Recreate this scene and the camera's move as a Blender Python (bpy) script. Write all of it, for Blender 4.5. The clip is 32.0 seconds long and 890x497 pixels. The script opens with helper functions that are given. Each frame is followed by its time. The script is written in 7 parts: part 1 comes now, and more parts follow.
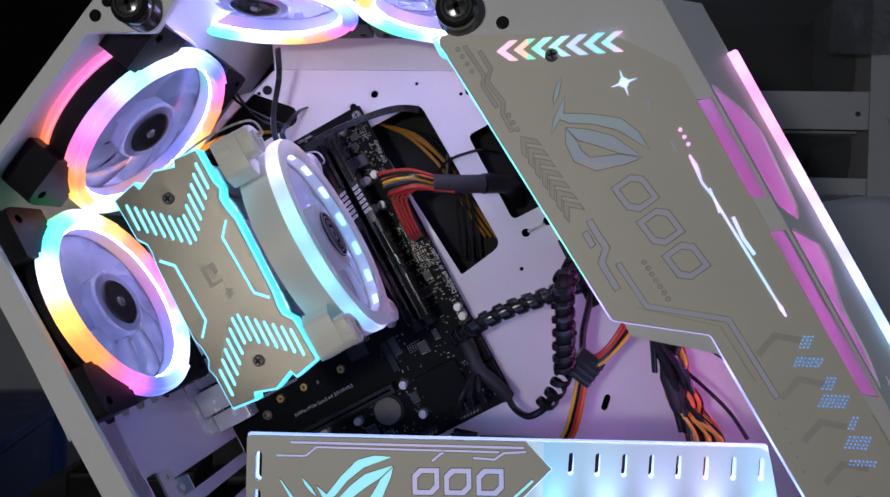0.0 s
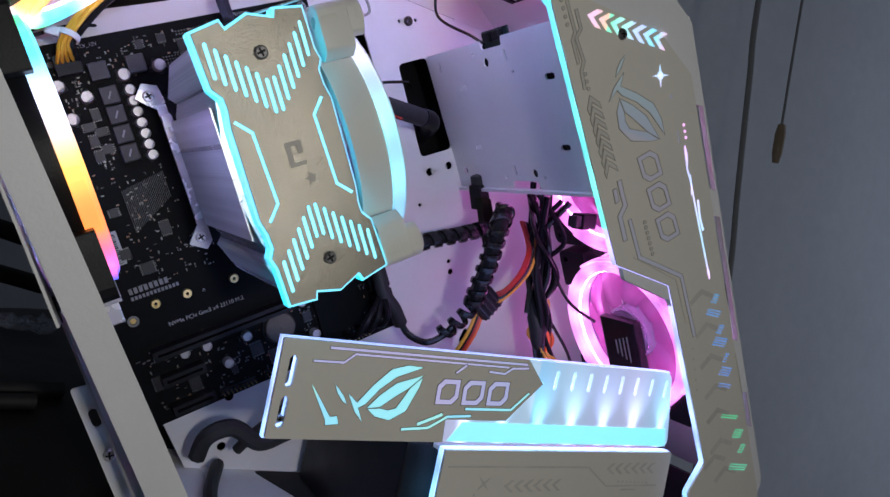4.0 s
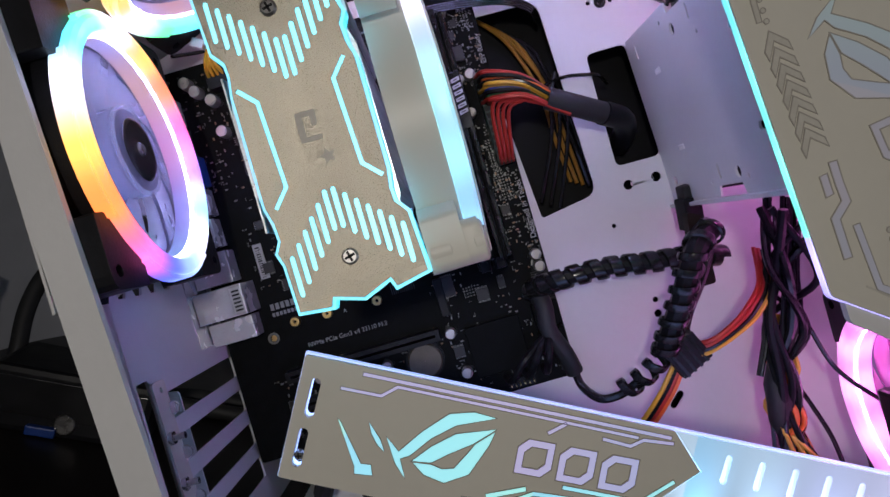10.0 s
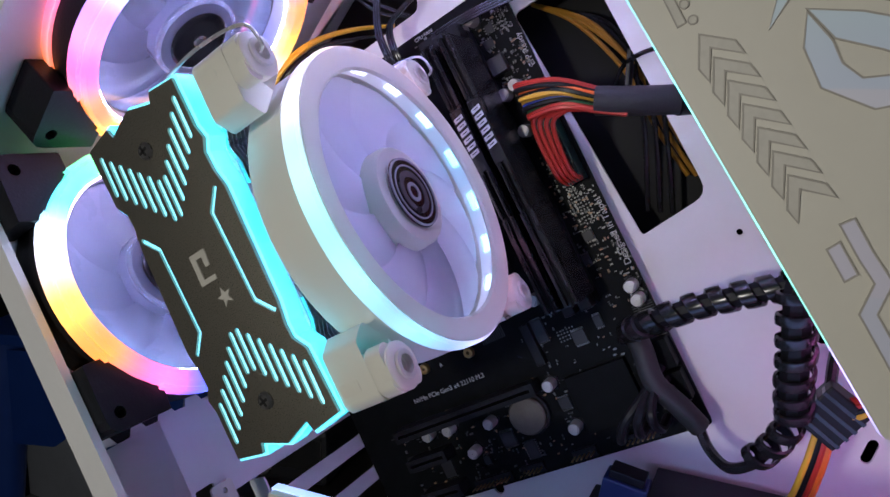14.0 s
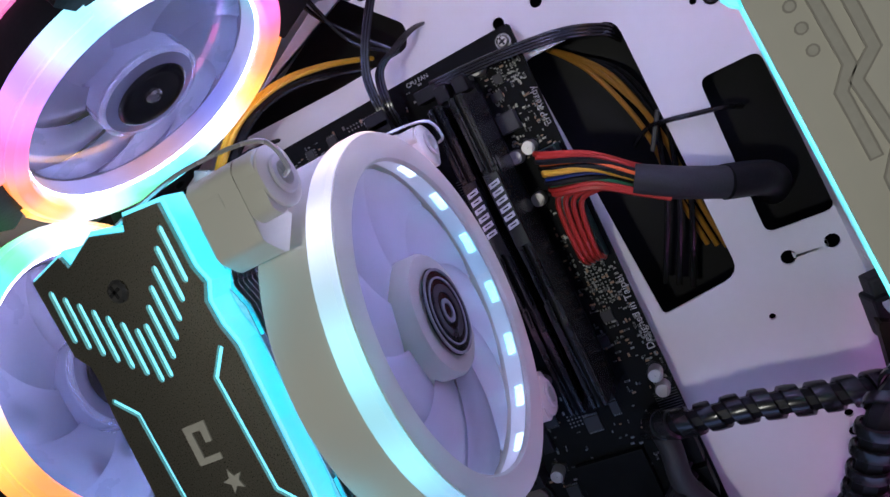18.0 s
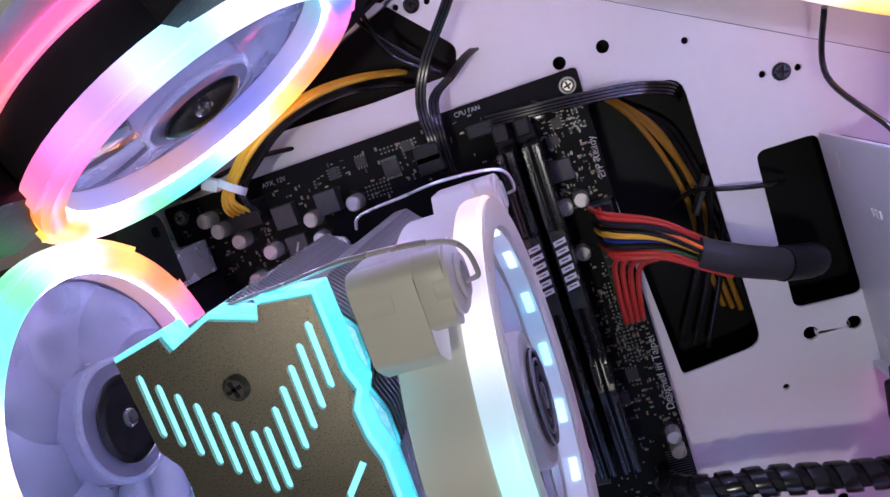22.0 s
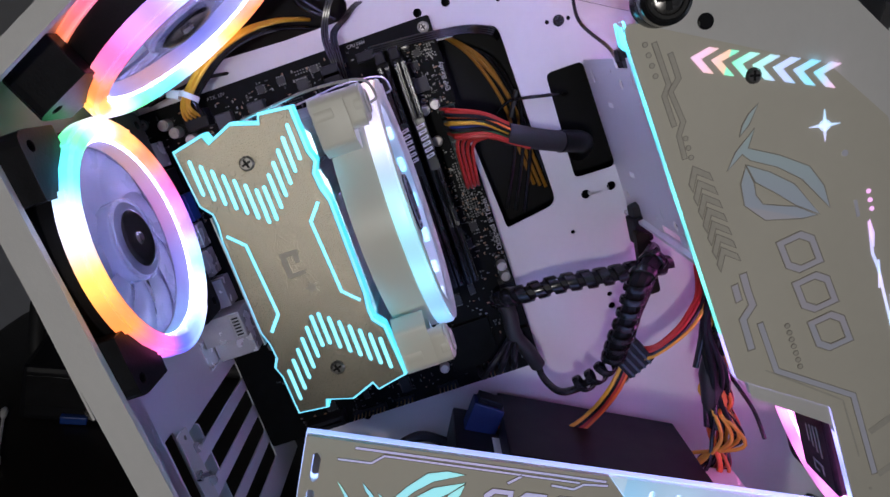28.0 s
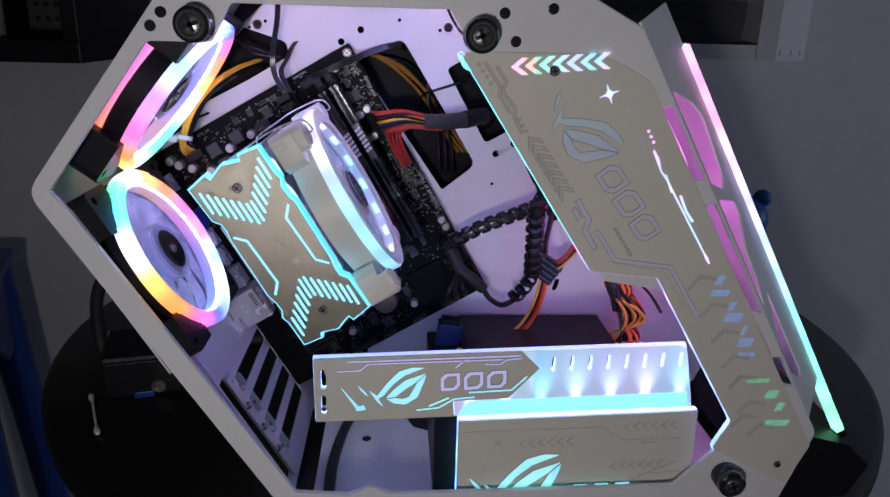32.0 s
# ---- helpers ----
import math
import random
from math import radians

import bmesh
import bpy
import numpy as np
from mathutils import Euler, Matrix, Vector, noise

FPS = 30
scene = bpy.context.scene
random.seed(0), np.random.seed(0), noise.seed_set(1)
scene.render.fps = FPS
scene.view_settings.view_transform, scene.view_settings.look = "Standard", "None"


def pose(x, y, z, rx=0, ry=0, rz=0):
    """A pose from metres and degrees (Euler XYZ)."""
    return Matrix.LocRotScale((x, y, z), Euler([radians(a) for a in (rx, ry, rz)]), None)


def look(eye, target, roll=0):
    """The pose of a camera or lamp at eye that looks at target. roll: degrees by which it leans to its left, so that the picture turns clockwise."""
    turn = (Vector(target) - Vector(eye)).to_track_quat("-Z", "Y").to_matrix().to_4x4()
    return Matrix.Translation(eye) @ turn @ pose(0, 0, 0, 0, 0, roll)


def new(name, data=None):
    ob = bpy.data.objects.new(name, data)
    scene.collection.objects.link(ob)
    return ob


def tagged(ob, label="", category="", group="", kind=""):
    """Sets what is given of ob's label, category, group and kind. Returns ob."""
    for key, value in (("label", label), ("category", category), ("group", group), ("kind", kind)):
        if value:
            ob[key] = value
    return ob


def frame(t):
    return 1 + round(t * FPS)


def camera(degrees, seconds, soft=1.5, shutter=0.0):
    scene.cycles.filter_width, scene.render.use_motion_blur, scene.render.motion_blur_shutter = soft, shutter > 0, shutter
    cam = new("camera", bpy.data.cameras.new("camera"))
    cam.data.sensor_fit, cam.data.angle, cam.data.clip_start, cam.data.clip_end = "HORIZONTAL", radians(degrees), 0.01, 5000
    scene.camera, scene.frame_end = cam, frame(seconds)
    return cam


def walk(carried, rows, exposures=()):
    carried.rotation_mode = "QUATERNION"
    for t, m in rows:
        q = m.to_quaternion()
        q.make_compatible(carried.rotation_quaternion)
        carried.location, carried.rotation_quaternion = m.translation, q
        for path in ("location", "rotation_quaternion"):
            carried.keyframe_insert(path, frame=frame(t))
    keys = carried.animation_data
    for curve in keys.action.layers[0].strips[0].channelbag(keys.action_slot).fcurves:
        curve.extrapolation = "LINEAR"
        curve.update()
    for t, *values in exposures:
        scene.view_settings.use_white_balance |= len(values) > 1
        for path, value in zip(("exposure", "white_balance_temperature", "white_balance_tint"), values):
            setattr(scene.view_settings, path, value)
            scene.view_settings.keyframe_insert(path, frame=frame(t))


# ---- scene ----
cam = camera(64.42, 32.0, soft=1.5)
# seconds, eye, target, roll
PATH = [
    (0, (0.10874, -0.49966, 0.43048), (0.00896, 0.49534, 0.42630), 1.79),
    (0.5, (0.04448, -0.54993, 0.42835), (0.05211, 0.45000, 0.43712), 3.58),
    (1, (-0.00281, -0.56218, 0.41043), (0.11678, 0.43045, 0.42986), 4.74),
    (1.5, (-0.04859, -0.54336, 0.40960), (0.17796, 0.43063, 0.41372), 6.69),
    (2, (-0.08485, -0.51399, 0.39981), (0.24724, 0.42925, 0.39569), 10.34),
    (2.5, (-0.10175, -0.49285, 0.39180), (0.31554, 0.41592, 0.39221), 12.35),
    (4.5, (-0.13019, -0.45879, 0.38494), (0.36997, 0.40706, 0.39675), 11.99),
    (5, (-0.13792, -0.45328, 0.39234), (0.35208, 0.41800, 0.42018), 11.16),
    (5.5, (-0.14487, -0.45315, 0.39511), (0.32098, 0.43115, 0.42660), 11.33),
    (6, (-0.13815, -0.44352, 0.39221), (0.28025, 0.46451, 0.41245), 12.16),
    (6.5, (-0.11742, -0.43516, 0.39876), (0.27685, 0.48383, 0.40248), 11.96),
    (7, (-0.11000, -0.43260, 0.40140), (0.26594, 0.49404, 0.40518), 11.91),
    (7.5, (-0.11419, -0.43075, 0.39750), (0.23795, 0.50519, 0.39322), 13.28),
    (8, (-0.10338, -0.42092, 0.39711), (0.23035, 0.52162, 0.38149), 13.59),
    (8.5, (-0.07452, -0.41374, 0.40344), (0.20937, 0.54372, 0.35182), 12.61),
    (9, (-0.04476, -0.40535, 0.40766), (0.16571, 0.56982, 0.33885), 11.00),
    (9.5, (-0.01786, -0.41410, 0.40251), (0.09107, 0.57930, 0.36681), 12.32),
    (10, (0.01865, -0.41664, 0.38827), (0.02070, 0.58312, 0.36641), 13.77),
    (10.5, (0.04951, -0.42204, 0.37549), (-0.03187, 0.57464, 0.37276), 13.70),
    (11, (0.07598, -0.41895, 0.37829), (-0.11303, 0.56303, 0.37806), 12.08),
    (11.5, (0.10282, -0.41347, 0.38870), (-0.16691, 0.54922, 0.36698), 10.93),
    (12, (0.12719, -0.40297, 0.39105), (-0.19405, 0.54341, 0.35685), 8.22),
    (12.5, (0.14008, -0.38792, 0.39009), (-0.24368, 0.53418, 0.34058), 6.55),
    (13, (0.13757, -0.36937, 0.41898), (-0.27777, 0.53564, 0.32709), 5.06),
    (13.5, (0.13009, -0.35423, 0.44819), (-0.29625, 0.53866, 0.30330), 2.97),
    (14, (0.12937, -0.33845, 0.46292), (-0.29453, 0.54845, 0.27931), 1.59),
    (14.5, (0.12010, -0.32404, 0.47820), (-0.28078, 0.57464, 0.30024), 0.46),
    (15, (0.11192, -0.31382, 0.48824), (-0.27817, 0.58482, 0.28757), -0.29),
    (15.5, (0.10070, -0.30960, 0.49250), (-0.27270, 0.59490, 0.28980), -0.21),
    (17.5, (0.08072, -0.30642, 0.50188), (-0.22996, 0.62007, 0.28953), 1.78),
    (18, (0.06558, -0.30607, 0.50401), (-0.22282, 0.62269, 0.27112), 2.97),
    (18.5, (0.05301, -0.30624, 0.50468), (-0.20748, 0.62872, 0.26387), 4.76),
    (19, (0.04326, -0.30529, 0.51021), (-0.18853, 0.63634, 0.26609), 4.96),
    (19.5, (0.03213, -0.30382, 0.51395), (-0.17633, 0.64194, 0.26477), 6.22),
    (20, (0.02840, -0.30091, 0.51508), (-0.14927, 0.64914, 0.25848), 8.01),
    (20.5, (0.02232, -0.29999, 0.51787), (-0.13731, 0.65235, 0.25795), 8.92),
    (21, (0.00768, -0.30187, 0.51988), (-0.13248, 0.65398, 0.26163), 9.98),
    (21.5, (-0.00241, -0.30092, 0.52137), (-0.12501, 0.65757, 0.26393), 10.33),
    (22, (-0.00881, -0.29834, 0.52244), (-0.11547, 0.66162, 0.26338), 11.15),
    (22.5, (-0.01597, -0.30033, 0.52421), (-0.12161, 0.66177, 0.27283), 11.24),
    (23, (-0.02083, -0.29991, 0.52324), (-0.11472, 0.66296, 0.27010), 11.57),
    (23.5, (-0.02387, -0.29975, 0.52178), (-0.10342, 0.66429, 0.26821), 11.50),
    (24, (-0.03074, -0.29905, 0.51940), (-0.11165, 0.66405, 0.26267), 11.29),
    (24.5, (-0.03473, -0.29901, 0.51973), (-0.10413, 0.66460, 0.26159), 11.58),
    (26.5, (-0.03556, -0.34276, 0.49888), (-0.01264, 0.62868, 0.26268), 12.48),
    (27, (-0.02162, -0.37844, 0.50288), (0.00114, 0.59471, 0.27385), 12.02),
    (27.5, (-0.00989, -0.40711, 0.50290), (0.02476, 0.56554, 0.27322), 11.47),
    (28, (0.00120, -0.44385, 0.49706), (0.07292, 0.52526, 0.26107), 11.77),
    (28.5, (0.01260, -0.46902, 0.49190), (0.08425, 0.49884, 0.25084), 9.57),
    (29, (0.01714, -0.48956, 0.50549), (0.09006, 0.47800, 0.26360), 7.05),
    (29.5, (0.02031, -0.51976, 0.51886), (0.08261, 0.44010, 0.24539), 5.37),
    (30, (0.02201, -0.54538, 0.52622), (0.09349, 0.41264, 0.24858), 4.49),
    (30.5, (0.02515, -0.56345, 0.53496), (0.09398, 0.39589, 0.26124), 3.33),
    (31, (0.03040, -0.57197, 0.53882), (0.10479, 0.38475, 0.25750), 2.64),
    (31.5, (0.03165, -0.57692, 0.54044), (0.11200, 0.37460, 0.24355), 2.14),
    (32, (0.03217, -0.58097, 0.54256), (0.10218, 0.36995, 0.24113), 1.52),
]
walk(cam, [(t, look(eye, target, roll)) for t, eye, target, roll in PATH], [(0, -0.02, 5650, 15), (6, -0.02, 5650, 13), (9, -0.05, 5950, 16), (10, -0.04, 5950, 16), (11, 0.14, 5800, 14), (13, 0.30, 5800, 12), (14, 0.27, 5900, 12), (15, 0.06, 5750, 9), (18, -0.13, 5800, 8), (20, -0.08, 6200, 14), (22, -0.08, 6100, 14), (24, -0.11, 5900, 11), (27, -0.12, 5750, 13), (28, -0.10, 5800, 15), (29, 0.04, 5750, 18), (32, 0.04, 5650, 21)])

# ---- world and lights ----
world = bpy.data.worlds.new("dim_room")
world.use_nodes = True
scene.world = world
world.node_tree.nodes["Background"].inputs[0].default_value = (0.55, 0.58, 0.75, 1)
world.node_tree.nodes["Background"].inputs[1].default_value = 0.042


def area_lamp(name, eye, target, size, watts, colour):
    data = bpy.data.lights.new(name, "AREA")
    data.shape, data.size, data.energy, data.color = "DISK", size, watts, colour
    ob = new(name, data)
    ob.matrix_world = look(eye, target)
    return ob


# the film maker's torch: a small warm lamp behind the way of the camera
area_lamp("torch_lamp", (-0.058, -0.80, 0.436), (0.05, 0.0, 0.42), 0.05, 1.30, (1.0, 0.92, 0.76))

# soft light added at an unseen window in the east wall, to brighten the back wall
side_fill = bpy.data.lights.new("added_window_light", "AREA")
side_fill.shape, side_fill.size, side_fill.size_y, side_fill.energy, side_fill.color = "RECTANGLE", 1.2, 1.6, 7.0, (0.86, 0.92, 1.0)
new("added_window_light", side_fill).matrix_world = look((3.19, -0.45, 0.75), (0.9, 0.55, 0.6))


# ---- materials ----
def material(name, colour, rough=0.5, metal=0.0, vary=0.08, scale=40.0, bump=0.0, bump_scale=200.0, coat=0.0, alpha=1.0, emit=None, power=0.0, wear=0.0, spec=0.5):
    """A surface with colour variation at two scales, uneven gloss and a fine relief."""
    m = bpy.data.materials.new(name)
    m.use_nodes = True
    n, l = m.node_tree.nodes, m.node_tree.links
    b = n["Principled BSDF"]
    b.inputs["Metallic"].default_value = metal
    b.inputs["Coat Weight"].default_value = coat
    b.inputs["Specular IOR Level"].default_value = spec
    tc = n.new("ShaderNodeTexCoord")
    big = n.new("ShaderNodeTexNoise")
    big.inputs["Scale"].default_value, big.inputs["Detail"].default_value = scale, 5
    l.new(tc.outputs["Object"], big.inputs["Vector"])
    fine = n.new("ShaderNodeTexNoise")
    fine.inputs["Scale"].default_value, fine.inputs["Detail"].default_value = scale * 11, 3
    l.new(tc.outputs["Object"], fine.inputs["Vector"])
    both = n.new("ShaderNodeMath")
    both.operation = "MULTIPLY_ADD"
    l.new(fine.outputs[0], both.inputs[0])
    both.inputs[1].default_value = 0.5
    l.new(big.outputs[0], both.inputs[2])
    ramp = n.new("ShaderNodeMapRange")
    ramp.inputs[1].default_value, ramp.inputs[2].default_value = 0.45, 1.05
    ramp.inputs[3].default_value, ramp.inputs[4].default_value = 1 - vary, 1 + vary
    l.new(both.outputs[0], ramp.inputs[0])
    mul = n.new("ShaderNodeVectorMath")
    mul.operation = "SCALE"
    mul.inputs[0].default_value = colour
    l.new(ramp.outputs[0], mul.inputs["Scale"])
    l.new(mul.outputs[0], b.inputs["Base Color"])
    gloss = n.new("ShaderNodeMapRange")
    gloss.inputs[3].default_value, gloss.inputs[4].default_value = max(0.02, rough - 0.12 - wear), min(1, rough + 0.12 + wear)
    l.new(big.outputs[0], gloss.inputs[0])
    l.new(gloss.outputs[0], b.inputs["Roughness"])
    if bump:
        tex = n.new("ShaderNodeTexNoise")
        tex.inputs["Scale"].default_value, tex.inputs["Detail"].default_value = bump_scale, 2
        l.new(tc.outputs["Object"], tex.inputs["Vector"])
        bn = n.new("ShaderNodeBump")
        bn.inputs["Strength"].default_value, bn.inputs["Distance"].default_value = bump, 0.0006
        l.new(tex.outputs[0], bn.inputs["Height"])
        l.new(bn.outputs[0], b.inputs["Normal"])
    if emit:
        b.inputs["Emission Color"].default_value = (*emit, 1)
        b.inputs["Emission Strength"].default_value = power
    return m


def glow(name, stops, power, axis="ANGLE", waves=1.0, base=(0.8, 0.8, 0.8), spots=0.0, spot_count=0):
    """A self-lit diffuser with diode light painted into its emission: colours run round the ring (ANGLE in object x-z)
    or along object x; spots brighten it at even steps.
    """
    m = bpy.data.materials.new(name)
    m.use_nodes = True
    n, l = m.node_tree.nodes, m.node_tree.links
    b = n["Principled BSDF"]
    b.inputs["Base Color"].default_value = (*base, 1)
    b.inputs["Roughness"].default_value = 0.35
    tc = n.new("ShaderNodeTexCoord")
    sep = n.new("ShaderNodeSeparateXYZ")
    l.new(tc.outputs["Object"], sep.inputs[0])
    pos = n.new("ShaderNodeMath")
    if axis == "ANGLE":
        pos.operation = "ARCTAN2"
        l.new(sep.outputs[2], pos.inputs[0])
        l.new(sep.outputs[0], pos.inputs[1])
        turn = n.new("ShaderNodeMath")
        turn.operation = "MULTIPLY_ADD"
        l.new(pos.outputs[0], turn.inputs[0])
        turn.inputs[1].default_value, turn.inputs[2].default_value = waves / (2 * math.pi), 0.5 * waves
    else:
        pos.operation = "MULTIPLY"
        l.new(sep.outputs["XYZ".index(axis)], pos.inputs[0])
        pos.inputs[1].default_value = waves
        turn = n.new("ShaderNodeMath")
        turn.operation = "ADD"
        l.new(pos.outputs[0], turn.inputs[0])
        turn.inputs[1].default_value = 0.0
    part_ = n.new("ShaderNodeMath")
    part_.operation = "FRACT"
    l.new(turn.outputs[0], part_.inputs[0])
    cr = n.new("ShaderNodeValToRGB")
    cr.color_ramp.interpolation = "EASE"
    e = cr.color_ramp.elements
    while len(e) < len(stops):
        e.new(0.5)
    for k, c in enumerate(stops):
        e[k].position, e[k].color = k / (len(stops) - 1), (*c, 1)
    l.new(part_.outputs[0], cr.inputs[0])
    l.new(cr.outputs[0], b.inputs["Emission Color"])
    b.inputs["Emission Strength"].default_value = power
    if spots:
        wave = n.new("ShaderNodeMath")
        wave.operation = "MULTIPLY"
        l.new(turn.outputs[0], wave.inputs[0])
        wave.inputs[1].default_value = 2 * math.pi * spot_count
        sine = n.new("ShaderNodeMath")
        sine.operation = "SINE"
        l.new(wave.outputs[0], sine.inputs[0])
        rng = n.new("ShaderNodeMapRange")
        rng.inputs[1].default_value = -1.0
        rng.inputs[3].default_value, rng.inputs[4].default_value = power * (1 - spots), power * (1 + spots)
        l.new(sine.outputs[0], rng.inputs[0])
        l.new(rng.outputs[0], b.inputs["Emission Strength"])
    return m


def clear_plastic(name, colour, rough=0.08, alpha=0.35):
    m = material(name, colour, rough, 0, 0.03)
    n, l = m.node_tree.nodes, m.node_tree.links
    out, b = n["Material Output"], n["Principled BSDF"]
    see = n.new("ShaderNodeBsdfTransparent")
    see.inputs[0].default_value = (0.95, 0.95, 1.0, 1)
    mix = n.new("ShaderNodeMixShader")
    mix.inputs[0].default_value = alpha
    l.new(see.outputs[0], mix.inputs[1])
    l.new(b.outputs[0], mix.inputs[2])
    l.new(mix.outputs[0], out.inputs[0])
    return m


def frosted(name, colour, alpha=0.5):
    """Milky translucent plastic."""
    m = bpy.data.materials.new(name)
    m.use_nodes = True
    n, l = m.node_tree.nodes, m.node_tree.links
    b = n["Principled BSDF"]
    b.inputs["Base Color"].default_value, b.inputs["Roughness"].default_value = (*colour, 1), 0.4
    tr = n.new("ShaderNodeBsdfTranslucent")
    tr.inputs[0].default_value = (*colour, 1)
    mix = n.new("ShaderNodeMixShader")
    mix.inputs[0].default_value = alpha
    l.new(b.outputs[0], mix.inputs[1])
    l.new(tr.outputs[0], mix.inputs[2])
    l.new(mix.outputs[0], n["Material Output"].inputs[0])
    return m


WHITE = material("white_painted_steel", (0.76, 0.755, 0.75), 0.44, 0, 0.03, 25, 0.10, 900, coat=0.05)
PANEL_WHITE = material("white_acrylic_sheet", (0.70, 0.67, 0.58), 0.50, 0, 0.03, 18, 0.03, 600, coat=0.0)
BLACK = material("black_plastic", (0.010, 0.010, 0.012), 0.42, 0, 0.25, 60, 0.15, 900, spec=0.18)
BLACK_GLOSS = material("glossy_black_plastic", (0.012, 0.012, 0.013), 0.22, 0, 0.2, 60)
RUBBER = material("black_rubber", (0.02, 0.02, 0.021), 0.6, 0, 0.25, 80, 0.2, 1200)
# near-black that paints the shade of holes and gaps; also printed bars
SHADE_INK = material("hole_shade_and_print", (0.01, 0.01, 0.012), 0.8, 0, 0.2)
PCB = material("black_circuit_board", (0.004, 0.0045, 0.005), 0.5, 0, 0.35, 160, 0.15, 900, spec=0.07)
PCB_GREEN = material("dark_green_solder_mask", (0.01, 0.035, 0.028), 0.35, 0, 0.3, 160)
CHIP = material("chip_package", (0.014, 0.014, 0.016), 0.42, 0, 0.25, 120, spec=0.4)
CHOKE = material("dark_grey_ferrite", (0.028, 0.028, 0.031), 0.5, 0, 0.25, 150, 0.2, 900)
STEEL = material("bright_nickel_steel", (0.80, 0.79, 0.78), 0.26, 0.55, 0.12, 90)
CHROME = material("polished_nickel", (0.72, 0.70, 0.68), 0.16, 1.0, 0.15, 60)
DARK_STEEL = material("dark_screw_steel", (0.30, 0.29, 0.28), 0.28, 0.9, 0.2, 200)
ALU = material("brushed_aluminium", (0.80, 0.79, 0.79), 0.30, 0.85, 0.30, 130, 0.1, 900)
CAP_TOP = material("capacitor_aluminium", (0.44, 0.42, 0.41), 0.42, 0.6, 0.12, 300)
SOLDER = material("tin_solder", (0.17, 0.17, 0.165), 0.42, 1, 0.2, 300)
GOLD = material("gold_contact", (0.7, 0.5, 0.2), 0.3, 1, 0.15, 200)
PRINT = material("white_silk_print", (0.42, 0.42, 0.41), 0.6, 0, 0.1, 200)
GREY_PRINT = material("grey_silk_print", (0.25, 0.25, 0.25), 0.6, 0, 0.1, 200)
PLATE = material("speckled_gunmetal_plate", (0.34, 0.312, 0.255), 0.30, 0.92, 0.28, 2400, 0.22, 5000)
ENGRAVED = material("engraved_grey_acrylic", (0.58, 0.555, 0.49), 0.45, 0, 0.12, 60)
FROST = frosted("milky_white_plastic", (0.82, 0.81, 0.76), 0.35)
FROST_FAN = frosted("milky_fan_frame", (0.88, 0.86, 0.77), 0.12)
CLEAR = clear_plastic("clear_plastic_film", (0.7, 0.72, 0.75), 0.12, 0.3)
WALL = material("grey_painted_plaster", (0.70, 0.705, 0.72), 0.8, 0, 0.08, 3, 0.2, 60)
FLOOR = material("grey_floor_tile", (0.2, 0.2, 0.2), 0.5, 0, 0.15, 4)
TABLE = material("dark_stained_table_top", (0.010, 0.008, 0.007), 0.38, 0, 0.3, 12, 0.05, 200)
RED_W = material("red_wire", (0.44, 0.030, 0.018), 0.4, 0, 0.1)
ORANGE_W = material("orange_wire", (0.75, 0.14, 0.02), 0.4, 0, 0.1)
YELLOW_W = material("yellow_wire", (0.72, 0.40, 0.03), 0.4, 0, 0.1)
DULL_YELLOW = material("dull_yellow_wire", (0.36, 0.17, 0.012), 0.45, 0, 0.1)
BLUE_W = material("blue_wire", (0.02, 0.05, 0.32), 0.4, 0, 0.1)
BLUE = material("blue_plastic", (0.010, 0.045, 0.24), 0.4, 0, 0.1)
DARK_BLUE = material("dark_blue_plastic", (0.007, 0.020, 0.09), 0.45, 0, 0.1)
TOY_BLUE = material("bright_blue_plastic", (0.010, 0.12, 0.45), 0.35, 0, 0.1)
COTTON = material("white_cotton", (0.75, 0.74, 0.72), 0.9, 0, 0.05, 200, 0.5, 900)
TIE = material("milky_nylon", (0.75, 0.74, 0.75), 0.4, 0, 0.05)

W_, O_, Y_, P_, M_, B_, C_, G_ = (0.80, 0.72, 1), (1, 0.22, 0.02), (1, 0.50, 0.06), (1, 0.13, 0.42), (0.95, 0.20, 0.72), (0.10, 0.13, 1), (0.12, 0.75, 1), (0.15, 1, 0.30)
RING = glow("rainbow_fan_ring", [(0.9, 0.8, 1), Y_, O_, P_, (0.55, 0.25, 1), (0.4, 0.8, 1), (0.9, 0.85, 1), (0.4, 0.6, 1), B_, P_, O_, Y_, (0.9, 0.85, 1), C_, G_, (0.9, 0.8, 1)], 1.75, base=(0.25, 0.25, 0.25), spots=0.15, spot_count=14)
# ring light on the fans' inner wall, put in as dim emission
RING_IN = glow("added_inner_glow", [(0.6, 0.5, 1), (1, 0.5, 0.2), (1, 0.3, 0.6), (0.35, 0.3, 1), (0.3, 0.5, 1), (0.3, 0.9, 0.8), (0.7, 0.6, 1), (0.25, 0.25, 1), (1, 0.45, 0.2), (0.6, 0.5, 1)], 0.5, base=(0.3, 0.3, 0.38))
RING_BACK = glow("warm_fan_edge", [Y_, O_, P_, (0.7, 0.4, 1), B_, P_, O_, Y_], 1.0)
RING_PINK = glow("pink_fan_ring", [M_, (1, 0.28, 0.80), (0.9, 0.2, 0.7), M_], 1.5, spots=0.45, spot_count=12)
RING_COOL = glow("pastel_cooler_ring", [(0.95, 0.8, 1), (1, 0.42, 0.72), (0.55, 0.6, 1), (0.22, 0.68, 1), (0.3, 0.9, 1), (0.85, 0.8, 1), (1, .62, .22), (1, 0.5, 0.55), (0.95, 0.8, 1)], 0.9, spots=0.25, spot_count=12)
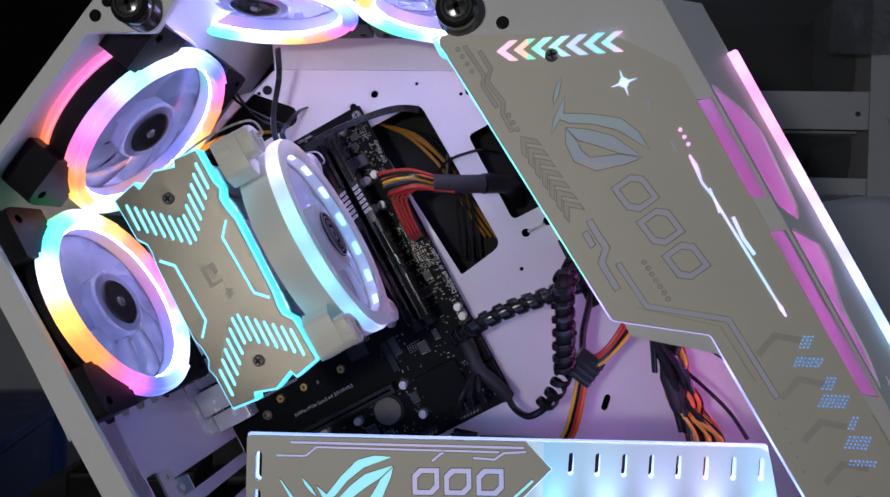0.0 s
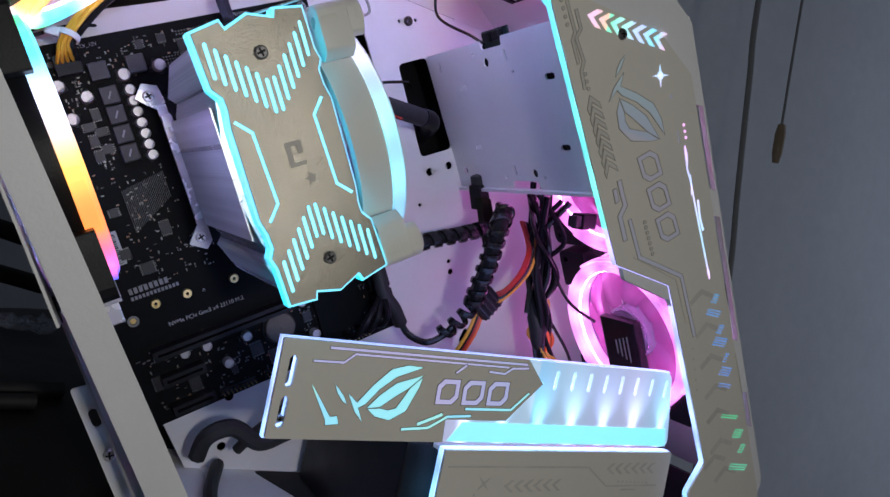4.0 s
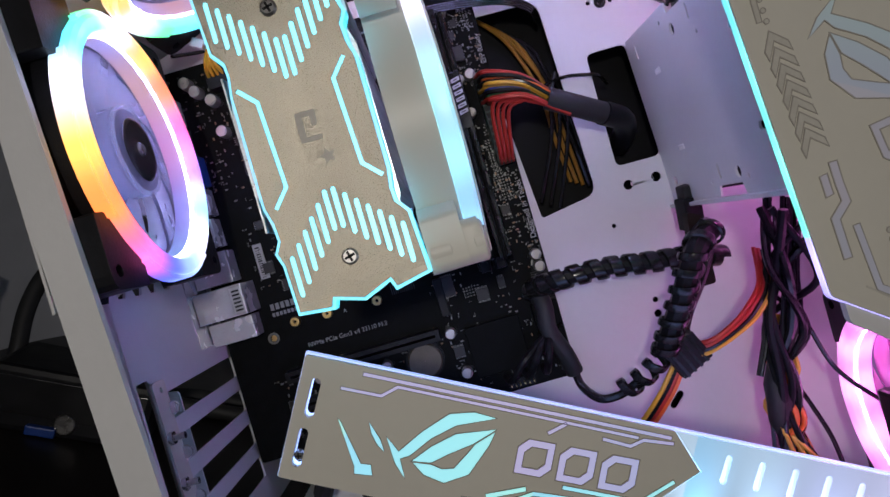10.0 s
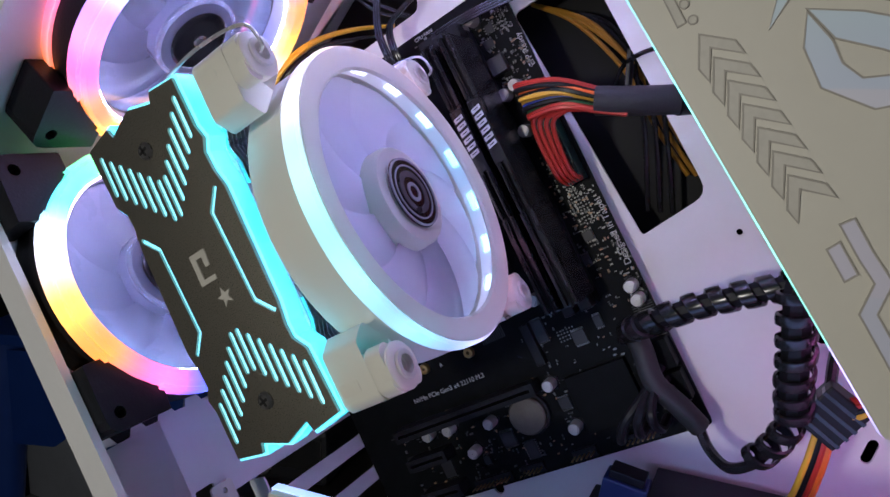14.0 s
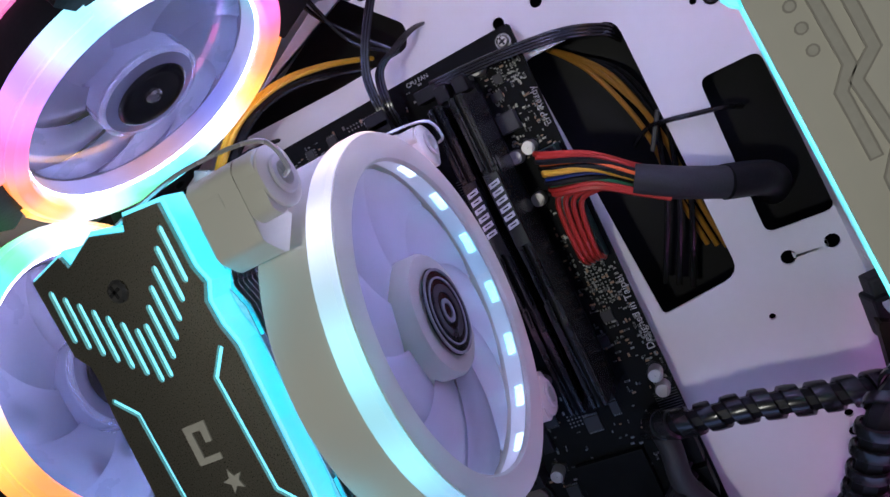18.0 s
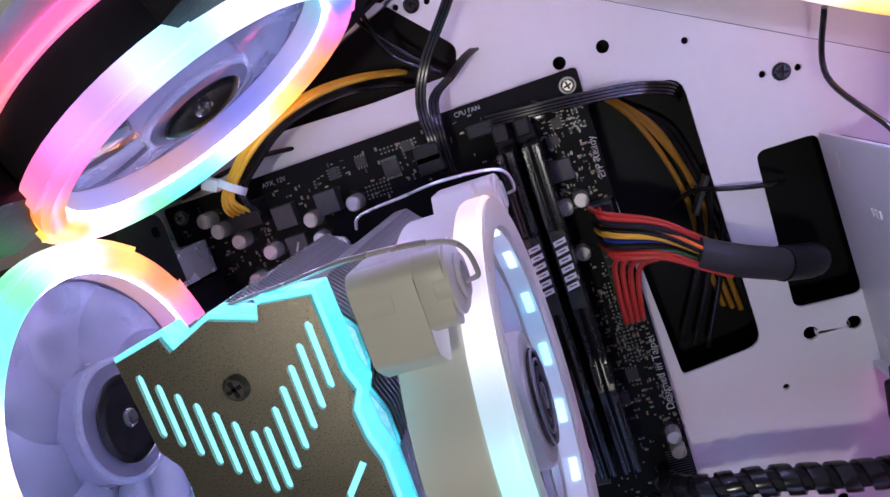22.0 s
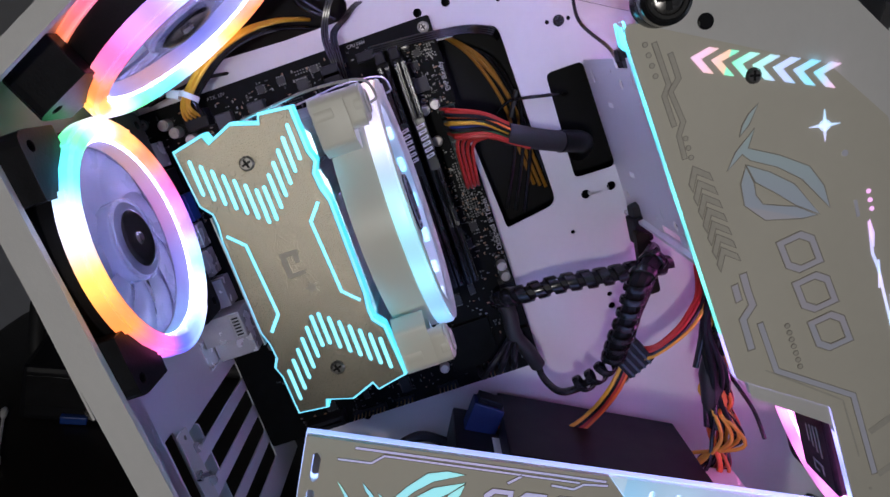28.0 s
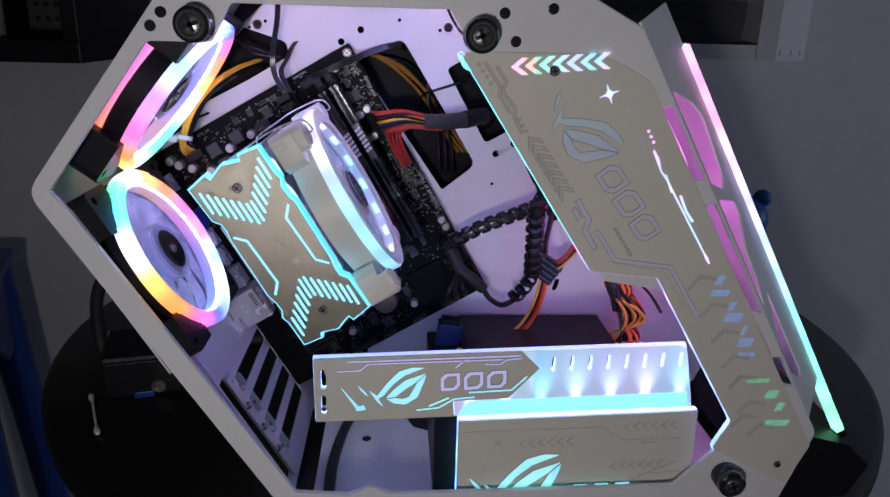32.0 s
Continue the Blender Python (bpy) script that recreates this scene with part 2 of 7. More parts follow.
CYAN = glow("cyan_light_guide", [(0.05, 0.68, 1), (0.05, 0.80, 1), (0.07, 0.62, 1)], 1.1, axis="Z", waves=9)
CYAN_BRIGHT = glow("bright_cyan_slot", [(0.10, 0.78, 1), (0.16, 0.85, 1), (0.10, 0.75, 1)], 1.25, axis="Z", waves=9)
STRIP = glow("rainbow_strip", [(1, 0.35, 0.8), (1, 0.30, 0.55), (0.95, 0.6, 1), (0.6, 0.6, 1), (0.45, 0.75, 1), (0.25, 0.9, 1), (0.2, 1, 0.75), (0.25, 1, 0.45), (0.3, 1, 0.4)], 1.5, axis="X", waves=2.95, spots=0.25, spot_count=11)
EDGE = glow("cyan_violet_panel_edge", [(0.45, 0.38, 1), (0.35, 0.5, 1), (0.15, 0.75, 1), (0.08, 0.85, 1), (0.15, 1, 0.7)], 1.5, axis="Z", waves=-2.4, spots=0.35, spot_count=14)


# ---- mesh helpers ----
def mesh(bm, name, mat, smooth=False):
    bmesh.ops.recalc_face_normals(bm, faces=bm.faces)
    me = bpy.data.meshes.new(name)
    bm.to_mesh(me)
    bm.free()
    for m in mat if isinstance(mat, (list, tuple)) else [mat]:
        me.materials.append(m)
    if smooth:
        for p in me.polygons:
            p.use_smooth = True
        me.set_sharp_from_angle(angle=radians(40))
    return me


def part(name, bm, mat, parent, label="", smooth=False, at=None):
    ob = new(name, bm if isinstance(bm, bpy.types.Mesh) else mesh(bm, name, mat, smooth))
    ob.parent = parent
    if at is not None:
        ob.matrix_basis = at
    if label:
        tagged(ob, label)
    return ob


def thing(name, label, category, m=None, group="", kind=""):
    ob = new(name)
    ob.empty_display_size = 0.02
    if m is not None:
        ob.matrix_basis = m
    return tagged(ob, label, category, group, kind)


def box(x0, x1, y0, y1, z0, z1, bevel=0.0, bm=None):
    bm2 = bmesh.new()
    v = bmesh.ops.create_cube(bm2, size=1)["verts"]
    bmesh.ops.transform(bm2, verts=v, matrix=Matrix.LocRotScale(((x0 + x1) / 2, (y0 + y1) / 2, (z0 + z1) / 2), None, (abs(x1 - x0), abs(y1 - y0), abs(z1 - z0))))
    if bevel:
        bmesh.ops.bevel(bm2, geom=list(bm2.edges), offset=bevel, segments=2, profile=0.6, affect="EDGES")
    return join(bm, bm2)


def join(bm, bm2, m=None):
    if m is not None:
        bmesh.ops.transform(bm2, verts=bm2.verts, matrix=m)
    if bm is None:
        return bm2
    vs = [bm.verts.new(v.co) for v in bm2.verts]
    bm2.verts.index_update()
    for fc in bm2.faces:
        try:
            bm.faces.new([vs[v.index] for v in fc.verts])
        except ValueError:
            pass
    bm2.free()
    return bm


def cyl(p, q, r, n=16, r2=None, bm=None, bevel=0.0):
    """A cylinder or cone from p to q."""
    p, q = Vector(p), Vector(q)
    bm2 = bmesh.new()
    bmesh.ops.create_cone(bm2, cap_ends=True, segments=n, radius1=r, radius2=r if r2 is None else r2, depth=(q - p).length)
    if bevel:
        es = [e for e in bm2.edges if len(e.link_faces) == 2 and any(len(x.verts) > 4 for x in e.link_faces)]
        bmesh.ops.bevel(bm2, geom=es, offset=bevel, segments=2, affect="EDGES")
    turn = (q - p).to_track_quat("Z", "Y").to_matrix().to_4x4()
    return join(bm, bm2, Matrix.Translation((p + q) / 2) @ turn)


def prism(outer, y0, y1, holes=(), bm=None, bevel=0.0):
    """A sheet in the x-z plane from y0 (front) to y1 (back), with holes that go through."""
    bm2 = bmesh.new()
    loops = [[Vector((x, 0, z)) for x, z in lp] for lp in (outer, *holes)]
    caps = []
    for y in (y0, y1):
        edges = []
        for lp in loops:
            vs = [bm2.verts.new((p.x, y, p.z)) for p in lp]
            es = [bm2.edges.new((vs[k], vs[(k + 1) % len(vs)])) for k in range(len(vs))]
            edges += es
            caps.append(vs)
        bmesh.ops.triangle_fill(bm2, use_beauty=True, use_dissolve=False, edges=edges)
    k = len(loops)
    for a, b in zip(caps[:k], caps[k:]):
        for i in range(len(a)):
            j = (i + 1) % len(a)
            bm2.faces.new((a[i], a[j], b[j], b[i]))
    if bevel:
        sharp = [e for e in bm2.edges if len(e.link_faces) == 2 and e.calc_face_angle(0) > 0.8]
        bmesh.ops.bevel(bm2, geom=sharp, offset=bevel, segments=2, profile=0.6, affect="EDGES", clamp_overlap=True)
    return join(bm, bm2)


def rounded(pts, r, n=4):
    """A polygon with its corners rounded; r is one radius or one for each corner."""
    out = []
    k = len(pts)
    for i in range(k):
        p, a, b = Vector(pts[i]), Vector(pts[i - 1]), Vector(pts[(i + 1) % k])
        rr = r[i] if isinstance(r, (list, tuple)) else r
        da, db = (a - p), (b - p)
        if rr <= 0:
            out.append(tuple(p))
            continue
        ang = da.angle(db)
        cut = min(rr / math.tan(ang / 2), da.length * 0.48, db.length * 0.48)
        s, e = p + da.normalized() * cut, p + db.normalized() * cut
        for j in range(n + 1):
            t = j / n
            out.append(tuple((1 - t) ** 2 * s + 2 * t * (1 - t) * p + t * t * e))
    return out


def circle(x, z, r, n=14):
    return [(x + r * math.cos(2 * math.pi * k / n), z + r * math.sin(2 * math.pi * k / n)) for k in range(n)]


def slot(x, z, length, width, deg=0.0, n=5):
    """A stadium-shaped hole."""
    c, s, h, r = math.cos(radians(deg)), math.sin(radians(deg)), (length - width) / 2, width / 2
    pts = [(h + r * math.cos(a), r * math.sin(a)) for a in np.linspace(-math.pi / 2, math.pi / 2, n)]
    pts += [(-h + r * math.cos(a), r * math.sin(a)) for a in np.linspace(math.pi / 2, 3 * math.pi / 2, n)]
    return [(x + c * p - s * q, z + s * p + c * q) for p, q in pts]


def quad(x, z, w, h, deg=0.0, skew=0.0):
    c, s = math.cos(radians(deg)), math.sin(radians(deg))
    pts = [(-w / 2 - skew, -h / 2), (w / 2 - skew, -h / 2), (w / 2 + skew, h / 2), (-w / 2 + skew, h / 2)]
    return [(x + c * p - s * q, z + s * p + c * q) for p, q in pts]


def chevron(x, z, size, deg=0.0, thick=0.45):
    """A bent arrow that points to the left when deg is 0."""
    c, s = math.cos(radians(deg)), math.sin(radians(deg))
    t = thick * size
    pts = [(-size / 2, 0), (0.15 * size, size / 2), (0.15 * size + t, size / 2), (-size / 2 + t, 0), (0.15 * size + t, -size / 2), (0.15 * size, -size / 2)]
    return [(x + c * p - s * q, z + s * p + c * q) for p, q in pts]


def tube(pts, r, n=8, bm=None, steps=8, closed=False):
    """A round cable through points, smoothed."""
    P = [Vector(p) for p in pts]
    line = []
    for i in range(len(P) - 1):
        p0, p1, p2, p3 = P[max(i - 1, 0)], P[i], P[i + 1], P[min(i + 2, len(P) - 1)]
        for j in range(steps):
            t = j / steps
            line.append(0.5 * (2 * p1 + (p2 - p0) * t + (2 * p0 - 5 * p1 + 4 * p2 - p3) * t * t + (3 * p1 - p0 - 3 * p2 + p3) * t ** 3))
    line.append(P[-1])
    return sweep(line, r, n, bm)


def sweep(line, r, n=8, bm=None):
    bm = bm or bmesh.new()
    rings, up = [], None
    for k, p in enumerate(line):
        d = (line[min(k + 1, len(line) - 1)] - line[max(k - 1, 0)]).normalized()
        if up is None:
            up = d.orthogonal().normalized()
        up = (up - d * up.dot(d)).normalized()
        side = d.cross(up)
        rr = r(k / (len(line) - 1)) if callable(r) else r
        rings.append([bm.verts.new(p + (up * math.cos(a) + side * math.sin(a)) * rr) for a in (2 * math.pi * i / n for i in range(n))])
    for a, b in zip(rings, rings[1:]):
        for i in range(n):
            bm.faces.new((a[i], a[(i + 1) % n], b[(i + 1) % n], b[i]))
    bm.faces.new(rings[0][::-1])
    bm.faces.new(rings[-1])
    return bm


def lathe(profile, n=48, a0=0.0, a1=2 * math.pi, bm=None, shut=True):
    """A profile of (radius, y) turned about the y axis."""
    bm = bm or bmesh.new()
    full = abs(a1 - a0) > 6.28
    angles = [a0 + (a1 - a0) * k / n for k in range(n if full else n + 1)]
    rings = [[bm.verts.new((r * math.cos(a), y, r * math.sin(a))) for r, y in profile] for a in angles]
    m = len(profile)
    for k in range(len(rings) if full else len(rings) - 1):
        a, b = rings[k], rings[(k + 1) % len(rings)]
        for i in range(m if shut else m - 1):
            j = (i + 1) % m
            bm.faces.new((a[i], b[i], b[j], a[j]))
    if not full and shut:
        bm.faces.new(rings[0])
        bm.faces.new(rings[-1][::-1])
    return bm


# ---- the room ----
TABLE_Z, FLOOR_Z, WALL_Y = 0.2000, -0.545, 0.74
bm = box(-3.2, 3.2, WALL_Y, WALL_Y + 0.12, FLOOR_Z, 2.1)
tagged(part("wall_north", bm, WALL, None), "plain grey painted plaster wall behind the table", "wall", kind="structure")
tagged(part("floor", box(-3.2, 3.2, -2.6, WALL_Y, FLOOR_Z - 0.1, FLOOR_Z), FLOOR, None), "dark grey floor under the table", "floor", kind="structure")
tagged(part("ceiling", box(-3.2, 3.2, -2.6, WALL_Y + 0.12, 2.1, 2.2), WALL, None), "grey painted ceiling of the dim room", "ceiling", kind="structure")
tagged(part("wall_west", box(-3.32, -3.2, -2.6, WALL_Y + 0.12, FLOOR_Z, 2.1), WALL, None), "grey painted side wall", "wall", kind="structure")
# east wall with an opening and window added out of view for the fill light
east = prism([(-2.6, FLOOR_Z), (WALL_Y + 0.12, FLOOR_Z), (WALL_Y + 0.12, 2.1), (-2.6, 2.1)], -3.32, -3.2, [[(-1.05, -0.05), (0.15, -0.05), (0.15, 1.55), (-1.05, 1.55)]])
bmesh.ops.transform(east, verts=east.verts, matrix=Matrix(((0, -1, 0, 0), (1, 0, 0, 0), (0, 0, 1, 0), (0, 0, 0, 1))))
frame_1 = tagged(part("added_window", prism([(-1.05, -0.05), (0.15, -0.05), (0.15, 1.55), (-1.05, 1.55)], -3.30, -3.24, [[(-1.0, 0.0), (0.10, 0.0), (0.10, 1.50), (-1.0, 1.50)]]), PANEL_WHITE, None), "white frame of an unseen window added in the side wall", "window", kind="structure")
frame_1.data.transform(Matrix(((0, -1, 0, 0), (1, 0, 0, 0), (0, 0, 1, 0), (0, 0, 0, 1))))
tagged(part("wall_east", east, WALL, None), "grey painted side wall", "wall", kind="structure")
tagged(part("wall_south", box(-3.32, 3.32, -2.72, -2.6, FLOOR_Z, 2.2), WALL, None), "grey painted wall behind the camera", "wall", kind="structure")

table = thing("round_table", "dark brown round table with a glossy top", "table", pose(0.1112, 0.2115, 0))


def turned_up(profile, n=96):
    """A profile of (radius, z) turned about the z axis."""
    b2 = lathe([(r, z) for r, z in profile], n)
    bmesh.ops.transform(b2, verts=b2.verts, matrix=Matrix(((1, 0, 0, 0), (0, 0, 1, 0), (0, 1, 0, 0), (0, 0, 0, 1))))
    return b2


part("tabletop", turned_up([(0.0005, TABLE_Z), (0.441, TABLE_Z), (0.448, TABLE_Z - 0.005), (0.449, TABLE_Z - 0.018), (0.443, TABLE_Z - 0.024), (0.0005, TABLE_Z - 0.024)]), TABLE, table, smooth=True)
part("pedestal", turned_up([(0.0005, TABLE_Z - 0.024), (0.16, TABLE_Z - 0.024), (0.06, TABLE_Z - 0.08), (0.045, TABLE_Z - 0.3), (0.06, FLOOR_Z + 0.06), (0.22, FLOOR_Z + 0.02), (0.22, FLOOR_Z), (0.0005, FLOOR_Z)], 40), TABLE, table, smooth=True)

# ---- the computer case ----
BACK_BLACK = material("black_back_panel", (0.006, 0.006, 0.007), 0.5, 0, 0.2, 40, spec=0.12)
case = thing("computer_case", "open-frame white steel computer case standing on a round table", "computer case")
CL, CTL, CT2, CTR, CR2, CBR, CB, CBL = (-0.1788, 0.4447), (-0.0704, 0.5886), (0.0857, 0.5886), (0.1719, 0.5435), (0.3234, 0.2795), (0.3037, 0.2217), (0.2885, 0.2095), (-0.0288, 0.2024)
FRONT = -0.1705

outer = rounded([CL, CTL, CT2, CTR, CR2, CBR, CB, CBL], [0.014, 0.012, 0.012, 0.006, 0.01, 0.01, 0.01, 0.012])
inner = rounded([(-0.1667, 0.4457), (-0.1600, 0.4545), (-0.1040, 0.5304), (-0.0694, 0.5304), (-0.0572, 0.5511), (0.0624, 0.5511), (0.0807, 0.5197), (0.1232, 0.4558), (0.1628, 0.3915), (0.2018, 0.3854), (0.2672, 0.2881), (0.251, 0.2643), (0.2276, 0.2389), (0.03, 0.2359), (0.0148, 0.2425), (0.0026, 0.2359), (-0.0343, 0.2389), (-0.1565, 0.4335)], 0.004, 3)
knob_spots = [(-0.0755, 0.5395), (0.0787, 0.5375), (0.2625, 0.2480), (0.0078, 0.2210)]
screw_spots = [(-0.0946, 0.5455), (-0.1008, 0.5383), (0.0923, 0.5497), (0.1195, 0.5527), (0.0993, 0.5347), (0.2720, 0.2420)]
# the openings of the slanted side run on into the frame under the cover
ed = Vector((CR2[0] - CTR[0], CR2[1] - CTR[1])).normalized()
en = Vector((ed.y, -ed.x))
side_cuts = []
for s0, s1 in ((0.044, 0.100), (0.112, 0.200), (0.232, 0.262)):
    side_cuts.append([tuple(Vector(CTR) + ed * s + en * d) for s, d in ((s0, 0.0120), (s0 + 0.004, 0.0014), (s1, 0.0014), (s1 - 0.008, 0.0120))])
part("front_frame", prism(outer, FRONT, FRONT + 0.0035, [inner] + side_cuts + [circle(x, z, 0.0026, 10) for x, z in screw_spots], bevel=0.0012), WHITE, case, "white painted front frame with black screws")
for x, z in screw_spots:
    sc = part("screw", cyl((x, FRONT - 0.001, z), (x, FRONT + 0.004, z), 0.0031, 14, bevel=0.0006), BLACK_GLOSS, case, "black socket screw", True)
for x, z in knob_spots:
    kb = part("glass_knob", lathe([(0.0004, -0.0005), (0.0004, -0.0150), (0.0080, -0.0150), (0.0094, -0.0138), (0.0096, -0.0100), (0.0091, -0.0092), (0.0096, -0.0084), (0.0096, -0.0005)], 28), BLACK_GLOSS, case, "black threaded knob for the missing side glass", True, at=pose(x, FRONT, z))
    # dark cross laid on the head for the shade in its recess
    cross = bmesh.new()
    for dg in (20, 110):
        prism(quad(0, 0, 0.0085, 0.0022, dg), -0.0162, -0.0148, bm=cross)
    part("bolt_head", lathe([(0.0003, -0.0158), (0.0048, -0.0158), (0.0056, -0.0152), (0.0056, -0.0146), (0.0003, -0.0146)], 24), DARK_STEEL, kb, "steel bolt head", True)
    part("recess_shade", cross, SHADE_INK, kb)
    part("collar", lathe([(0.0060, -0.0158), (0.0072, -0.0158), (0.0072, -0.0145), (0.0060, -0.0145)], 28), RUBBER, kb, smooth=True)


def wall_m(p, q):
    """Local x runs from p to q, local z towards the viewer, local y into the case."""
    d = Vector((q[0] - p[0], 0, q[1] - p[1])).normalized()
    zz = Vector((0, -1, 0))
    yy = zz.cross(d)
    return Matrix(((d.x, yy.x, zz.x, p[0]), (d.y, yy.y, zz.y, 0), (d.z, yy.z, zz.z, p[1]), (0, 0, 0, 1)))


BACK = -0.035
# tray: a sheet with cable openings, screw holes and a keyhole slot
A30 = radians(30)


def on_board(a, h):
    """Board coordinates to the tray's x and z."""
    return (-0.169 + a * math.cos(A30) - h * math.sin(A30), 0.433 + a * math.sin(A30) + h * math.cos(A30))


cable_holes = [
    rounded([(0.001, 0.513), (0.0365, 0.5325), (0.0985, 0.4320), (0.071, 0.410)], [0.003, 0.008, 0.008, 0.002]),
    rounded([(0.0725, 0.509), (0.093, 0.521), (0.1295, 0.463), (0.106, 0.450)], 0.004),
    rounded([(-0.150, 0.463), (-0.098, 0.535), (-0.0885, 0.538), (-0.0535, 0.527), (-0.0515, 0.5165), (-0.085, 0.497)], [0.004, 0.004, 0.004, 0.006, 0.006, 0.004]),
    rounded([(0.115, 0.237), (0.145, 0.237), (0.145, 0.275), (0.115, 0.275)], 0.005),
]
tray_dots = [(-0.011, 0.5281, .0027), (0.0043, 0.5375, .0027), (0.0346, 0.5454, .0014), (0.073, 0.5408, .0036), (0.0665, 0.5385, .0014), (0.0785, 0.5435, .0014), (0.1132, 0.4158, .0014), (0.1154, 0.4413, .0030), (0.1300, 0.4499, .0030), (-0.075, 0.5395, .0036), (-0.0815, 0.5372, .0014), (-0.0690, 0.5420, .0014), (0.0068, 0.1987 + 0.03, .003), (0.151, 0.372, .0024), (0.1475, 0.3795, 0.0018), (0.005, 0.262, 0.003)]
dots = [circle(x, z, r, 12) for x, z, r in tray_dots]
dots.append(slot(0.1744, 0.325, 0.012, 0.0045, 75))
dots.append(quad(0.1227, 0.4456, 0.0135, 0.0024, 30.5))
tray_out = [(-0.172, 0.444), (-0.070, 0.5545), (0.175, 0.5545), (0.222, 0.49), (0.36, 0.255), (0.28, 0.211), (-0.012, 0.211)]
tray = part("motherboard_tray", prism(tray_out, 0.0, 0.0015, cable_holes + dots, bevel=0.0), WHITE, case, "white painted tray with cable openings")
for x, z in ((0.073, 0.5408), (-0.075, 0.5395)):
    part("screw_seat", cyl((x, 0.0004, z), (x, 0.004, z), 0.0034, 16), BLACK_GLOSS, case)
part("top_flange", prism([(-0.07, 0.0), (0.175, 0.0), (0.175, 0.030), (-0.07, 0.030)], -0.0008, 0.0008), WHITE, case, at=Matrix.Translation((0, 0.0007, 0.5550)) @ pose(0, 0, 0, 22, 0, 0))
part("back_cover", prism([CL, CTL, CT2, CTR, (0.245, 0.535), (0.39, 0.262), CB, CBL], 0.034, 0.036), BACK_BLACK, case, "black panel behind the tray")

# the three outer walls with fan openings
def hexes(cx, cz, r):
    return [(cx + r * math.cos(radians(60 * k + 30)), cz + r * math.sin(radians(60 * k + 30))) for k in range(6)]


REAR_P, REAR_Q = (-0.1775, 0.4450), (-0.0415, 0.2094)
UP_P, UP_Q = (-0.176, 0.446), (-0.069, 0.588)
rear_len = (Vector(REAR_Q) - Vector(REAR_P)).length
rear_m = wall_m(REAR_P, REAR_Q)
slots_at = [0.1869 + 0.0203 * k for k in range(4)]
rear_holes = []
for i in range(8):
    for j in range(8):
        hs, hw = 0.1300 - 0.0141 * i, 0.0500 + 0.0163 * (j + 0.5 * (i % 2))
        if i == 0 and 0.06 < hw < 0.118 or math.hypot(hs - 0.0745, hw - 0.107) < 0.052 and hw > 0.056:
            rear_holes.append(hexes(hs, hw, 0.0061))
rear_holes += [rounded([(s - 0.0062, 0.006), (s + 0.0062, 0.006), (s + 0.0062, 0.1120), (s - 0.0062, 0.1120)], 0.0025, 2) for s in slots_at]
rear_holes += [rounded([(0.1720, 0.1150), (0.2620, 0.1150), (0.2620, 0.1260), (0.1720, 0.1260)], 0.001, 2)]
rear_holes += [rounded([(0.022, 0.006), (0.1705, 0.006), (0.1705, 0.046), (0.022, 0.046)], 0.002, 2)]
part("rear_wall", prism([(0.016, BACK), (rear_len, BACK), (rear_len, 0.1280), (0.140, 0.1280), (0.136, 0.1668), (0.016, 0.1668)], -0.0012, 0.0, rear_holes), WHITE, case, "white rear wall with slot openings and hexagonal vents", at=rear_m)
fl = bmesh.new()
inner_e = [rear_m @ Vector((0.1365, 0.0, 0.1280)), rear_m @ Vector((rear_len, 0.0, 0.1280))]
outer_e = [Vector((-0.1045, FRONT + 0.0035, 0.3270)), Vector((-0.0285, FRONT + 0.0035, 0.2060))]
fl.faces.new([fl.verts.new(p) for p in (inner_e[0], inner_e[1], outer_e[1], outer_e[0])])
bmesh.ops.solidify(fl, geom=fl.faces[:], thickness=0.0010)
part("rear_flange", fl, WHITE, case, "white bent flange between rear wall and front frame")
# dark hexagons laid over the sheet paint the shade of two vents
for k in range(2):
    dark_hex = prism(hexes(0.1310 + 0.0015 * k, 0.1320 + 0.0155 * k, 0.0060), 0.0003, 0.0007)
    part("vent_shade", dark_hex, SHADE_INK, case, "dark hexagon for the shade of a vent hole", at=rear_m)
rail = part("slot_rail", prism(rounded([(0.1735, 0.1085), (0.2640, 0.1085), (0.2640, 0.1212), (0.1735, 0.1212)], 0.0022, 3), 0.0030, 0.0042, [circle(0.1776, 0.1140, 0.0014, 10)] + [slot(s - 0.0095, 0.1185, 0.0050, 0.0030, 0, 4) for s in slots_at[1:]]), PANEL_WHITE, case, "grey-white rail with bolts across the card slots", at=rear_m)
for s in slots_at[:3]:
    for r, y0, y1, n_ in ((0.0030, 0.0042, 0.0062, 6), (0.0015, 0.0062, 0.0110, 12)):
        part("bolt", cyl((s + 0.0113, y0, 0.1190), (s + 0.0113, y1, 0.1190), r, n_), CHROME, rail, "bright steel bolt", n_ > 6)
up_len = (Vector(UP_Q) - Vector(UP_P)).length
up_m = wall_m(UP_P, UP_Q)
part("upper_wall", prism([(0.016, BACK), (up_len, BACK), (up_len, 0.166), (0.016, 0.166)], 0.0, 0.0012, [circle(0.0765, 0.091, 0.055, 40)]), WHITE, case, "white slanted upper wall with a fan opening", at=up_m)
cw = bmesh.new()
cc, ca, cb_ = Vector(UP_P), Vector(UP_P).lerp(Vector(UP_Q), 0.016 / up_len), Vector(REAR_P).lerp(Vector(REAR_Q), 0.016 / rear_len)
bend = [ca * (1 - u) ** 2 + cc * (2 * u * (1 - u)) + cb_ * u ** 2 for u in [i / 8 for i in range(9)]]
cols_ = [(cw.verts.new((p.x + 0.0015, -0.166, p.y)), cw.verts.new((p.x + 0.0015, -BACK, p.y))) for p in bend]
for (a0, a1), (b0, b1) in zip(cols_, cols_[1:]):
    cw.faces.new((a0, a1, b1, b0))
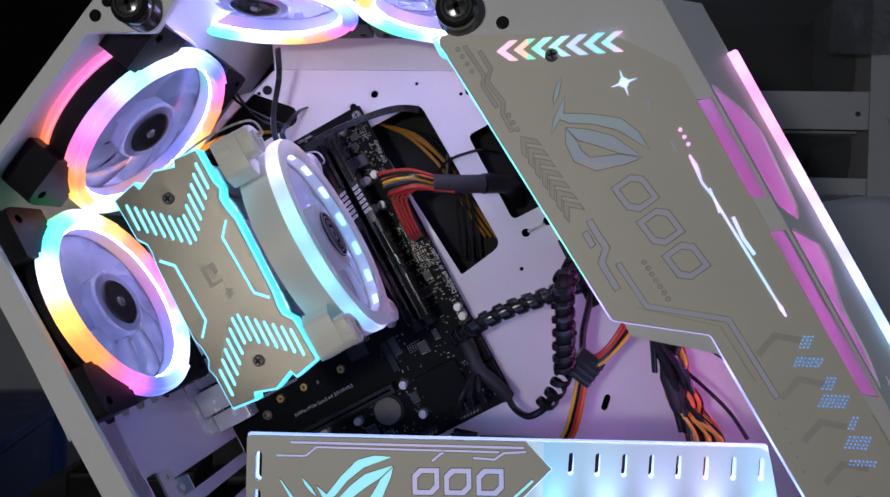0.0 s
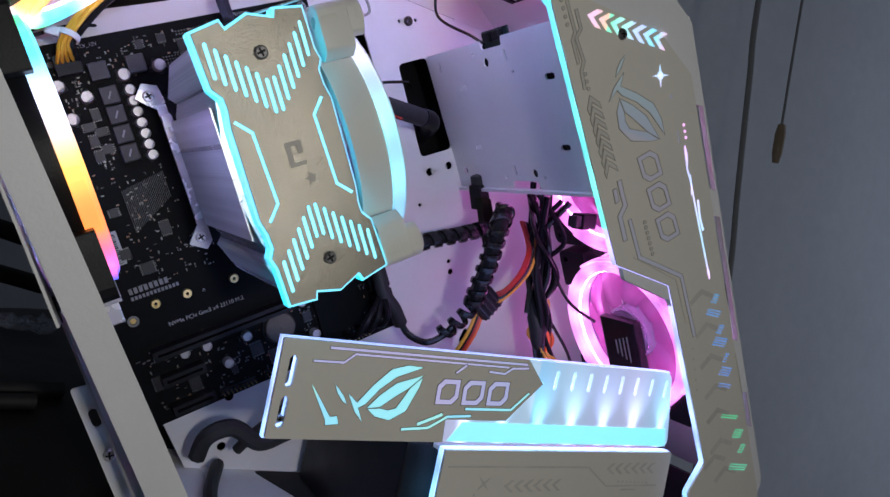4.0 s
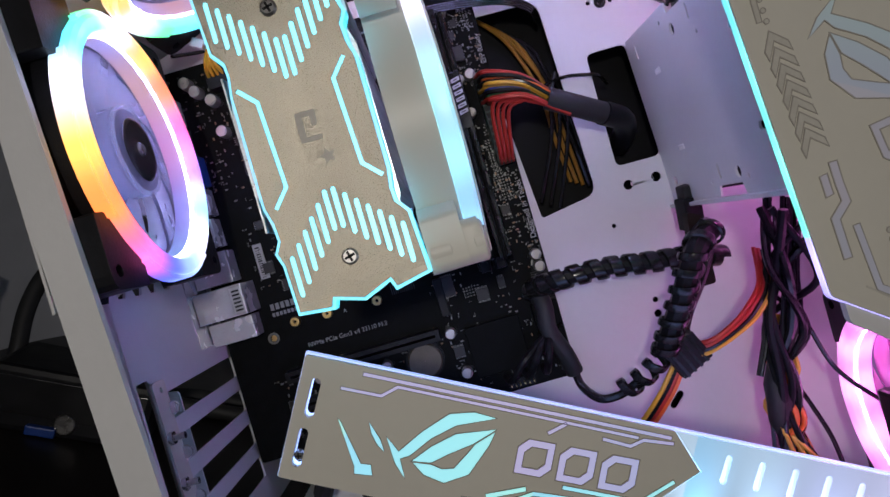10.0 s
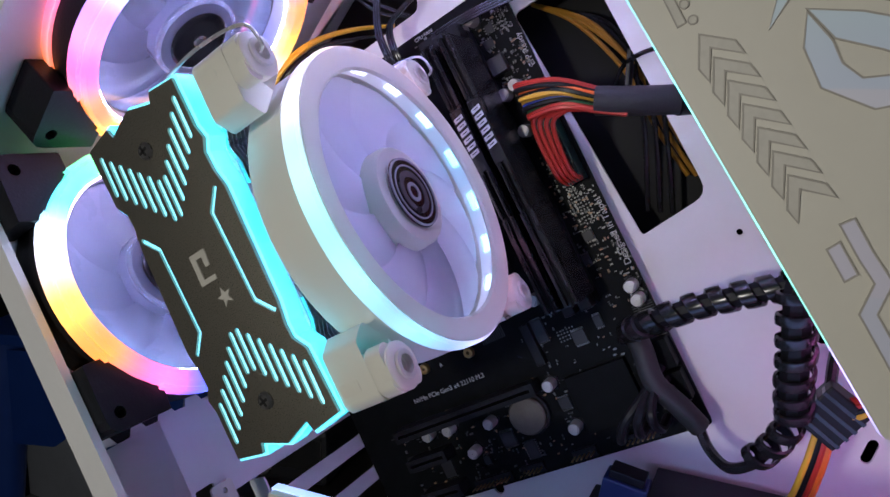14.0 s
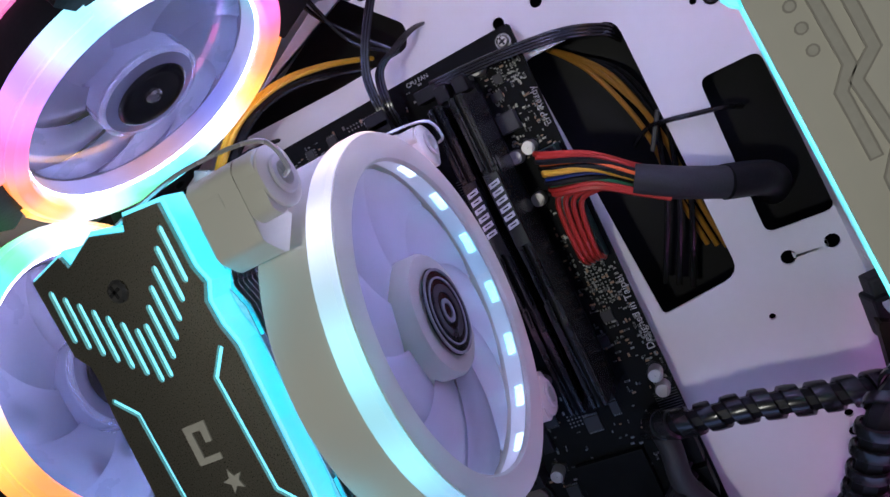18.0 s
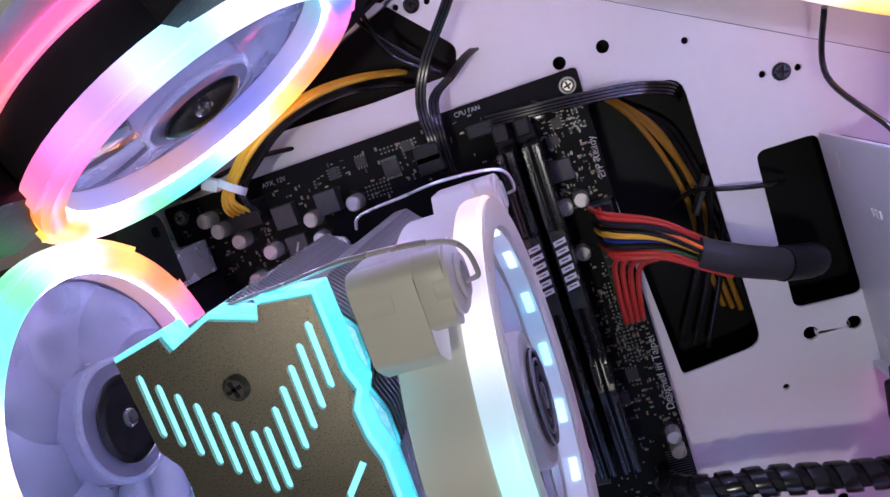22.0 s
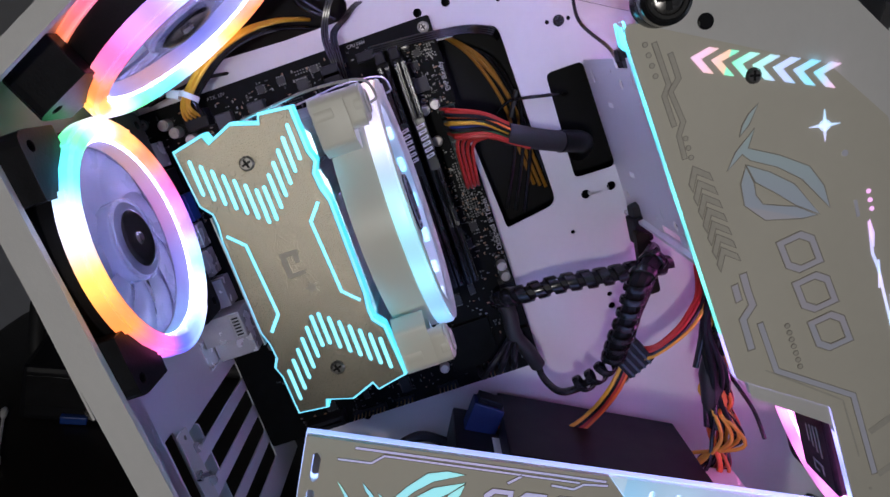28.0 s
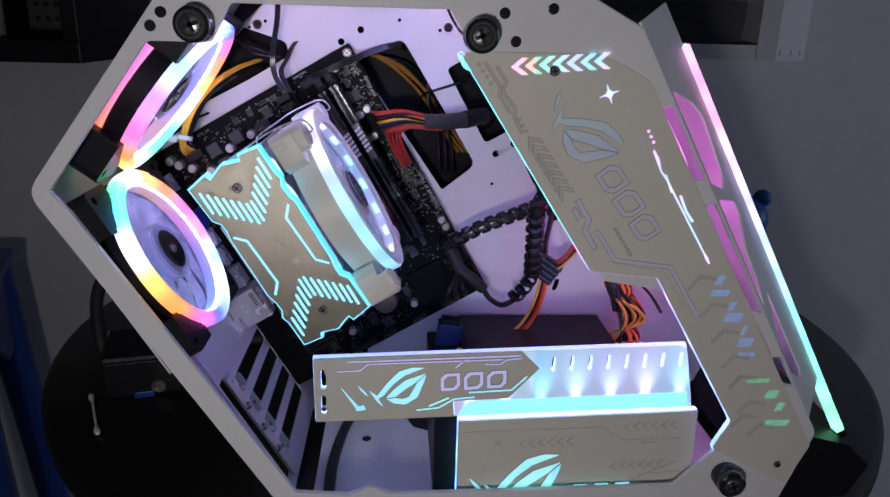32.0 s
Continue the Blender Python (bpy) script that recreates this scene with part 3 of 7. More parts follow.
bmesh.ops.solidify(cw, geom=cw.faces[:], thickness=0.0010)
part("corner_wall", cw, WHITE, case, "white rounded corner wall", True)
top_m = wall_m(CTL, CT2)
part("top_wall", prism([(0, BACK), (0.1545, BACK), (0.1545, 0.166), (0, 0.166)], 0.0, 0.0012), WHITE, case, "white top wall above the fans", at=top_m)
part("shoulder_wall", prism([(0, BACK), (0.0955, BACK), (0.0955, 0.166), (0, 0.166)], 0.0, 0.0012), WHITE, case, at=wall_m(CT2, CTR))
part("bottom_wall", box(-0.027, 0.30, FRONT + 0.0035, 0.034, 0.2125, 0.2137), WHITE, case)
for x in (0.02, 0.265):
    for y in (-0.15, 0.0):
        part("foot", turned_up([(0.0005, TABLE_Z), (0.011, TABLE_Z), (0.012, TABLE_Z + 0.002), (0.012, 0.2125), (0.0005, 0.2125)], 20), RUBBER, case, "black rubber foot", True, at=pose(x, y, 0))

part("bottom_strip", box(0.0660, 0.0740, -0.150, 0.0, 0.2138, 0.2150, 0.0004), WHITE, case, "raised white strip on the bottom plate")
part("bottom_fold", box(-0.004, 0.0, -0.150, 0.0, 0.2138, 0.2152, 0.0004), WHITE, case)
# flat near-black shape lying on the bottom plate
part("bottom_dark_shape", prism(rounded([(0.048, -0.050), (0.064, -0.058), (0.064, -0.004), (0.030, -0.004)], 0.003, 2), 0.0, 0.0006), SHADE_INK, case, "dark flat shape on the bottom plate", at=Matrix(((1, 0, 0, 0), (0, 0, 1, 0), (0, -1, 0, 0.2145), (0, 0, 0, 1))))
# near-black disc on the uncut plate paints a hole's shade
part("bottom_hole_shade", turned_up([(0.0003, 0.2137), (0.0036, 0.2137), (0.0036, 0.2142), (0.0003, 0.2142)], 20), SHADE_INK, case, "dark disc for the shade of a round hole in the bottom plate", at=pose(0.009, -0.067, 0))

# drive wall of the column, chamfered side with its light strip
DRV_P, DRV_Q = (0.0935, 0.5215), (0.1440, 0.4400)
drv_m = wall_m(DRV_P, DRV_Q)
LP, LQ = Vector((0.2145, 0.5340)), Vector((0.3745, 0.2520))
SP, SQ = Vector((0.1719, 0.5435)), Vector((0.3234, 0.2794))


def case_fan(m, ring_mat, label, back_mat=None, near=90.0, inner=None):
    """A 120 mm fan: local y points into the case (the lit face), centre at the middle of its depth."""
    fan = thing("case_fan", label, "fan", m, "fans of the case")
    body = bmesh.new()
    lathe([(0.0555, -0.0125), (0.0578, -0.0125), (0.0578, 0.0070), (0.0555, 0.0070)], 56, bm=body)
    part("housing", body, BLACK, fan, "black fan housing", True)
    ring = lathe([(0.0494, 0.0079), (0.0506, 0.0120), (0.0518, 0.0130), (0.0562, 0.0130), (0.0578, 0.0116), (0.0578, 0.0072), (0.0515, 0.0072)], 72)
    part("light_ring", ring, ring_mat, fan, "glowing diffuser ring in changing rainbow colours", True)
    for side in range(4):
        arc = [math.radians(near + 90 * side - 33 + 66 * j / 12) for j in range(13)]
        for y0, y1 in ((0.0050, 0.0112), (-0.0124, -0.0078))[:2 if back_mat else 1]:
            bar = prism([(0.0597 * math.cos(a), 0.0597 * math.sin(a)) for a in arc] + [(0.0579 * math.cos(a), 0.0579 * math.sin(a)) for a in arc[::-1]], y0, y1, bevel=0.0004)
            part("light_bar", bar, ring_mat if y0 > 0 else back_mat, fan, "glowing bar along the outer side")
    part("liner", lathe([(0.0496, -0.0118), (0.0500, -0.0118), (0.0500, 0.0070), (0.0496, 0.0070)], 56), LINER, fan, "added liner coloured for reflections on the inner wall", True)
    part("inner_wall_glow", lathe([(0.0492, -0.0010), (0.0495, -0.0010), (0.0495, 0.0069), (0.0492, 0.0069)], 56), back_mat if inner == INNER_PINK else RING_IN, fan, "inner wall with an added dim glow in ring colours", True)
    if back_mat:
        part("rear_light_ring", lathe([(0.0480, -0.0135), (0.0585, -0.0135), (0.0585, -0.0128), (0.0480, -0.0128)], 56), back_mat, fan, smooth=True)
    for k in range(4):
        ang = radians(45 + 90 * k)
        ear = bmesh.new()
        prism(rounded([(0.0595, 0.0305), (0.0595, 0.0595), (0.0305, 0.0595), (0.0300, 0.0506), (0.0412, 0.0412), (0.0506, 0.0300)], [0.001, 0.006, 0.001, 0, 0, 0], 3), -0.0125, 0.0080, [circle(0.0525, 0.0525, 0.0026, 10)], bm=ear, bevel=0.0004)
        part("corner_bracket", ear, BLACK, fan, "black corner bracket", at=pose(0, 0, 0, 0, 90 * k, 0))
    hub = part("hub", lathe([(0.0004, -0.009), (0.019, -0.009), (0.0205, -0.006), (0.0205, 0.0045), (0.0185, 0.0065), (0.0004, 0.0068)], 40), BLADE_HUB, fan, "clear hub cap", True)
    part("motor", lathe([(0.0004, 0.0072), (0.0135, 0.0072), (0.0145, 0.0076), (0.0132, 0.0084), (0.0100, 0.0080), (0.0004, 0.0080)], 36), BLACK_GLOSS, hub, "dark centre badge", True)
    part("badge_mark", lathe([(0.0003, 0.0092), (0.0024, 0.0092), (0.0032, 0.0084), (0.0032, 0.0079), (0.0003, 0.0079)], 18), DARK_STEEL, hub, "small round centre cap", True)
    part("hub_rim", lathe([(0.0186, 0.0064), (0.0196, 0.0072), (0.0206, 0.0066), (0.0206, 0.0056)], 40), CLEAR, hub, "clear raised rim", True)
    for k in range(9):
        part("blade", CASE_BLADE_PINK_LIT if inner == INNER_PINK else CASE_BLADE, None, fan, at=pose(0, -0.003, 0, 0, 40 * k + 7, 0))
    # thin emitter added inside the ring to brighten the case
    part("added_glow_band", lathe([(0.0489, 0.0070), (0.0493, 0.0070), (0.0493, 0.0081), (0.0489, 0.0081)], 64), inner or INNER, fan, "added glowing band that lights the inside of the case", True)
    for k in range(4):
        part("rear_strut", box(0.019, 0.056, -0.0120, -0.0100, -0.0014, 0.0014), BLADE_HUB, fan, at=pose(0, 0, 0, 0, 90 * k + 30, 0))
    return fan


def blade_mesh(name, r0, r1, width, pitch, mat, thick=0.0009, lean=0.55):
    bl = bmesh.new()
    n_r, n_a = 8, 6
    grid = []
    for i in range(n_r):
        f = i / (n_r - 1)
        r = r0 + (r1 - r0) * f
        row = []
        for j in range(n_a):
            t = j / (n_a - 1)
            a = lean * f ** 1.3 + width * (1 - 0.08 * f) * (t - 0.5)
            row.append(bl.verts.new((r * math.cos(a), pitch * (t - 0.5) * (1.1 - 0.4 * f) + 0.002 * math.sin(math.pi * t), r * math.sin(a))))
        grid.append(row)
    for i in range(n_r - 1):
        for j in range(n_a - 1):
            bl.faces.new((grid[i][j], grid[i + 1][j], grid[i + 1][j + 1], grid[i][j + 1]))
    bmesh.ops.solidify(bl, geom=bl.faces[:], thickness=thick)
    return mesh(bl, name, mat, True)


CASE_BLADE_MAT = clear_plastic("milky_clear_blade", (0.48, 0.48, 0.55), 0.30, 0.46)
CASE_BLADE = blade_mesh("blade", 0.0207, 0.0484, 0.96, 0.0046, CASE_BLADE_MAT)
# same blade with the pink fan light put into its colour
CASE_BLADE_PINK_LIT = blade_mesh("blade", 0.0207, 0.0484, 0.96, 0.0046, clear_plastic("pink_lit_blade", (0.80, 0.30, 0.62), 0.2, 0.6))
# strong emission of the added bands: lavender fill inside, pink in the column
INNER = glow("lavender_added_glow", [(0.44, 0.50, 1), (0.56, 0.54, 1), (0.36, 0.50, 1), (0.68, 0.54, 0.98)], 33.0)
INNER_TOP = glow("lavender_top_added_glow", [(0.48, 0.50, 1), (0.60, 0.54, 1), (0.42, 0.50, 1)], 95.0)
INNER_PINK = glow("pink_added_glow", [(1, 0.22, 0.75), (1, 0.25, 0.8)], 23.0)
# lavender grey stands for coloured reflections inside the black housing
LINER = material("reflection_grey_plastic", (0.36, 0.35, 0.46), 0.3, 0, 0.1, 60)
BLADE_HUB = clear_plastic("smoky_hub_plastic", (0.42, 0.42, 0.52), 0.10, 0.55)


def fan_m(p, q, s, w, inward=0.0125):
    return wall_m(p, q) @ Matrix.Translation((s, inward, w))


fan_a = case_fan(fan_m(REAR_P, REAR_Q, 0.0745, 0.1070, 0.0150), RING, "round rainbow-lit case fan on the rear wall")
FLIP = pose(0, 0, 0, 180, 0, 0)
# walls that run the other way round carry the fan with its face turned inwards
fan_b = case_fan(wall_m(UP_P, UP_Q) @ Matrix.Translation((0.0750, -0.0135, 0.091)) @ FLIP, RING, "round rainbow-lit case fan on the slanted upper wall", RING_BACK, -90.0)
fan_c = case_fan(Matrix.Translation((-0.047, -0.100, 0.5735)) @ pose(0, 0, 0, -90, 0, 0), RING, "round rainbow-lit case fan under the top wall", RING_BACK, -90.0, INNER_TOP)
fan_d = case_fan(Matrix.Translation((0.0735, -0.100, 0.5735)) @ pose(0, 0, 0, -90, 0, 0), RING, "round rainbow-lit case fan under the top wall", RING_BACK, -90.0, INNER_TOP)
side_d = (SQ - SP).normalized()
side_n = Vector((side_d.y, -side_d.x))  # towards the case
if side_n.x > 0:
    side_n = -side_n


def pink_fan(along):
    c = Vector((0.262, 0.3585)) + side_d * along
    m = Matrix(((side_d.x, side_n.x, 0, c.x), (0, 0, -1, -0.088), (side_d.y, side_n.y, 0, c.y), (0, 0, 0, 1)))
    if m.determinant() < 0:
        m = Matrix(((-side_d.x, side_n.x, 0, c.x), (0, 0, -1, -0.088), (-side_d.y, side_n.y, 0, c.y), (0, 0, 0, 1)))
    return case_fan(m, RING_PINK, "pink-lit case fan behind the slanted side column", RING_PINK, inner=INNER_PINK)


for along in (-0.125, 0.0):
    pink_fan(along)


# ---- more helpers ----
def lettering(name, body, size, m, parent, mat, turn=0.0):
    """Printed words as a thin mesh in the x-z plane of the parent, read from the front."""
    cu = bpy.data.curves.new(name, "FONT")
    cu.body, cu.size, cu.extrude = body, size, 0.00005
    tmp = bpy.data.objects.new(name, cu)
    me = bpy.data.meshes.new_from_object(tmp)
    bpy.data.objects.remove(tmp)
    me.materials.clear()
    me.materials.append(mat)
    ob = new(name, me)
    ob.parent = parent
    ob.matrix_basis = m @ pose(0, 0, 0, 0, -turn, 0) @ pose(0, 0, 0, 90, 0, 0)
    return ob


def offset(pts, d):
    """A polygon pushed outwards by d (points in either turning sense)."""
    n = len(pts)
    area = sum(pts[i - 1][0] * pts[i][1] - pts[i][0] * pts[i - 1][1] for i in range(n))
    sg = 1 if area > 0 else -1
    out = []
    for i in range(n):
        p, a, b = Vector(pts[i]), Vector(pts[i - 1]), Vector(pts[(i + 1) % n])
        d1, d2 = (p - a).normalized(), (b - p).normalized()
        n1, n2 = Vector((d1.y, -d1.x)) * sg, Vector((d2.y, -d2.x)) * sg
        k = n1 + n2
        out.append(tuple(p + k * (d / max(0.35, 0.5 * k.length_squared))))
    return out


def stroke(pts, w):
    """A bent line of even width as a polygon."""
    P = [Vector(p) for p in pts]
    left, right = [], []
    for i, p in enumerate(P):
        d1 = (p - P[i - 1]).normalized() if i else (P[1] - p).normalized()
        d2 = (P[i + 1] - p).normalized() if i < len(P) - 1 else d1
        n1, n2 = Vector((-d1.y, d1.x)), Vector((-d2.y, d2.x))
        k = n1 + n2
        off = k * (w / 2 / max(0.5, 0.5 * k.length_squared))
        left.append(tuple(p + off))
        right.append(tuple(p - off))
    return left + right[::-1]


CUT_EDGE = material("dark_cut_edge", (0.40, 0.37, 0.32), 0.5)


def inlay(name, shapes, y, mat, parent, label="", proud=0.0003, deep=0.0008, rim=0.0):
    bm = bmesh.new()
    for s in shapes:
        prism(s, y - proud, y + deep, bm=bm)
    ob = part(name, bm, mat, parent, label)
    if rim:
        bm = bmesh.new()
        for s in shapes:
            prism(offset(s, rim), y - proud * 1.6, y + deep, [s], bm=bm)
        part("cut_edge", bm, CUT_EDGE, ob)
    return ob


def placed(shape, x, z, deg, sx=1.0):
    c, s = math.cos(radians(deg)), math.sin(radians(deg))
    return [(x + c * p * sx - s * q, z + s * p * sx + c * q) for p, q in shape]


def screw(parent, x, y, z, r=0.003, mat=None, name="screw"):
    """A cross-head screw that faces the viewer."""
    s = part(name, lathe([(0.0002, -0.0012), (r * 0.75, -0.0012), (r, -0.0004), (r, 0.002), (0.0002, 0.002)], 20), mat or DARK_STEEL, parent, "cross-head steel screw", True, at=pose(x, y, z))
    # raised near-black cross paints the shade inside the screw's slots
    b2 = bmesh.new()
    for dg in (15, 105):
        prism(quad(0, 0, r * 1.25, r * 0.3, dg), -0.00135, -0.0009, bm=b2)
    part("cross_shade", b2, SHADE_INK, s)
    return s


for x, z in ((0.073, 0.5408), (-0.075, 0.5395)):
    screw(case, x, -0.0004, z, 0.0034, BLACK_GLOSS)


# swept mark of curved wedges: a plain stand-in for a maker's emblem
def emblem(x, z, size, deg, sx=1.0):
    wing = [(-1.0, 0.18), (-0.78, -0.08), (-0.35, 0.30), (0.12, 0.62), (0.56, 0.66), (0.96, 0.56), (0.24, 0.42), (-0.2, 0.18), (-0.58, -0.14), (-0.76, -0.2), (-0.66, -0.56), (-0.84, -0.28)]
    lid = [(0.96, 0.36), (0.24, 0.26), (-0.2, 0.02), (-0.54, -0.24), (-0.2, -0.26), (0.15, -0.08), (0.56, 0.10)]
    lower = [(0.94, 0.31), (0.84, 0.08), (0.48, -0.46), (0.04, -0.62), (-0.32, -0.48), (-0.52, -0.27), (-0.2, -0.30), (0.0, -0.38), (0.22, -0.36), (0.48, -0.06), (0.60, 0.09)]
    tail = [(-1.32, 0.44), (-1.27, 0.24), (-1.16, 0.04), (-1.04, -0.08), (-1.12, 0.14)]
    return [placed([(p * size, q * size) for p, q in s], x, z, deg, sx) for s in (wing, lid, lower, tail)]


def blocks(name, x, z, w, h, deg, y, mat, parent, label, n=3, gap=0.16, line=0.0023):
    """Chamfered open-centred blocks: a plain stand-in for lettering of a maker."""
    pitch = w / n
    bm, rim = bmesh.new(), bmesh.new()
    for k in range(n):
        cx = -w / 2 + pitch * (k + 0.5)

        def loop(d):
            a, b, c = pitch * (1 - gap) / 2 - d, h / 2 - d, pitch * 0.22 - 0.4 * d
            return placed([(cx - a, -b), (cx + a - c, -b), (cx + a, -b + c), (cx + a, b), (cx - a + c, b), (cx - a, b - c)], x, z, deg)

        prism(loop(0), y - 0.0003, y + 0.0008, [loop(line)], bm=bm)
        prism(loop(-0.0004), y - 0.0005, y + 0.0008, [loop(0)], bm=rim)
        prism(loop(line), y - 0.0005, y + 0.0008, [loop(line + 0.0004)], bm=rim)
    part("cut_edge", rim, CUT_EDGE, part(name, bm, mat, parent, label))


# ---- drive wall and slanted side of the column ----
drive_holes = [circle(0.0137, 0.0737, 0.0030, 10), slot(0.0097, 0.0147, 0.008, 0.0022, 0), slot(0.0118, 0.0962, 0.008, 0.0020, 0), slot(0.0293, 0.1346, 0.0090, 0.0038, 90), slot(0.0716, 0.1341, 0.0090, 0.0038, 90),
               circle(0.0859, 0.0124, 0.0028, 10), circle(0.0878, 0.0974, 0.0030, 10), slot(0.0858, 0.0763, 0.008, 0.0022, 0), circle(0.0225, 0.1000, 0.0012, 8), circle(0.0905, 0.107, 0.0012, 8), circle(0.0905, 0.064, 0.0012, 8), circle(0.0065, 0.060, 0.0012, 8)]
dwall = part("drive_wall", prism(rounded([(0.0, 0.0), (0.0985, 0.0), (0.0985, 0.0700), (0.0930, 0.0715), (0.0930, 0.0985), (0.0985, 0.1000), (0.0985, 0.164), (0.0, 0.164), (0.0, 0.0955), (0.0055, 0.0945), (0.0055, 0.0725), (0.0, 0.0715)], 0.0012, 2), -0.0006, 0.0006, drive_holes), WHITE, case, "white drive mounting wall with key-hole slots", at=drv_m)
for s, w in ((0.0265, 0.0386), (0.0689, 0.0383)):
    eb = bmesh.new()
    for k in range(3):
        prism(slot(s, w - 0.003 + 0.003 * k, 0.0032, 0.0014, 0), -0.0013, -0.0004, bm=eb)
    part("stamped_tab", eb, WHITE, dwall)
part("fold", prism([(0.0985, 0.0), (0.1005, 0.0), (0.1005, 0.164), (0.0985, 0.164)], -0.004, 0.0006), WHITE, dwall)
# dark sheet added behind the holes to stand for the cage's shade
part("cage_shade", box(0.003, 0.095, 0.0050, 0.0060, 0.004, 0.156), SHADE_INK, dwall, "dark sheet added for the shade in the drive cage")
hubp = thing("light_controller", "small green circuit board of the light controller behind the drive wall", "circuit board", drv_m @ Matrix.Translation((0.001, 0.004, 0.084)))
part("circuit_board", box(-0.006, 0.016, 0.0, 0.0014, -0.014, 0.014), PCB_GREEN, hubp)
for k in range(2):
    part("connector", box(-0.005, 0.001, -0.004, 0.0, -0.009 + 0.011 * k, -0.002 + 0.011 * k, 0.0004), BLACK, hubp)

sl_x = Vector((side_d.x, 0, side_d.y))
sl_z = Vector((LP.x - SP.x, 0.046, LP.y - SP.y))
sl_z = (sl_z - sl_x * sl_z.dot(sl_x))
SLW = sl_z.length
sl_z.normalize()
sl_y = sl_z.cross(sl_x)
slope_m = Matrix(((sl_x.x, sl_y.x, sl_z.x, SP.x), (sl_x.y, sl_y.y, sl_z.y, FRONT + 0.002), (sl_x.z, sl_y.z, sl_z.z, SP.y), (0, 0, 0, 1)))
openings = [rounded([(0.040, 0.003), (0.060, 0.030), (0.0734, 0.0386), (0.1125, 0.0300), (0.1175, 0.020), (0.105, 0.003)], 0.003, 3),
            rounded([(0.116, 0.003), (0.1330, 0.0320), (0.1430, 0.0320), (0.1617, 0.0150), (0.1839, 0.0130), (0.203, 0.003)], 0.002, 3),
            rounded([(0.196, 0.0215), (0.2206, 0.0220), (0.2680, 0.0225), (0.2700, 0.0160), (0.254, 0.003), (0.232, 0.003)], 0.002, 3)]
part("slanted_side", prism([(-0.004, 0.0), (0.292, 0.0), (0.300, SLW), (0.0, SLW)], -0.0006, 0.0006, openings), WHITE, case, "white slanted side wall with angular openings", at=slope_m)
part("side_wall", prism([(0, -0.15), (0.318, -0.15), (0.318, 0), (0, 0)], -0.0006, 0.0006), WHITE, case, at=Matrix(((sl_x.x, -sl_x.z, 0, LP.x), (0, 0, -1, -0.119), (sl_x.z, sl_x.x, 0, LP.y), (0, 0, 0, 1))))
part("corner_block", prism(rounded([(0.326, 0.262), (0.372, 0.250), (0.391, 0.232), (0.378, 0.205), (0.308, 0.205), (0.308, 0.218)], 0.004, 2), -0.142, 0.02, bevel=0.001), BLACK, case, "black plastic foot corner")
strip = thing("light_strip", "glowing rainbow light strip along the slanted side", "light strip", Matrix.Translation((LP.x, -0.1225, LP.y)) @ pose(0, 0, 0, 0, math.degrees(math.atan2(-(LQ - LP).y, (LQ - LP).x)), 0))
LL = (LQ - LP).length
part("light_tube", prism(rounded([(0, -0.0034), (LL, -0.0034), (LL, 0.0034), (0, 0.0034)], 0.0015, 2), -0.004, 0.003, bevel=0.001), STRIP, strip)
part("end_cap", box(LL, LL + 0.006, -0.0045, 0.003, -0.004, 0.004, 0.0008), BLACK, strip)

# retaining tab of the card slots, outside the rear wall
tab = part("slot_tab", prism(rounded([(-0.0960, 0.2820), (-0.0865, 0.2860), (-0.0470, 0.2175), (-0.0560, 0.2135)], 0.002, 3), -0.0865, -0.0853, [slot(-0.0820, 0.2690, 0.010, 0.0045, -60)]), WHITE, case, "white slotted retaining tab")
screw(case, -0.0720, -0.0875, 0.2510, 0.0030, STEEL)
for k in range(4):
    cb = part("slot_cover_end", box(slots_at[k] - 0.0085, slots_at[k] + 0.0085, 0.0005, 0.0030, 0.1122, 0.1132, 0.0003), WHITE, case, at=rear_m)
    part("screw", cyl((slots_at[k], 0.0050, 0.108), (slots_at[k], 0.0050, 0.1105), 0.0028, 16, bevel=0.0005), STEEL, cb, smooth=True)

# ---- cover of the column ----
panel_out = rounded([(0.0674, 0.5287), (0.1495, 0.5290), (0.1785, 0.5150), (0.3203, 0.2707), (0.3075, 0.2403), (0.2499, 0.2686), (0.2607, 0.2900), (0.1972, 0.3940), (0.1535, 0.3986)], [0.004, 0.003, 0.003, 0.004, 0.004, 0.004, 0.004, 0.003, 0.003], 3)
cover = thing("column_cover", "cream acrylic column cover with glowing edge and cut-out patterns", "cover panel")
CF = FRONT - 0.0015
part("sheet", prism(panel_out, CF, CF + 0.0012, bevel=0.0002), PANEL_WHITE, cover)
lit_out = rounded([(0.0674, 0.5287), (0.0720, 0.5200), (0.1475, 0.5190), (0.1700, 0.5100), (0.3110, 0.2690), (0.3065, 0.2410), (0.2499, 0.2686), (0.2607, 0.2900), (0.1972, 0.3940), (0.1535, 0.3986)], [0.001, 0.003, 0.003, 0.003, 0.004, 0.004, 0.004, 0.004, 0.003, 0.003], 3)
part("edge_light", prism(offset(lit_out, 0.0004), CF + 0.0013, CF + 0.0045, [offset(lit_out, -0.0016)]), EDGE, cover, "glowing acrylic edge")
LIT_A = glow("lit_chevron_row", [(0.15, 1, .5), (0.4, 1, 0.8), (0.5, 0.6, 1), (0.2, 0.8, 1), (1, 0.5, 0.7), (1, 0.55, 0.3)], 1.0, axis="X", waves=18)
LIT_B = glow("violet_lit_cut", [(0.42, 0.38, 0.62), (0.40, 0.45, 0.7), (0.30, 0.36, 0.62)], 0.12, axis="Z", waves=7, base=(0.55, 0.53, 0.50))
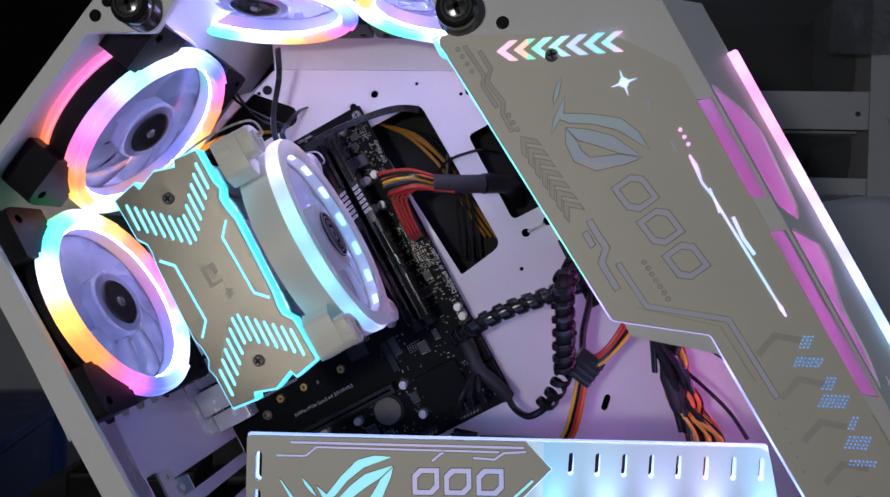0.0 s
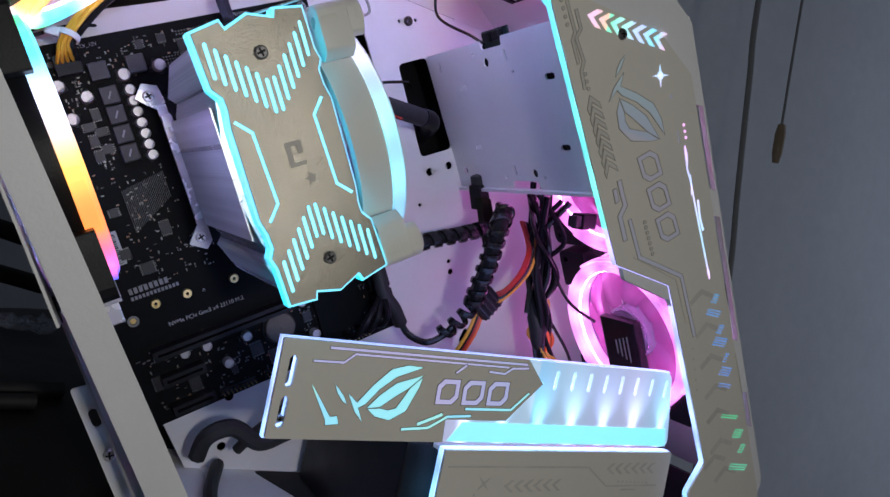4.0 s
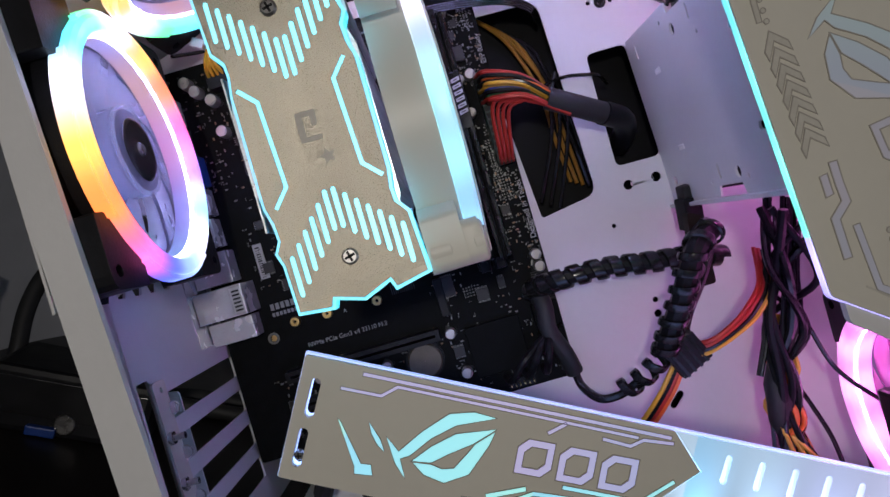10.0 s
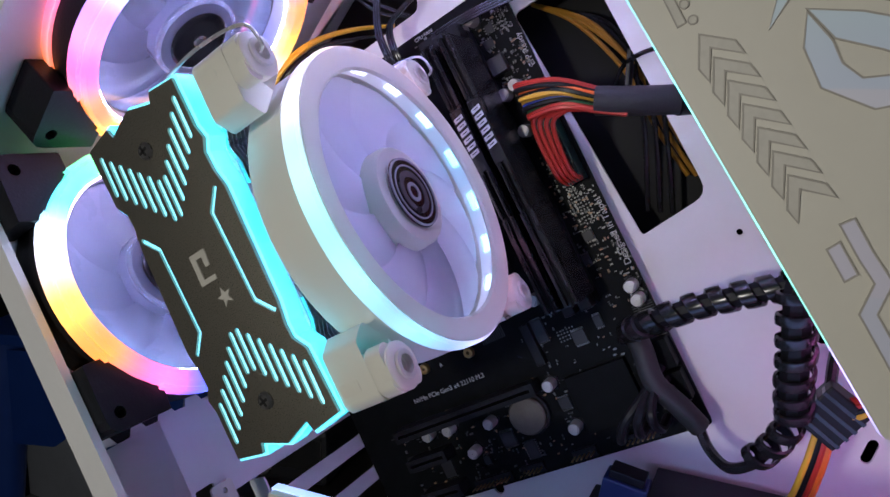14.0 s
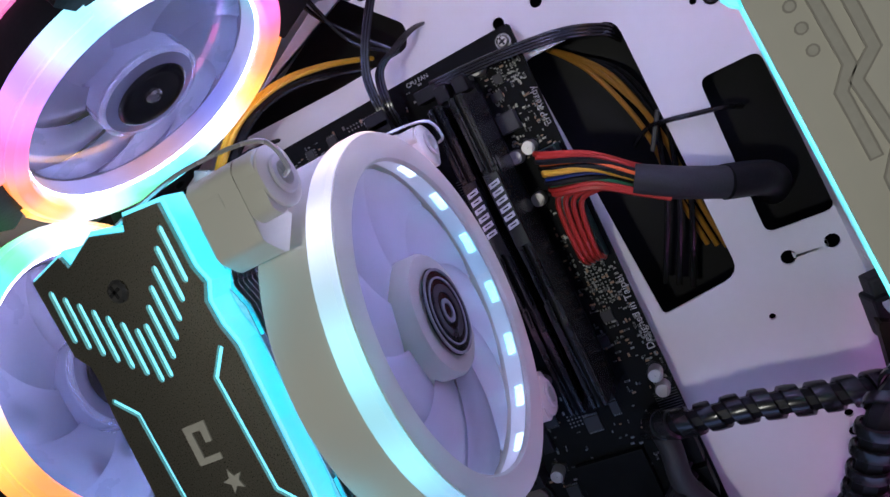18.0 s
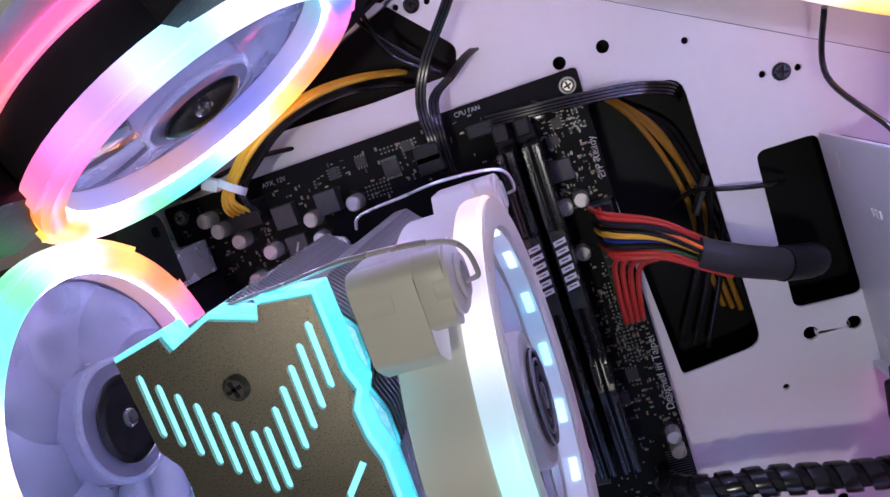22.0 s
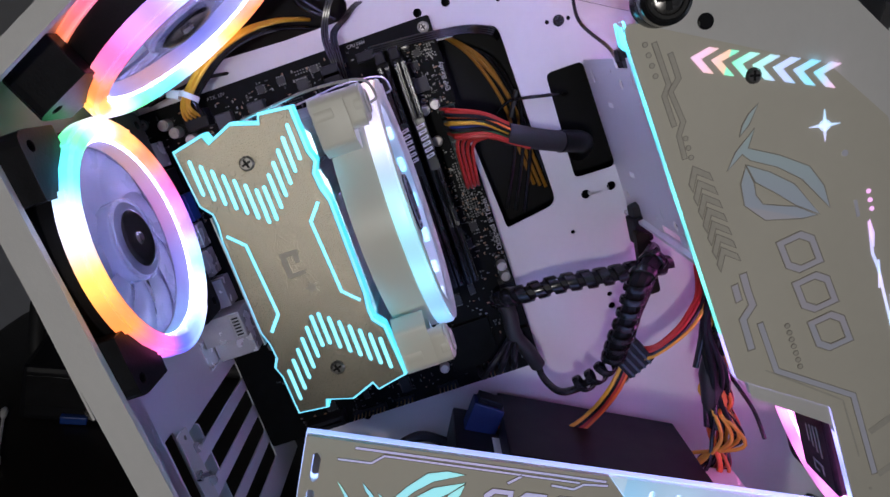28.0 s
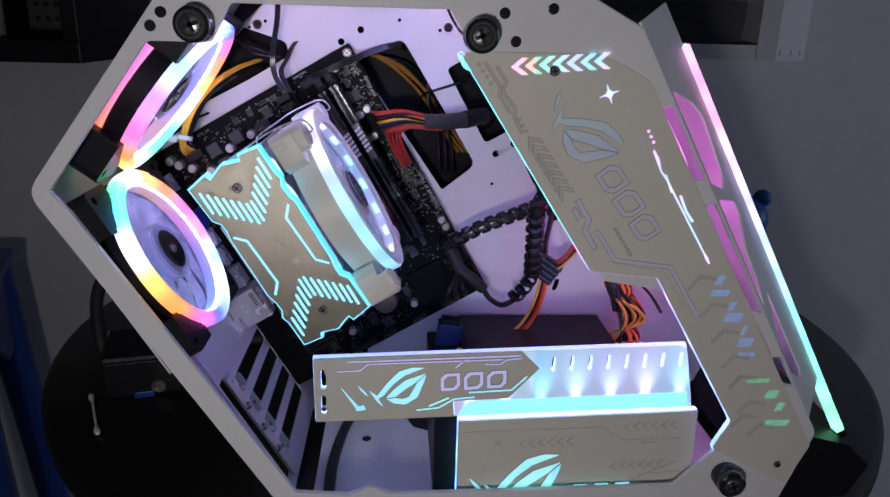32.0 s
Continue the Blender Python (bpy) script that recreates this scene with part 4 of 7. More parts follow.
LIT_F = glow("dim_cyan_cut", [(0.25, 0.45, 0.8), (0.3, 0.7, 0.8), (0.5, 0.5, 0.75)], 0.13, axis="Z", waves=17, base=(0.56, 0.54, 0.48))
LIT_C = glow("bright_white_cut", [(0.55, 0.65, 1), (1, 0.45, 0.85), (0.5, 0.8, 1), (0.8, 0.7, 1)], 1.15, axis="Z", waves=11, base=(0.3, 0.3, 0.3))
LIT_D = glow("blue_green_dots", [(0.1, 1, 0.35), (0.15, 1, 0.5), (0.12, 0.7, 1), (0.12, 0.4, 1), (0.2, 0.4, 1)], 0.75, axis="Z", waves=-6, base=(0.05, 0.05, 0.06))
for k in range(7):
    inlay("chevron_cut", [chevron(0.1016 + 0.0079 * k, 0.5212 + 0.0007 * k, 0.0092, 4, 0.42)], CF, LIT_A, cover, "lit chevron")
screw(cover, 0.1222, CF - 0.0004, 0.5193, 0.0031)
screw(cover, 0.2990, CF - 0.0004, 0.2560, 0.0026)
for k in range(7):
    inlay("chevron_cut", [chevron(0.1124 + 0.0034 * k, 0.4784 - 0.00485 * k, 0.0086, -48, 0.36)], CF, ENGRAVED, cover, rim=0.0004)
star = [(0.0062 * (1 if k % 2 == 0 else 0.17) * math.cos(radians(45 * k + 20)), 0.0062 * (1 if k % 2 == 0 else 0.17) * math.sin(radians(45 * k + 20))) for k in range(8)]
inlay("star_cut", [placed(star, 0.1552, 0.5070, 0), circle(0.1552, 0.5070, 0.0022, 14)], CF, LIT_C, cover, "lit four-point star")
inlay("dot_cut", [circle(0.1665, 0.4984, 0.0013, 12)], CF, LIT_B, cover)
inlay("emblem_cut", emblem(0.1428, 0.4820, 0.0228, -42), CF, LIT_F, cover, "dim cyan swept emblem", rim=0.0004)
blocks("block_cut", 0.1735, 0.4420, 0.0570, 0.0145, -52, CF, LIT_B, cover, "dim violet block shapes")
zig = [[(0.0821, 0.5232), (0.0915, 0.5098), (0.0911, 0.5052), (0.0979, 0.4952)], [(0.0891, 0.5208), (0.0946, 0.5127), (0.0929, 0.5073), (0.1008, 0.4975), (0.1007, 0.4921), (0.1054, 0.4840)]]
inlay("circuit_cut", [stroke(z_, 0.0016) for z_ in zig], CF, ENGRAVED, cover, "engraved circuit lines", rim=0.0003)
inlay("dot_cut", [circle(0.0789 + 0.0023 * k, 0.5219 - 0.0034 * k, 0.0008, 10) for k in range(4)], CF, ENGRAVED, cover, rim=0.0003)
inlay("dot_cut", [circle(0.1035 + 0.0021 * k, 0.4915 - 0.0033 * k, 0.0008, 10) for k in range(3)], CF, ENGRAVED, cover, rim=0.0003)
inlay("bracket_cut", [stroke([(0.1418, 0.4437), (0.1458, 0.4372), (0.1497, 0.4318), (0.1477, 0.4249), (0.1552, 0.4130)], 0.0026), [(0.1389, 0.4376), (0.1408, 0.4392), (0.1446, 0.4331), (0.1427, 0.4315)]], CF, LIT_B, cover, "engraved bracket shape", rim=0.0004)
inlay("dot_cut", [circle(0.1667 + 0.00185 * k, 0.4258 - 0.0027 * k, 0.0009, 10) for k in range(7)], CF, ENGRAVED, cover, rim=0.0003)
inlay("groove", [stroke([(0.1552, 0.4247), (0.1685, 0.4058), (0.2045, 0.4012), (0.2265, 0.3675)], 0.0022)], CF, LIT_B, cover, "engraved edge groove", rim=0.0003)
inlay("groove", [stroke([(0.1640, 0.4050), (0.2010, 0.3982), (0.2170, 0.3740)], 0.0006)], CF, ENGRAVED, cover)
inlay("dot_cut", [circle(0.2275 + 0.0028 * k, 0.3600 - 0.0062 * k, 0.0007, 8) for k in range(5)], CF, ENGRAVED, cover)
inlay("slash_cut", [stroke([(0.1852, 0.4745), (0.1912, 0.4621), (0.1955, 0.4570), (0.2000, 0.4496), (0.2121, 0.4306), (0.2291, 0.4038)], 0.0010), placed([(-0.0045, 0.0), (0.0, 0.0010), (0.0045, 0.0), (0.0, -0.0010)], 0.2270, 0.4072, -58), placed([(-0.006, 0.0), (0.0, 0.0010), (0.006, 0.0), (0.0, -0.0010)], 0.1880, 0.4700, -62)], CF, LIT_C, cover, "bright lit crack line")
inlay("slash_cut", [stroke([(0.1945, 0.4600), (0.1975, 0.4530), (0.1990, 0.4490)], 0.0007), stroke([(0.2050, 0.4473), (0.2097, 0.4377), (0.2148, 0.4308)], 0.0014)], CF, LIT_C, cover)
inlay("slash_cut", [stroke([(0.1768, 0.4815), (0.1803, 0.4755)], 0.0013)], CF, LIT_B, cover)
inlay("dot_cut", [circle(0.1808 + 0.00185 * k, 0.4860 - 0.0032 * k, 0.0009, 10) for k in range(3)], CF, LIT_C, cover)
inlay("slit", [stroke([(0.2670, 0.3620), (0.2820, 0.3370)], 0.0006)], CF, ENGRAVED, cover)
mesh_at = [(0.238, 0.3933, 3, 4), (0.2395, 0.3852, 7, 3), (0.2482, 0.3753, 3, 4), (0.2505, 0.3676, 7, 4), (0.2589, 0.3584, 2, 4), (0.2612, 0.3499, 6, 4), (0.2640, 0.3426, 7, 2), (0.2750, 0.3233, 9, 2), (0.2858, 0.3113, 5, 4), (0.2929, 0.3018, 3, 4), (0.2932, 0.2902, 10, 3)]
for x, z, nx, nz in mesh_at:
    inlay("dot_grid", [circle(x + (i - nx / 2) * 0.0017 + j * 0.0006, z - 0.003 + j * 0.0016, 0.00042, 6) for i in range(nx) for j in range(nz)], CF, LIT_D, cover, "fine perforated dots lit from behind")
for x, z in ((0.2266, 0.3930), (0.2374, 0.3741), (0.2474, 0.3556), (0.2572, 0.3376), (0.2640, 0.3225), (0.2730, 0.3035), (0.2829, 0.2856), (0.2700, 0.2930)):
    inlay("dim_chevron", [stroke([(x - 0.0090, z - 0.0070), (x - 0.002, z + 0.002), (x + 0.009, z + 0.0005)], 0.0030)], CF, ENGRAVED, cover, proud=0.0002)

# ---- light panel and lower panel ----
LPF = -0.1610
lp = thing("light_panel_cover", "cream acrylic cover with a glowing end and cut-out patterns", "cover panel")
T0, T1, B1, B0 = Vector((-0.0209, 0.3331)), Vector((0.2276, 0.3417)), Vector((0.2369, 0.2956)), Vector((-0.0204, 0.2872))


def on_panel(u, v):
    """u from the left end to the right, v from the top edge down, both 0 to 1."""
    return tuple((T0.lerp(T1, u)).lerp(B0.lerp(B1, u), v))


left_part = [on_panel(0, 0), on_panel(0.553, 0), on_panel(0.596, 0.27), on_panel(0.507, 0.735), on_panel(0.36, 0.745), on_panel(0.36, 1), on_panel(0, 1)]
right_part = [on_panel(0.555, 0), on_panel(1, 0), on_panel(1, 1), on_panel(0.362, 1), on_panel(0.362, 0.75), on_panel(0.509, 0.74), on_panel(0.599, 0.27)]
end_slots = [slot(*on_panel(0.024, 0.325), 0.0148, 0.0036, 90), slot(*on_panel(0.022, 0.735), 0.0148, 0.0036, 90)]
part("sheet", prism(rounded(left_part, [0.001, 0, 0, 0, 0, 0, 0.001], 2), LPF, LPF + 0.0026, end_slots, bevel=0.0), PANEL_WHITE, lp)
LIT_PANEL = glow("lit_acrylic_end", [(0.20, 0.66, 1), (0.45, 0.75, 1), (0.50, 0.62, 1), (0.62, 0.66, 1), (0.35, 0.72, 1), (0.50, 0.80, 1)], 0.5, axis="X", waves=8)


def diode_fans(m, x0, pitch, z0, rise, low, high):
    """Paints the light of a row of diodes into the sheet's emission: it spreads upwards and fades."""
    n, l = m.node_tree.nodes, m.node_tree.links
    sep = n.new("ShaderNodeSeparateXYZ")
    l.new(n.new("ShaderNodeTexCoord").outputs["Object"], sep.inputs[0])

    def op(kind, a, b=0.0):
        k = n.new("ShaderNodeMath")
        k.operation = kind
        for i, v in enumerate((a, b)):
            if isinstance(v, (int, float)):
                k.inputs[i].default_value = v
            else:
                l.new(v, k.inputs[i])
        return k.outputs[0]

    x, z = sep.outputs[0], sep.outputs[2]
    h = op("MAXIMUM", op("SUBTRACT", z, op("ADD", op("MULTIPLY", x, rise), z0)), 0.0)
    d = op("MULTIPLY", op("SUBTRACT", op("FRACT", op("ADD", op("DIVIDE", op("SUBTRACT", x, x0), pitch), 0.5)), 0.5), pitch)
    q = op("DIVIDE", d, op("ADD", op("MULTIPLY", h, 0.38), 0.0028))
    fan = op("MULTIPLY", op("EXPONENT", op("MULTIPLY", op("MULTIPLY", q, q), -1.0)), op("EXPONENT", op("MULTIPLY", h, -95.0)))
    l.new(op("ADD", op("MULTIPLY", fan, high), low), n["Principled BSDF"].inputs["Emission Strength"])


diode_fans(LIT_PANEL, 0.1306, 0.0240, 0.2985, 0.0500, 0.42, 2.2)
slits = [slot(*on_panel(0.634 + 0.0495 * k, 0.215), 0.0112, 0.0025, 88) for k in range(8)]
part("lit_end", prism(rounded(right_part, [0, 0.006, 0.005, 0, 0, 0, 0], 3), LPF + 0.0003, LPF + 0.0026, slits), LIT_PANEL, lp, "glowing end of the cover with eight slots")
part("edge_light", prism(offset([on_panel(0, 0), on_panel(1, 0), on_panel(1, 1), on_panel(0, 1)], 0.0005), LPF + 0.0027, LPF + 0.0062, [offset(e_, 0.0) for e_ in end_slots] + slits), EDGE, lp, "glowing acrylic edge")
LIT_CYAN = glow("cyan_lit_band", [(0.15, 0.85, 1), (0.2, 0.95, 1), (0.12, 0.85, 1)], 0.85, axis="X", waves=3)
inlay("light_band", [[on_panel(0.40, 0.765), on_panel(0.990, 0.755), on_panel(0.990, 0.985), on_panel(0.37, 0.985)]], LPF + 0.0003, LIT_CYAN, lp, "bright cyan band along the lower edge")
LIT_E = glow("cyan_lit_emblem", [(0.15, 0.75, 0.9), (0.2, 0.85, 0.85), (0.25, 0.9, 0.75)], 0.75, axis="X", waves=14)
inlay("emblem_cut", emblem(*on_panel(0.222, 0.505), 0.0203, 12.5), LPF, LIT_E, lp, "cyan lit swept emblem", rim=0.0004)
inlay("tick_cut", [[on_panel(0.066, 0.44), on_panel(0.072, 0.47), on_panel(0.112, 0.76), on_panel(0.126, 0.75), on_panel(0.131, 0.83), on_panel(0.106, 0.845), on_panel(0.104, 0.79)]], LPF, LIT_E, lp, rim=0.0003)
LIT_G = glow("lavender_lit_blocks", [(0.5, 0.45, 1), (0.6, 0.5, 1), (0.45, 0.5, 1)], 0.4, axis="X", waves=9)
blocks("block_cut", *on_panel(0.417, 0.425), 0.0465, 0.0128, 3, LPF, LIT_G, lp, "lit block shapes")
inlay("circuit_cut", [stroke([on_panel(0.061, 0.20), on_panel(0.121, 0.196), on_panel(0.142, 0.10), on_panel(0.50, 0.105)], 0.0010), stroke([on_panel(0.089, 0.055), on_panel(0.548, 0.055)], 0.0012), stroke([on_panel(0.369, 0.216), on_panel(0.393, 0.115)], 0.0012), stroke([on_panel(0.449, 0.171), on_panel(0.490, 0.183), on_panel(0.508, 0.115), on_panel(0.552, 0.095)], 0.0011)], LPF, LIT_G, lp, "engraved circuit lines", rim=0.0003)
inlay("bar_cut", [stroke([on_panel(0.262, 0.866), on_panel(0.321, 0.841), on_panel(0.362, 0.71), on_panel(0.418, 0.689)], 0.0013), stroke([on_panel(0.296, 0.807), on_panel(0.350, 0.686)], 0.0016), stroke([on_panel(0.402, 0.613), on_panel(0.516, 0.600), on_panel(0.560, 0.389)], 0.0013)], LPF, LIT_E, lp, rim=0.0003)
for u, v in ((0.022, 0.81),):
    screw(lp, *[(c := on_panel(u, v))[0], LPF + 0.002, c[1]], 0.0018)

low = thing("power_supply_cover", "cream acrylic lower cover with engraved arrows and edge light", "cover panel")
low_out = rounded([(0.0755, 0.2862), (0.2419, 0.2922), (0.2440, 0.2145), (0.0755, 0.2145)], 0.001, 2)
part("sheet", prism(low_out, LPF, LPF + 0.0022, bevel=0.0003), PANEL_WHITE, low)
part("edge_light", prism(offset(low_out, 0.0005), LPF + 0.0023, LPF + 0.0060), EDGE, low, "glowing acrylic edge")
part("top_shelf", prism([(0.0755, 0.2857), (0.2405, 0.2917), (0.2405, 0.2897), (0.0755, 0.2837)], LPF + 0.0061, -0.045), PANEL_WHITE, low)
for x0, z0 in ((0.1205, 0.2682), (0.1930, 0.2803), (0.1868, 0.2488)):
    for k in range(6):
        inlay("chevron_cut", [chevron(x0 + 0.0066 * k, z0 + 0.0003 * k, 0.0068, 4, 0.34)], LPF, ENGRAVED, low)
inlay("star_cut", [placed([(p * 0.9, q * 0.9) for p, q in star], 0.1035, 0.2692, 25)], LPF, ENGRAVED, low, "engraved four-point star")
inlay("groove", [stroke([(0.0790, 0.2778), (0.1751, 0.2805), (0.1915, 0.2699), (0.2335, 0.2712)], 0.0010), stroke([(0.2040, 0.2678), (0.2160, 0.2682)], 0.0010)], LPF, ENGRAVED, low)
inlay("dot_cut", [circle(0.201 + 0.0034 * k, 0.2728, 0.0007, 6) for k in range(8)] + [circle(0.0985 - 0.0012 * k, 0.263 - 0.004 * k, 0.0008, 6) for k in range(5)], LPF, ENGRAVED, low)
inlay("emblem_cut", emblem(0.1240, 0.2375, 0.029, 12), LPF, LIT_E, low, "cyan lit swept emblem", rim=0.0004)
blocks("block_cut", 0.1775, 0.2290, 0.046, 0.0125, 2, LPF, LIT_E, low, "lit block shapes")
inlay("slash_cut", [stroke([(0.196, 0.236), (0.232, 0.2525)], 0.0008), stroke([(0.205, 0.2420), (0.236, 0.2440)], 0.0006)], LPF, ENGRAVED, low)

psu = thing("power_supply", "black steel power supply box lying under the board", "power supply")
part("body", box(0.060, 0.222, -0.148, -0.012, 0.2140, 0.2860, 0.0015), BLACK, psu)
part("top_plate", box(0.088, 0.212, -0.085, -0.006, 0.2862, 0.2990, 0.0010), BLACK, psu)


# ---- CPU cooler ----
BOARD_M = pose(-0.169, -0.0085, 0.433, 0, -30, 0)
COOL_M = BOARD_M @ Matrix.Translation((0.1040, 0, -0.0857))
cooler = thing("cpu_cooler", "tower CPU cooler with aluminium fins and a lit speckled cover plate", "CPU cooler", COOL_M)
mm = 0.001
half = [(-24, 50), (-24, 41), (-20.5, 37), (-23, 31), (-26, 14), (-26.5, 0), (-26, -14), (-23, -31), (-20.5, -37), (-24, -41), (-24, -50)]
ridge = [(-18, 57.2), (-17, 58), (-14.6, 58), (-14, 57), (-8.4, 51.6), (5.6, 51.6), (10, 57), (10.6, 58), (15.6, 58), (16.4, 57.2), (20.5, 52.5)]
fin_out = ridge[::-1] + half[1:-1] + [(x, -z) for x, z in ridge] + [(24, -48), (24, -40), (22, -34), (24, -28), (24, 28), (22, 34), (24, 40), (24, 48)]
fin_out = [(x * mm, z * mm) for x, z in fin_out]
fin_lip = bmesh.new()
prism(fin_out, -0.00017, 0.00017, bm=fin_lip)
for z0, z1, x in ((-0.040, 0.040, -0.0262), (-0.028, 0.028, 0.0238)):
    box(x - 0.0003, x + 0.0003, -0.0002, 0.0016, z0 * 0.72, z1 * 0.72, bm=fin_lip)
for x0, x1 in ((-16.8, -14.8), (10.8, 15.4)):
    for sg in (1, -1):
        box(x0 * mm, x1 * mm, 0.0002, 0.0013, sg * 0.0578 - 0.0002, sg * 0.0578 + 0.0002, bm=fin_lip)
fin_mesh = mesh(fin_lip, "fin", ALU)
for k in range(52):
    part("fin", fin_mesh, None, cooler, at=Matrix.Translation((0, -0.154 + 0.00203 * k, 0)))
for x in (-0.009, 0.009):
    for z in (-0.034, -0.012, 0.012, 0.034):
        part("heat_pipe", cyl((x, -0.156, z), (x, -0.020, z * 0.45), 0.003, 14), STEEL, cooler, smooth=True)
part("base", box(-0.020, 0.020, -0.024, -0.010, -0.022, 0.022, 0.001), STEEL, cooler, "nickel-plated base block")
part("mounting_bar", box(-0.0268, -0.0205, -0.0245, -0.0228, -0.0240, 0.0300, 0.0004), STEEL, cooler, "nickel-plated mounting bar")
for ends, cx, cz, sg in (([(-36, 46.5), (-30, 54), (-22, 51), (-20.6, 41), (-26.4, 38)], -28.6, 46.4, 1), ([(-34, -41.5), (-25, -47.5), (-20.4, -43), (-20.6, -33), (-26.4, -32)], -26.4, -39.2, -1)):
    lug_plate = part("bar_end", prism(rounded([(x * mm, z * mm) for x, z in ends], 0.0012, 3), -0.0170, -0.0152, [circle(cx * mm, cz * mm, 0.0016, 12)], bevel=0.0003), STEEL, cooler, "polished kite-shaped bar end")
    knee = bmesh.new()
    z0, z1 = (0.0295, 0.0400) if sg > 0 else (-0.0235, -0.0335)
    for x0, x1, y0, y1, za, zb in ((-0.0265, -0.0207, -0.0245, -0.0225, z0, z0 + sg * 0.0035), (-0.0262, -0.0208, -0.0225, -0.0150, z0 + sg * 0.0030, z0 + sg * 0.0048), (-0.0262, -0.0208, -0.0172, -0.0152, z0 + sg * 0.0045, z1)):
        box(x0, x1, y0, y1, za, zb, 0.0005, bm=knee)
    part("knee", knee, STEEL, lug_plate)
    screw(cooler, cx * mm, -0.0176, cz * mm, 0.0032, STEEL)
    part("spring", cyl((cx * mm, -0.0152, cz * mm), (cx * mm, -0.0020, cz * mm), 0.0028, 14), STEEL, cooler, smooth=True)
for z in (0.0255, -0.0190):
    part("rivet", lathe([(0.0002, -0.0008), (0.0012, -0.0008), (0.0015, 0), (0.0015, 0.001), (0.0002, 0.001)], 12), STEEL, cooler, smooth=True, at=pose(-0.0237, -0.0245, z))

# lit cover plate
top_edge = [(-26.2, 57.2), (-14.4, 59.7), (-13.0, 56.0), (-2.4, 60.3), (8.4, 57.0), (9.6, 60.4), (20.8, 59.2)]
plate_side = [(21.2, 42.0), (22.6, 37.5), (20.4, 33.5), (20.8, 27.0), (22.4, 21.0), (22.2, -19.0), (21.2, -26.0), (21.5, -31.0), (25.0, -35.5)]
half_plate = top_edge + plate_side
plate_out = [(x * mm, z * mm) for x, z in half_plate] + [(-x * mm, -z * mm) for x, z in half_plate]
PF = -0.1625
part("light_guide", prism(offset(plate_out, 0.0012), PF + 0.0016, PF + 0.0090, bevel=0.0), CYAN, cooler, "glowing cyan light guide")
plate_holes = []
bars = []
for k in range(7):
    bars.append((-22.3 + 3.35 * k, 53.4 - 3.05 * k, 38.3 - 3.05 * k))
for k in range(6):
    bars.append((1.0 + 3.45 * k, 35.2 + 3.85 * k, 20.2 + 3.85 * k))
for x, zt, zb in bars:
    for s in (1, -1):
        cx, cz, ln = s * x * mm, s * (zt + zb) / 2 * mm, (zt - zb) * mm
        plate_holes.append(slot(cx, cz, ln, 0.0018, 90, 4))
lines = [[(-20.4, 21.0), (-14.5, 15.0), (-13.2, -15.8), (-18.8, -22.4)], [(20.4, -21.0), (14.5, -15.0), (13.2, 15.8), (18.8, 22.4)]]
for ln in lines:
    plate_holes.append(stroke([(x * mm, z * mm) for x, z in ln], 0.0015))
plate = part("cover_plate", prism(plate_out, PF, PF + 0.0014, plate_holes), PLATE, cooler, "speckled dark gunmetal plate with slots")
for hl in plate_holes:
    part("slot_light", prism(offset(hl, 0.0003), PF + 0.0009, PF + 0.0015), CYAN_BRIGHT, cooler)
for x, z in ((-0.0015, 0.0451), (0.0015, -0.0451)):
    screw(cooler, x, PF - 0.0003, z, 0.0030)
inlay("plate_mark", [placed([(-0.0075, 0.004), (-0.002, 0.0035), (-0.002, 0.0015), (-0.0055, 0.0015), (-0.0055, -0.0012), (0.0015, -0.0012), (0.0015, 0.004), (0.0032, 0.004), (0.0032, -0.0035), (-0.0075, -0.0035)], 0.0, 0.0, -90), placed([(0.0034 * (1 if k % 2 == 0 else 0.42) * math.sin(radians(36 * k)), 0.0034 * (1 if k % 2 == 0 else 0.42) * math.cos(radians(36 * k))) for k in range(10)], 0.004, -0.0095, 10)], PF, ENGRAVED, cooler, "grey star and block mark")

# ---- fan of the cooler ----
BADGE_RIM = material("cool_grey_print", (0.30, 0.31, 0.34), 0.4, 0, 0.1, 200)
BADGE_GREY = material("dark_grey_foil", (0.10, 0.10, 0.11), 0.3, 0.5, 0.2, 200)
CF_M = BOARD_M @ Matrix.Translation((0.1440, -0.1005, -0.0857)) @ pose(0, 0, 0, 0, 0, -90)
cfan = thing("cooler_fan", "milky white 120 mm cooler fan with a pastel light ring", "fan", CF_M)
part("housing", lathe([(0.0535, -0.0125), (0.0590, -0.0125), (0.0590, 0.0035), (0.0535, 0.0035)], 72), FROST_FAN, cfan, "milky round fan housing", True)
part("light_ring", lathe([(0.0545, 0.0037), (0.0596, 0.0037), (0.0600, 0.0048), (0.0600, 0.0095), (0.0590, 0.0106), (0.0560, 0.0106), (0.0560, 0.0100), (0.0545, 0.0095)], 80), RING_COOL, cfan, "pastel glowing light ring", True)
part("front_rim", lathe([(0.0502, 0.0090), (0.0510, 0.0104), (0.0560, 0.0110), (0.0588, 0.0108), (0.0588, 0.0114), (0.0560, 0.0118), (0.0505, 0.0110), (0.0497, 0.0098)], 80), FROST, cfan, "milky front rim", True)
# soft emission on the inner wall stands for light spread from the diodes
BAND_GLOW = glow("dim_inner_band", [(0.45, 0.70, 1), (0.75, 0.72, 1), (0.50, 0.72, 1), (0.85, 0.72, 0.95), (0.3, 0.62, 1)], 0.3)
part("added_glow_band", lathe([(0.0532, 0.0020), (0.0536, 0.0020), (0.0536, 0.0088), (0.0532, 0.0088)], 80), BAND_GLOW, cfan, "inner wall band with the diodes' light as its own soft glow", True)
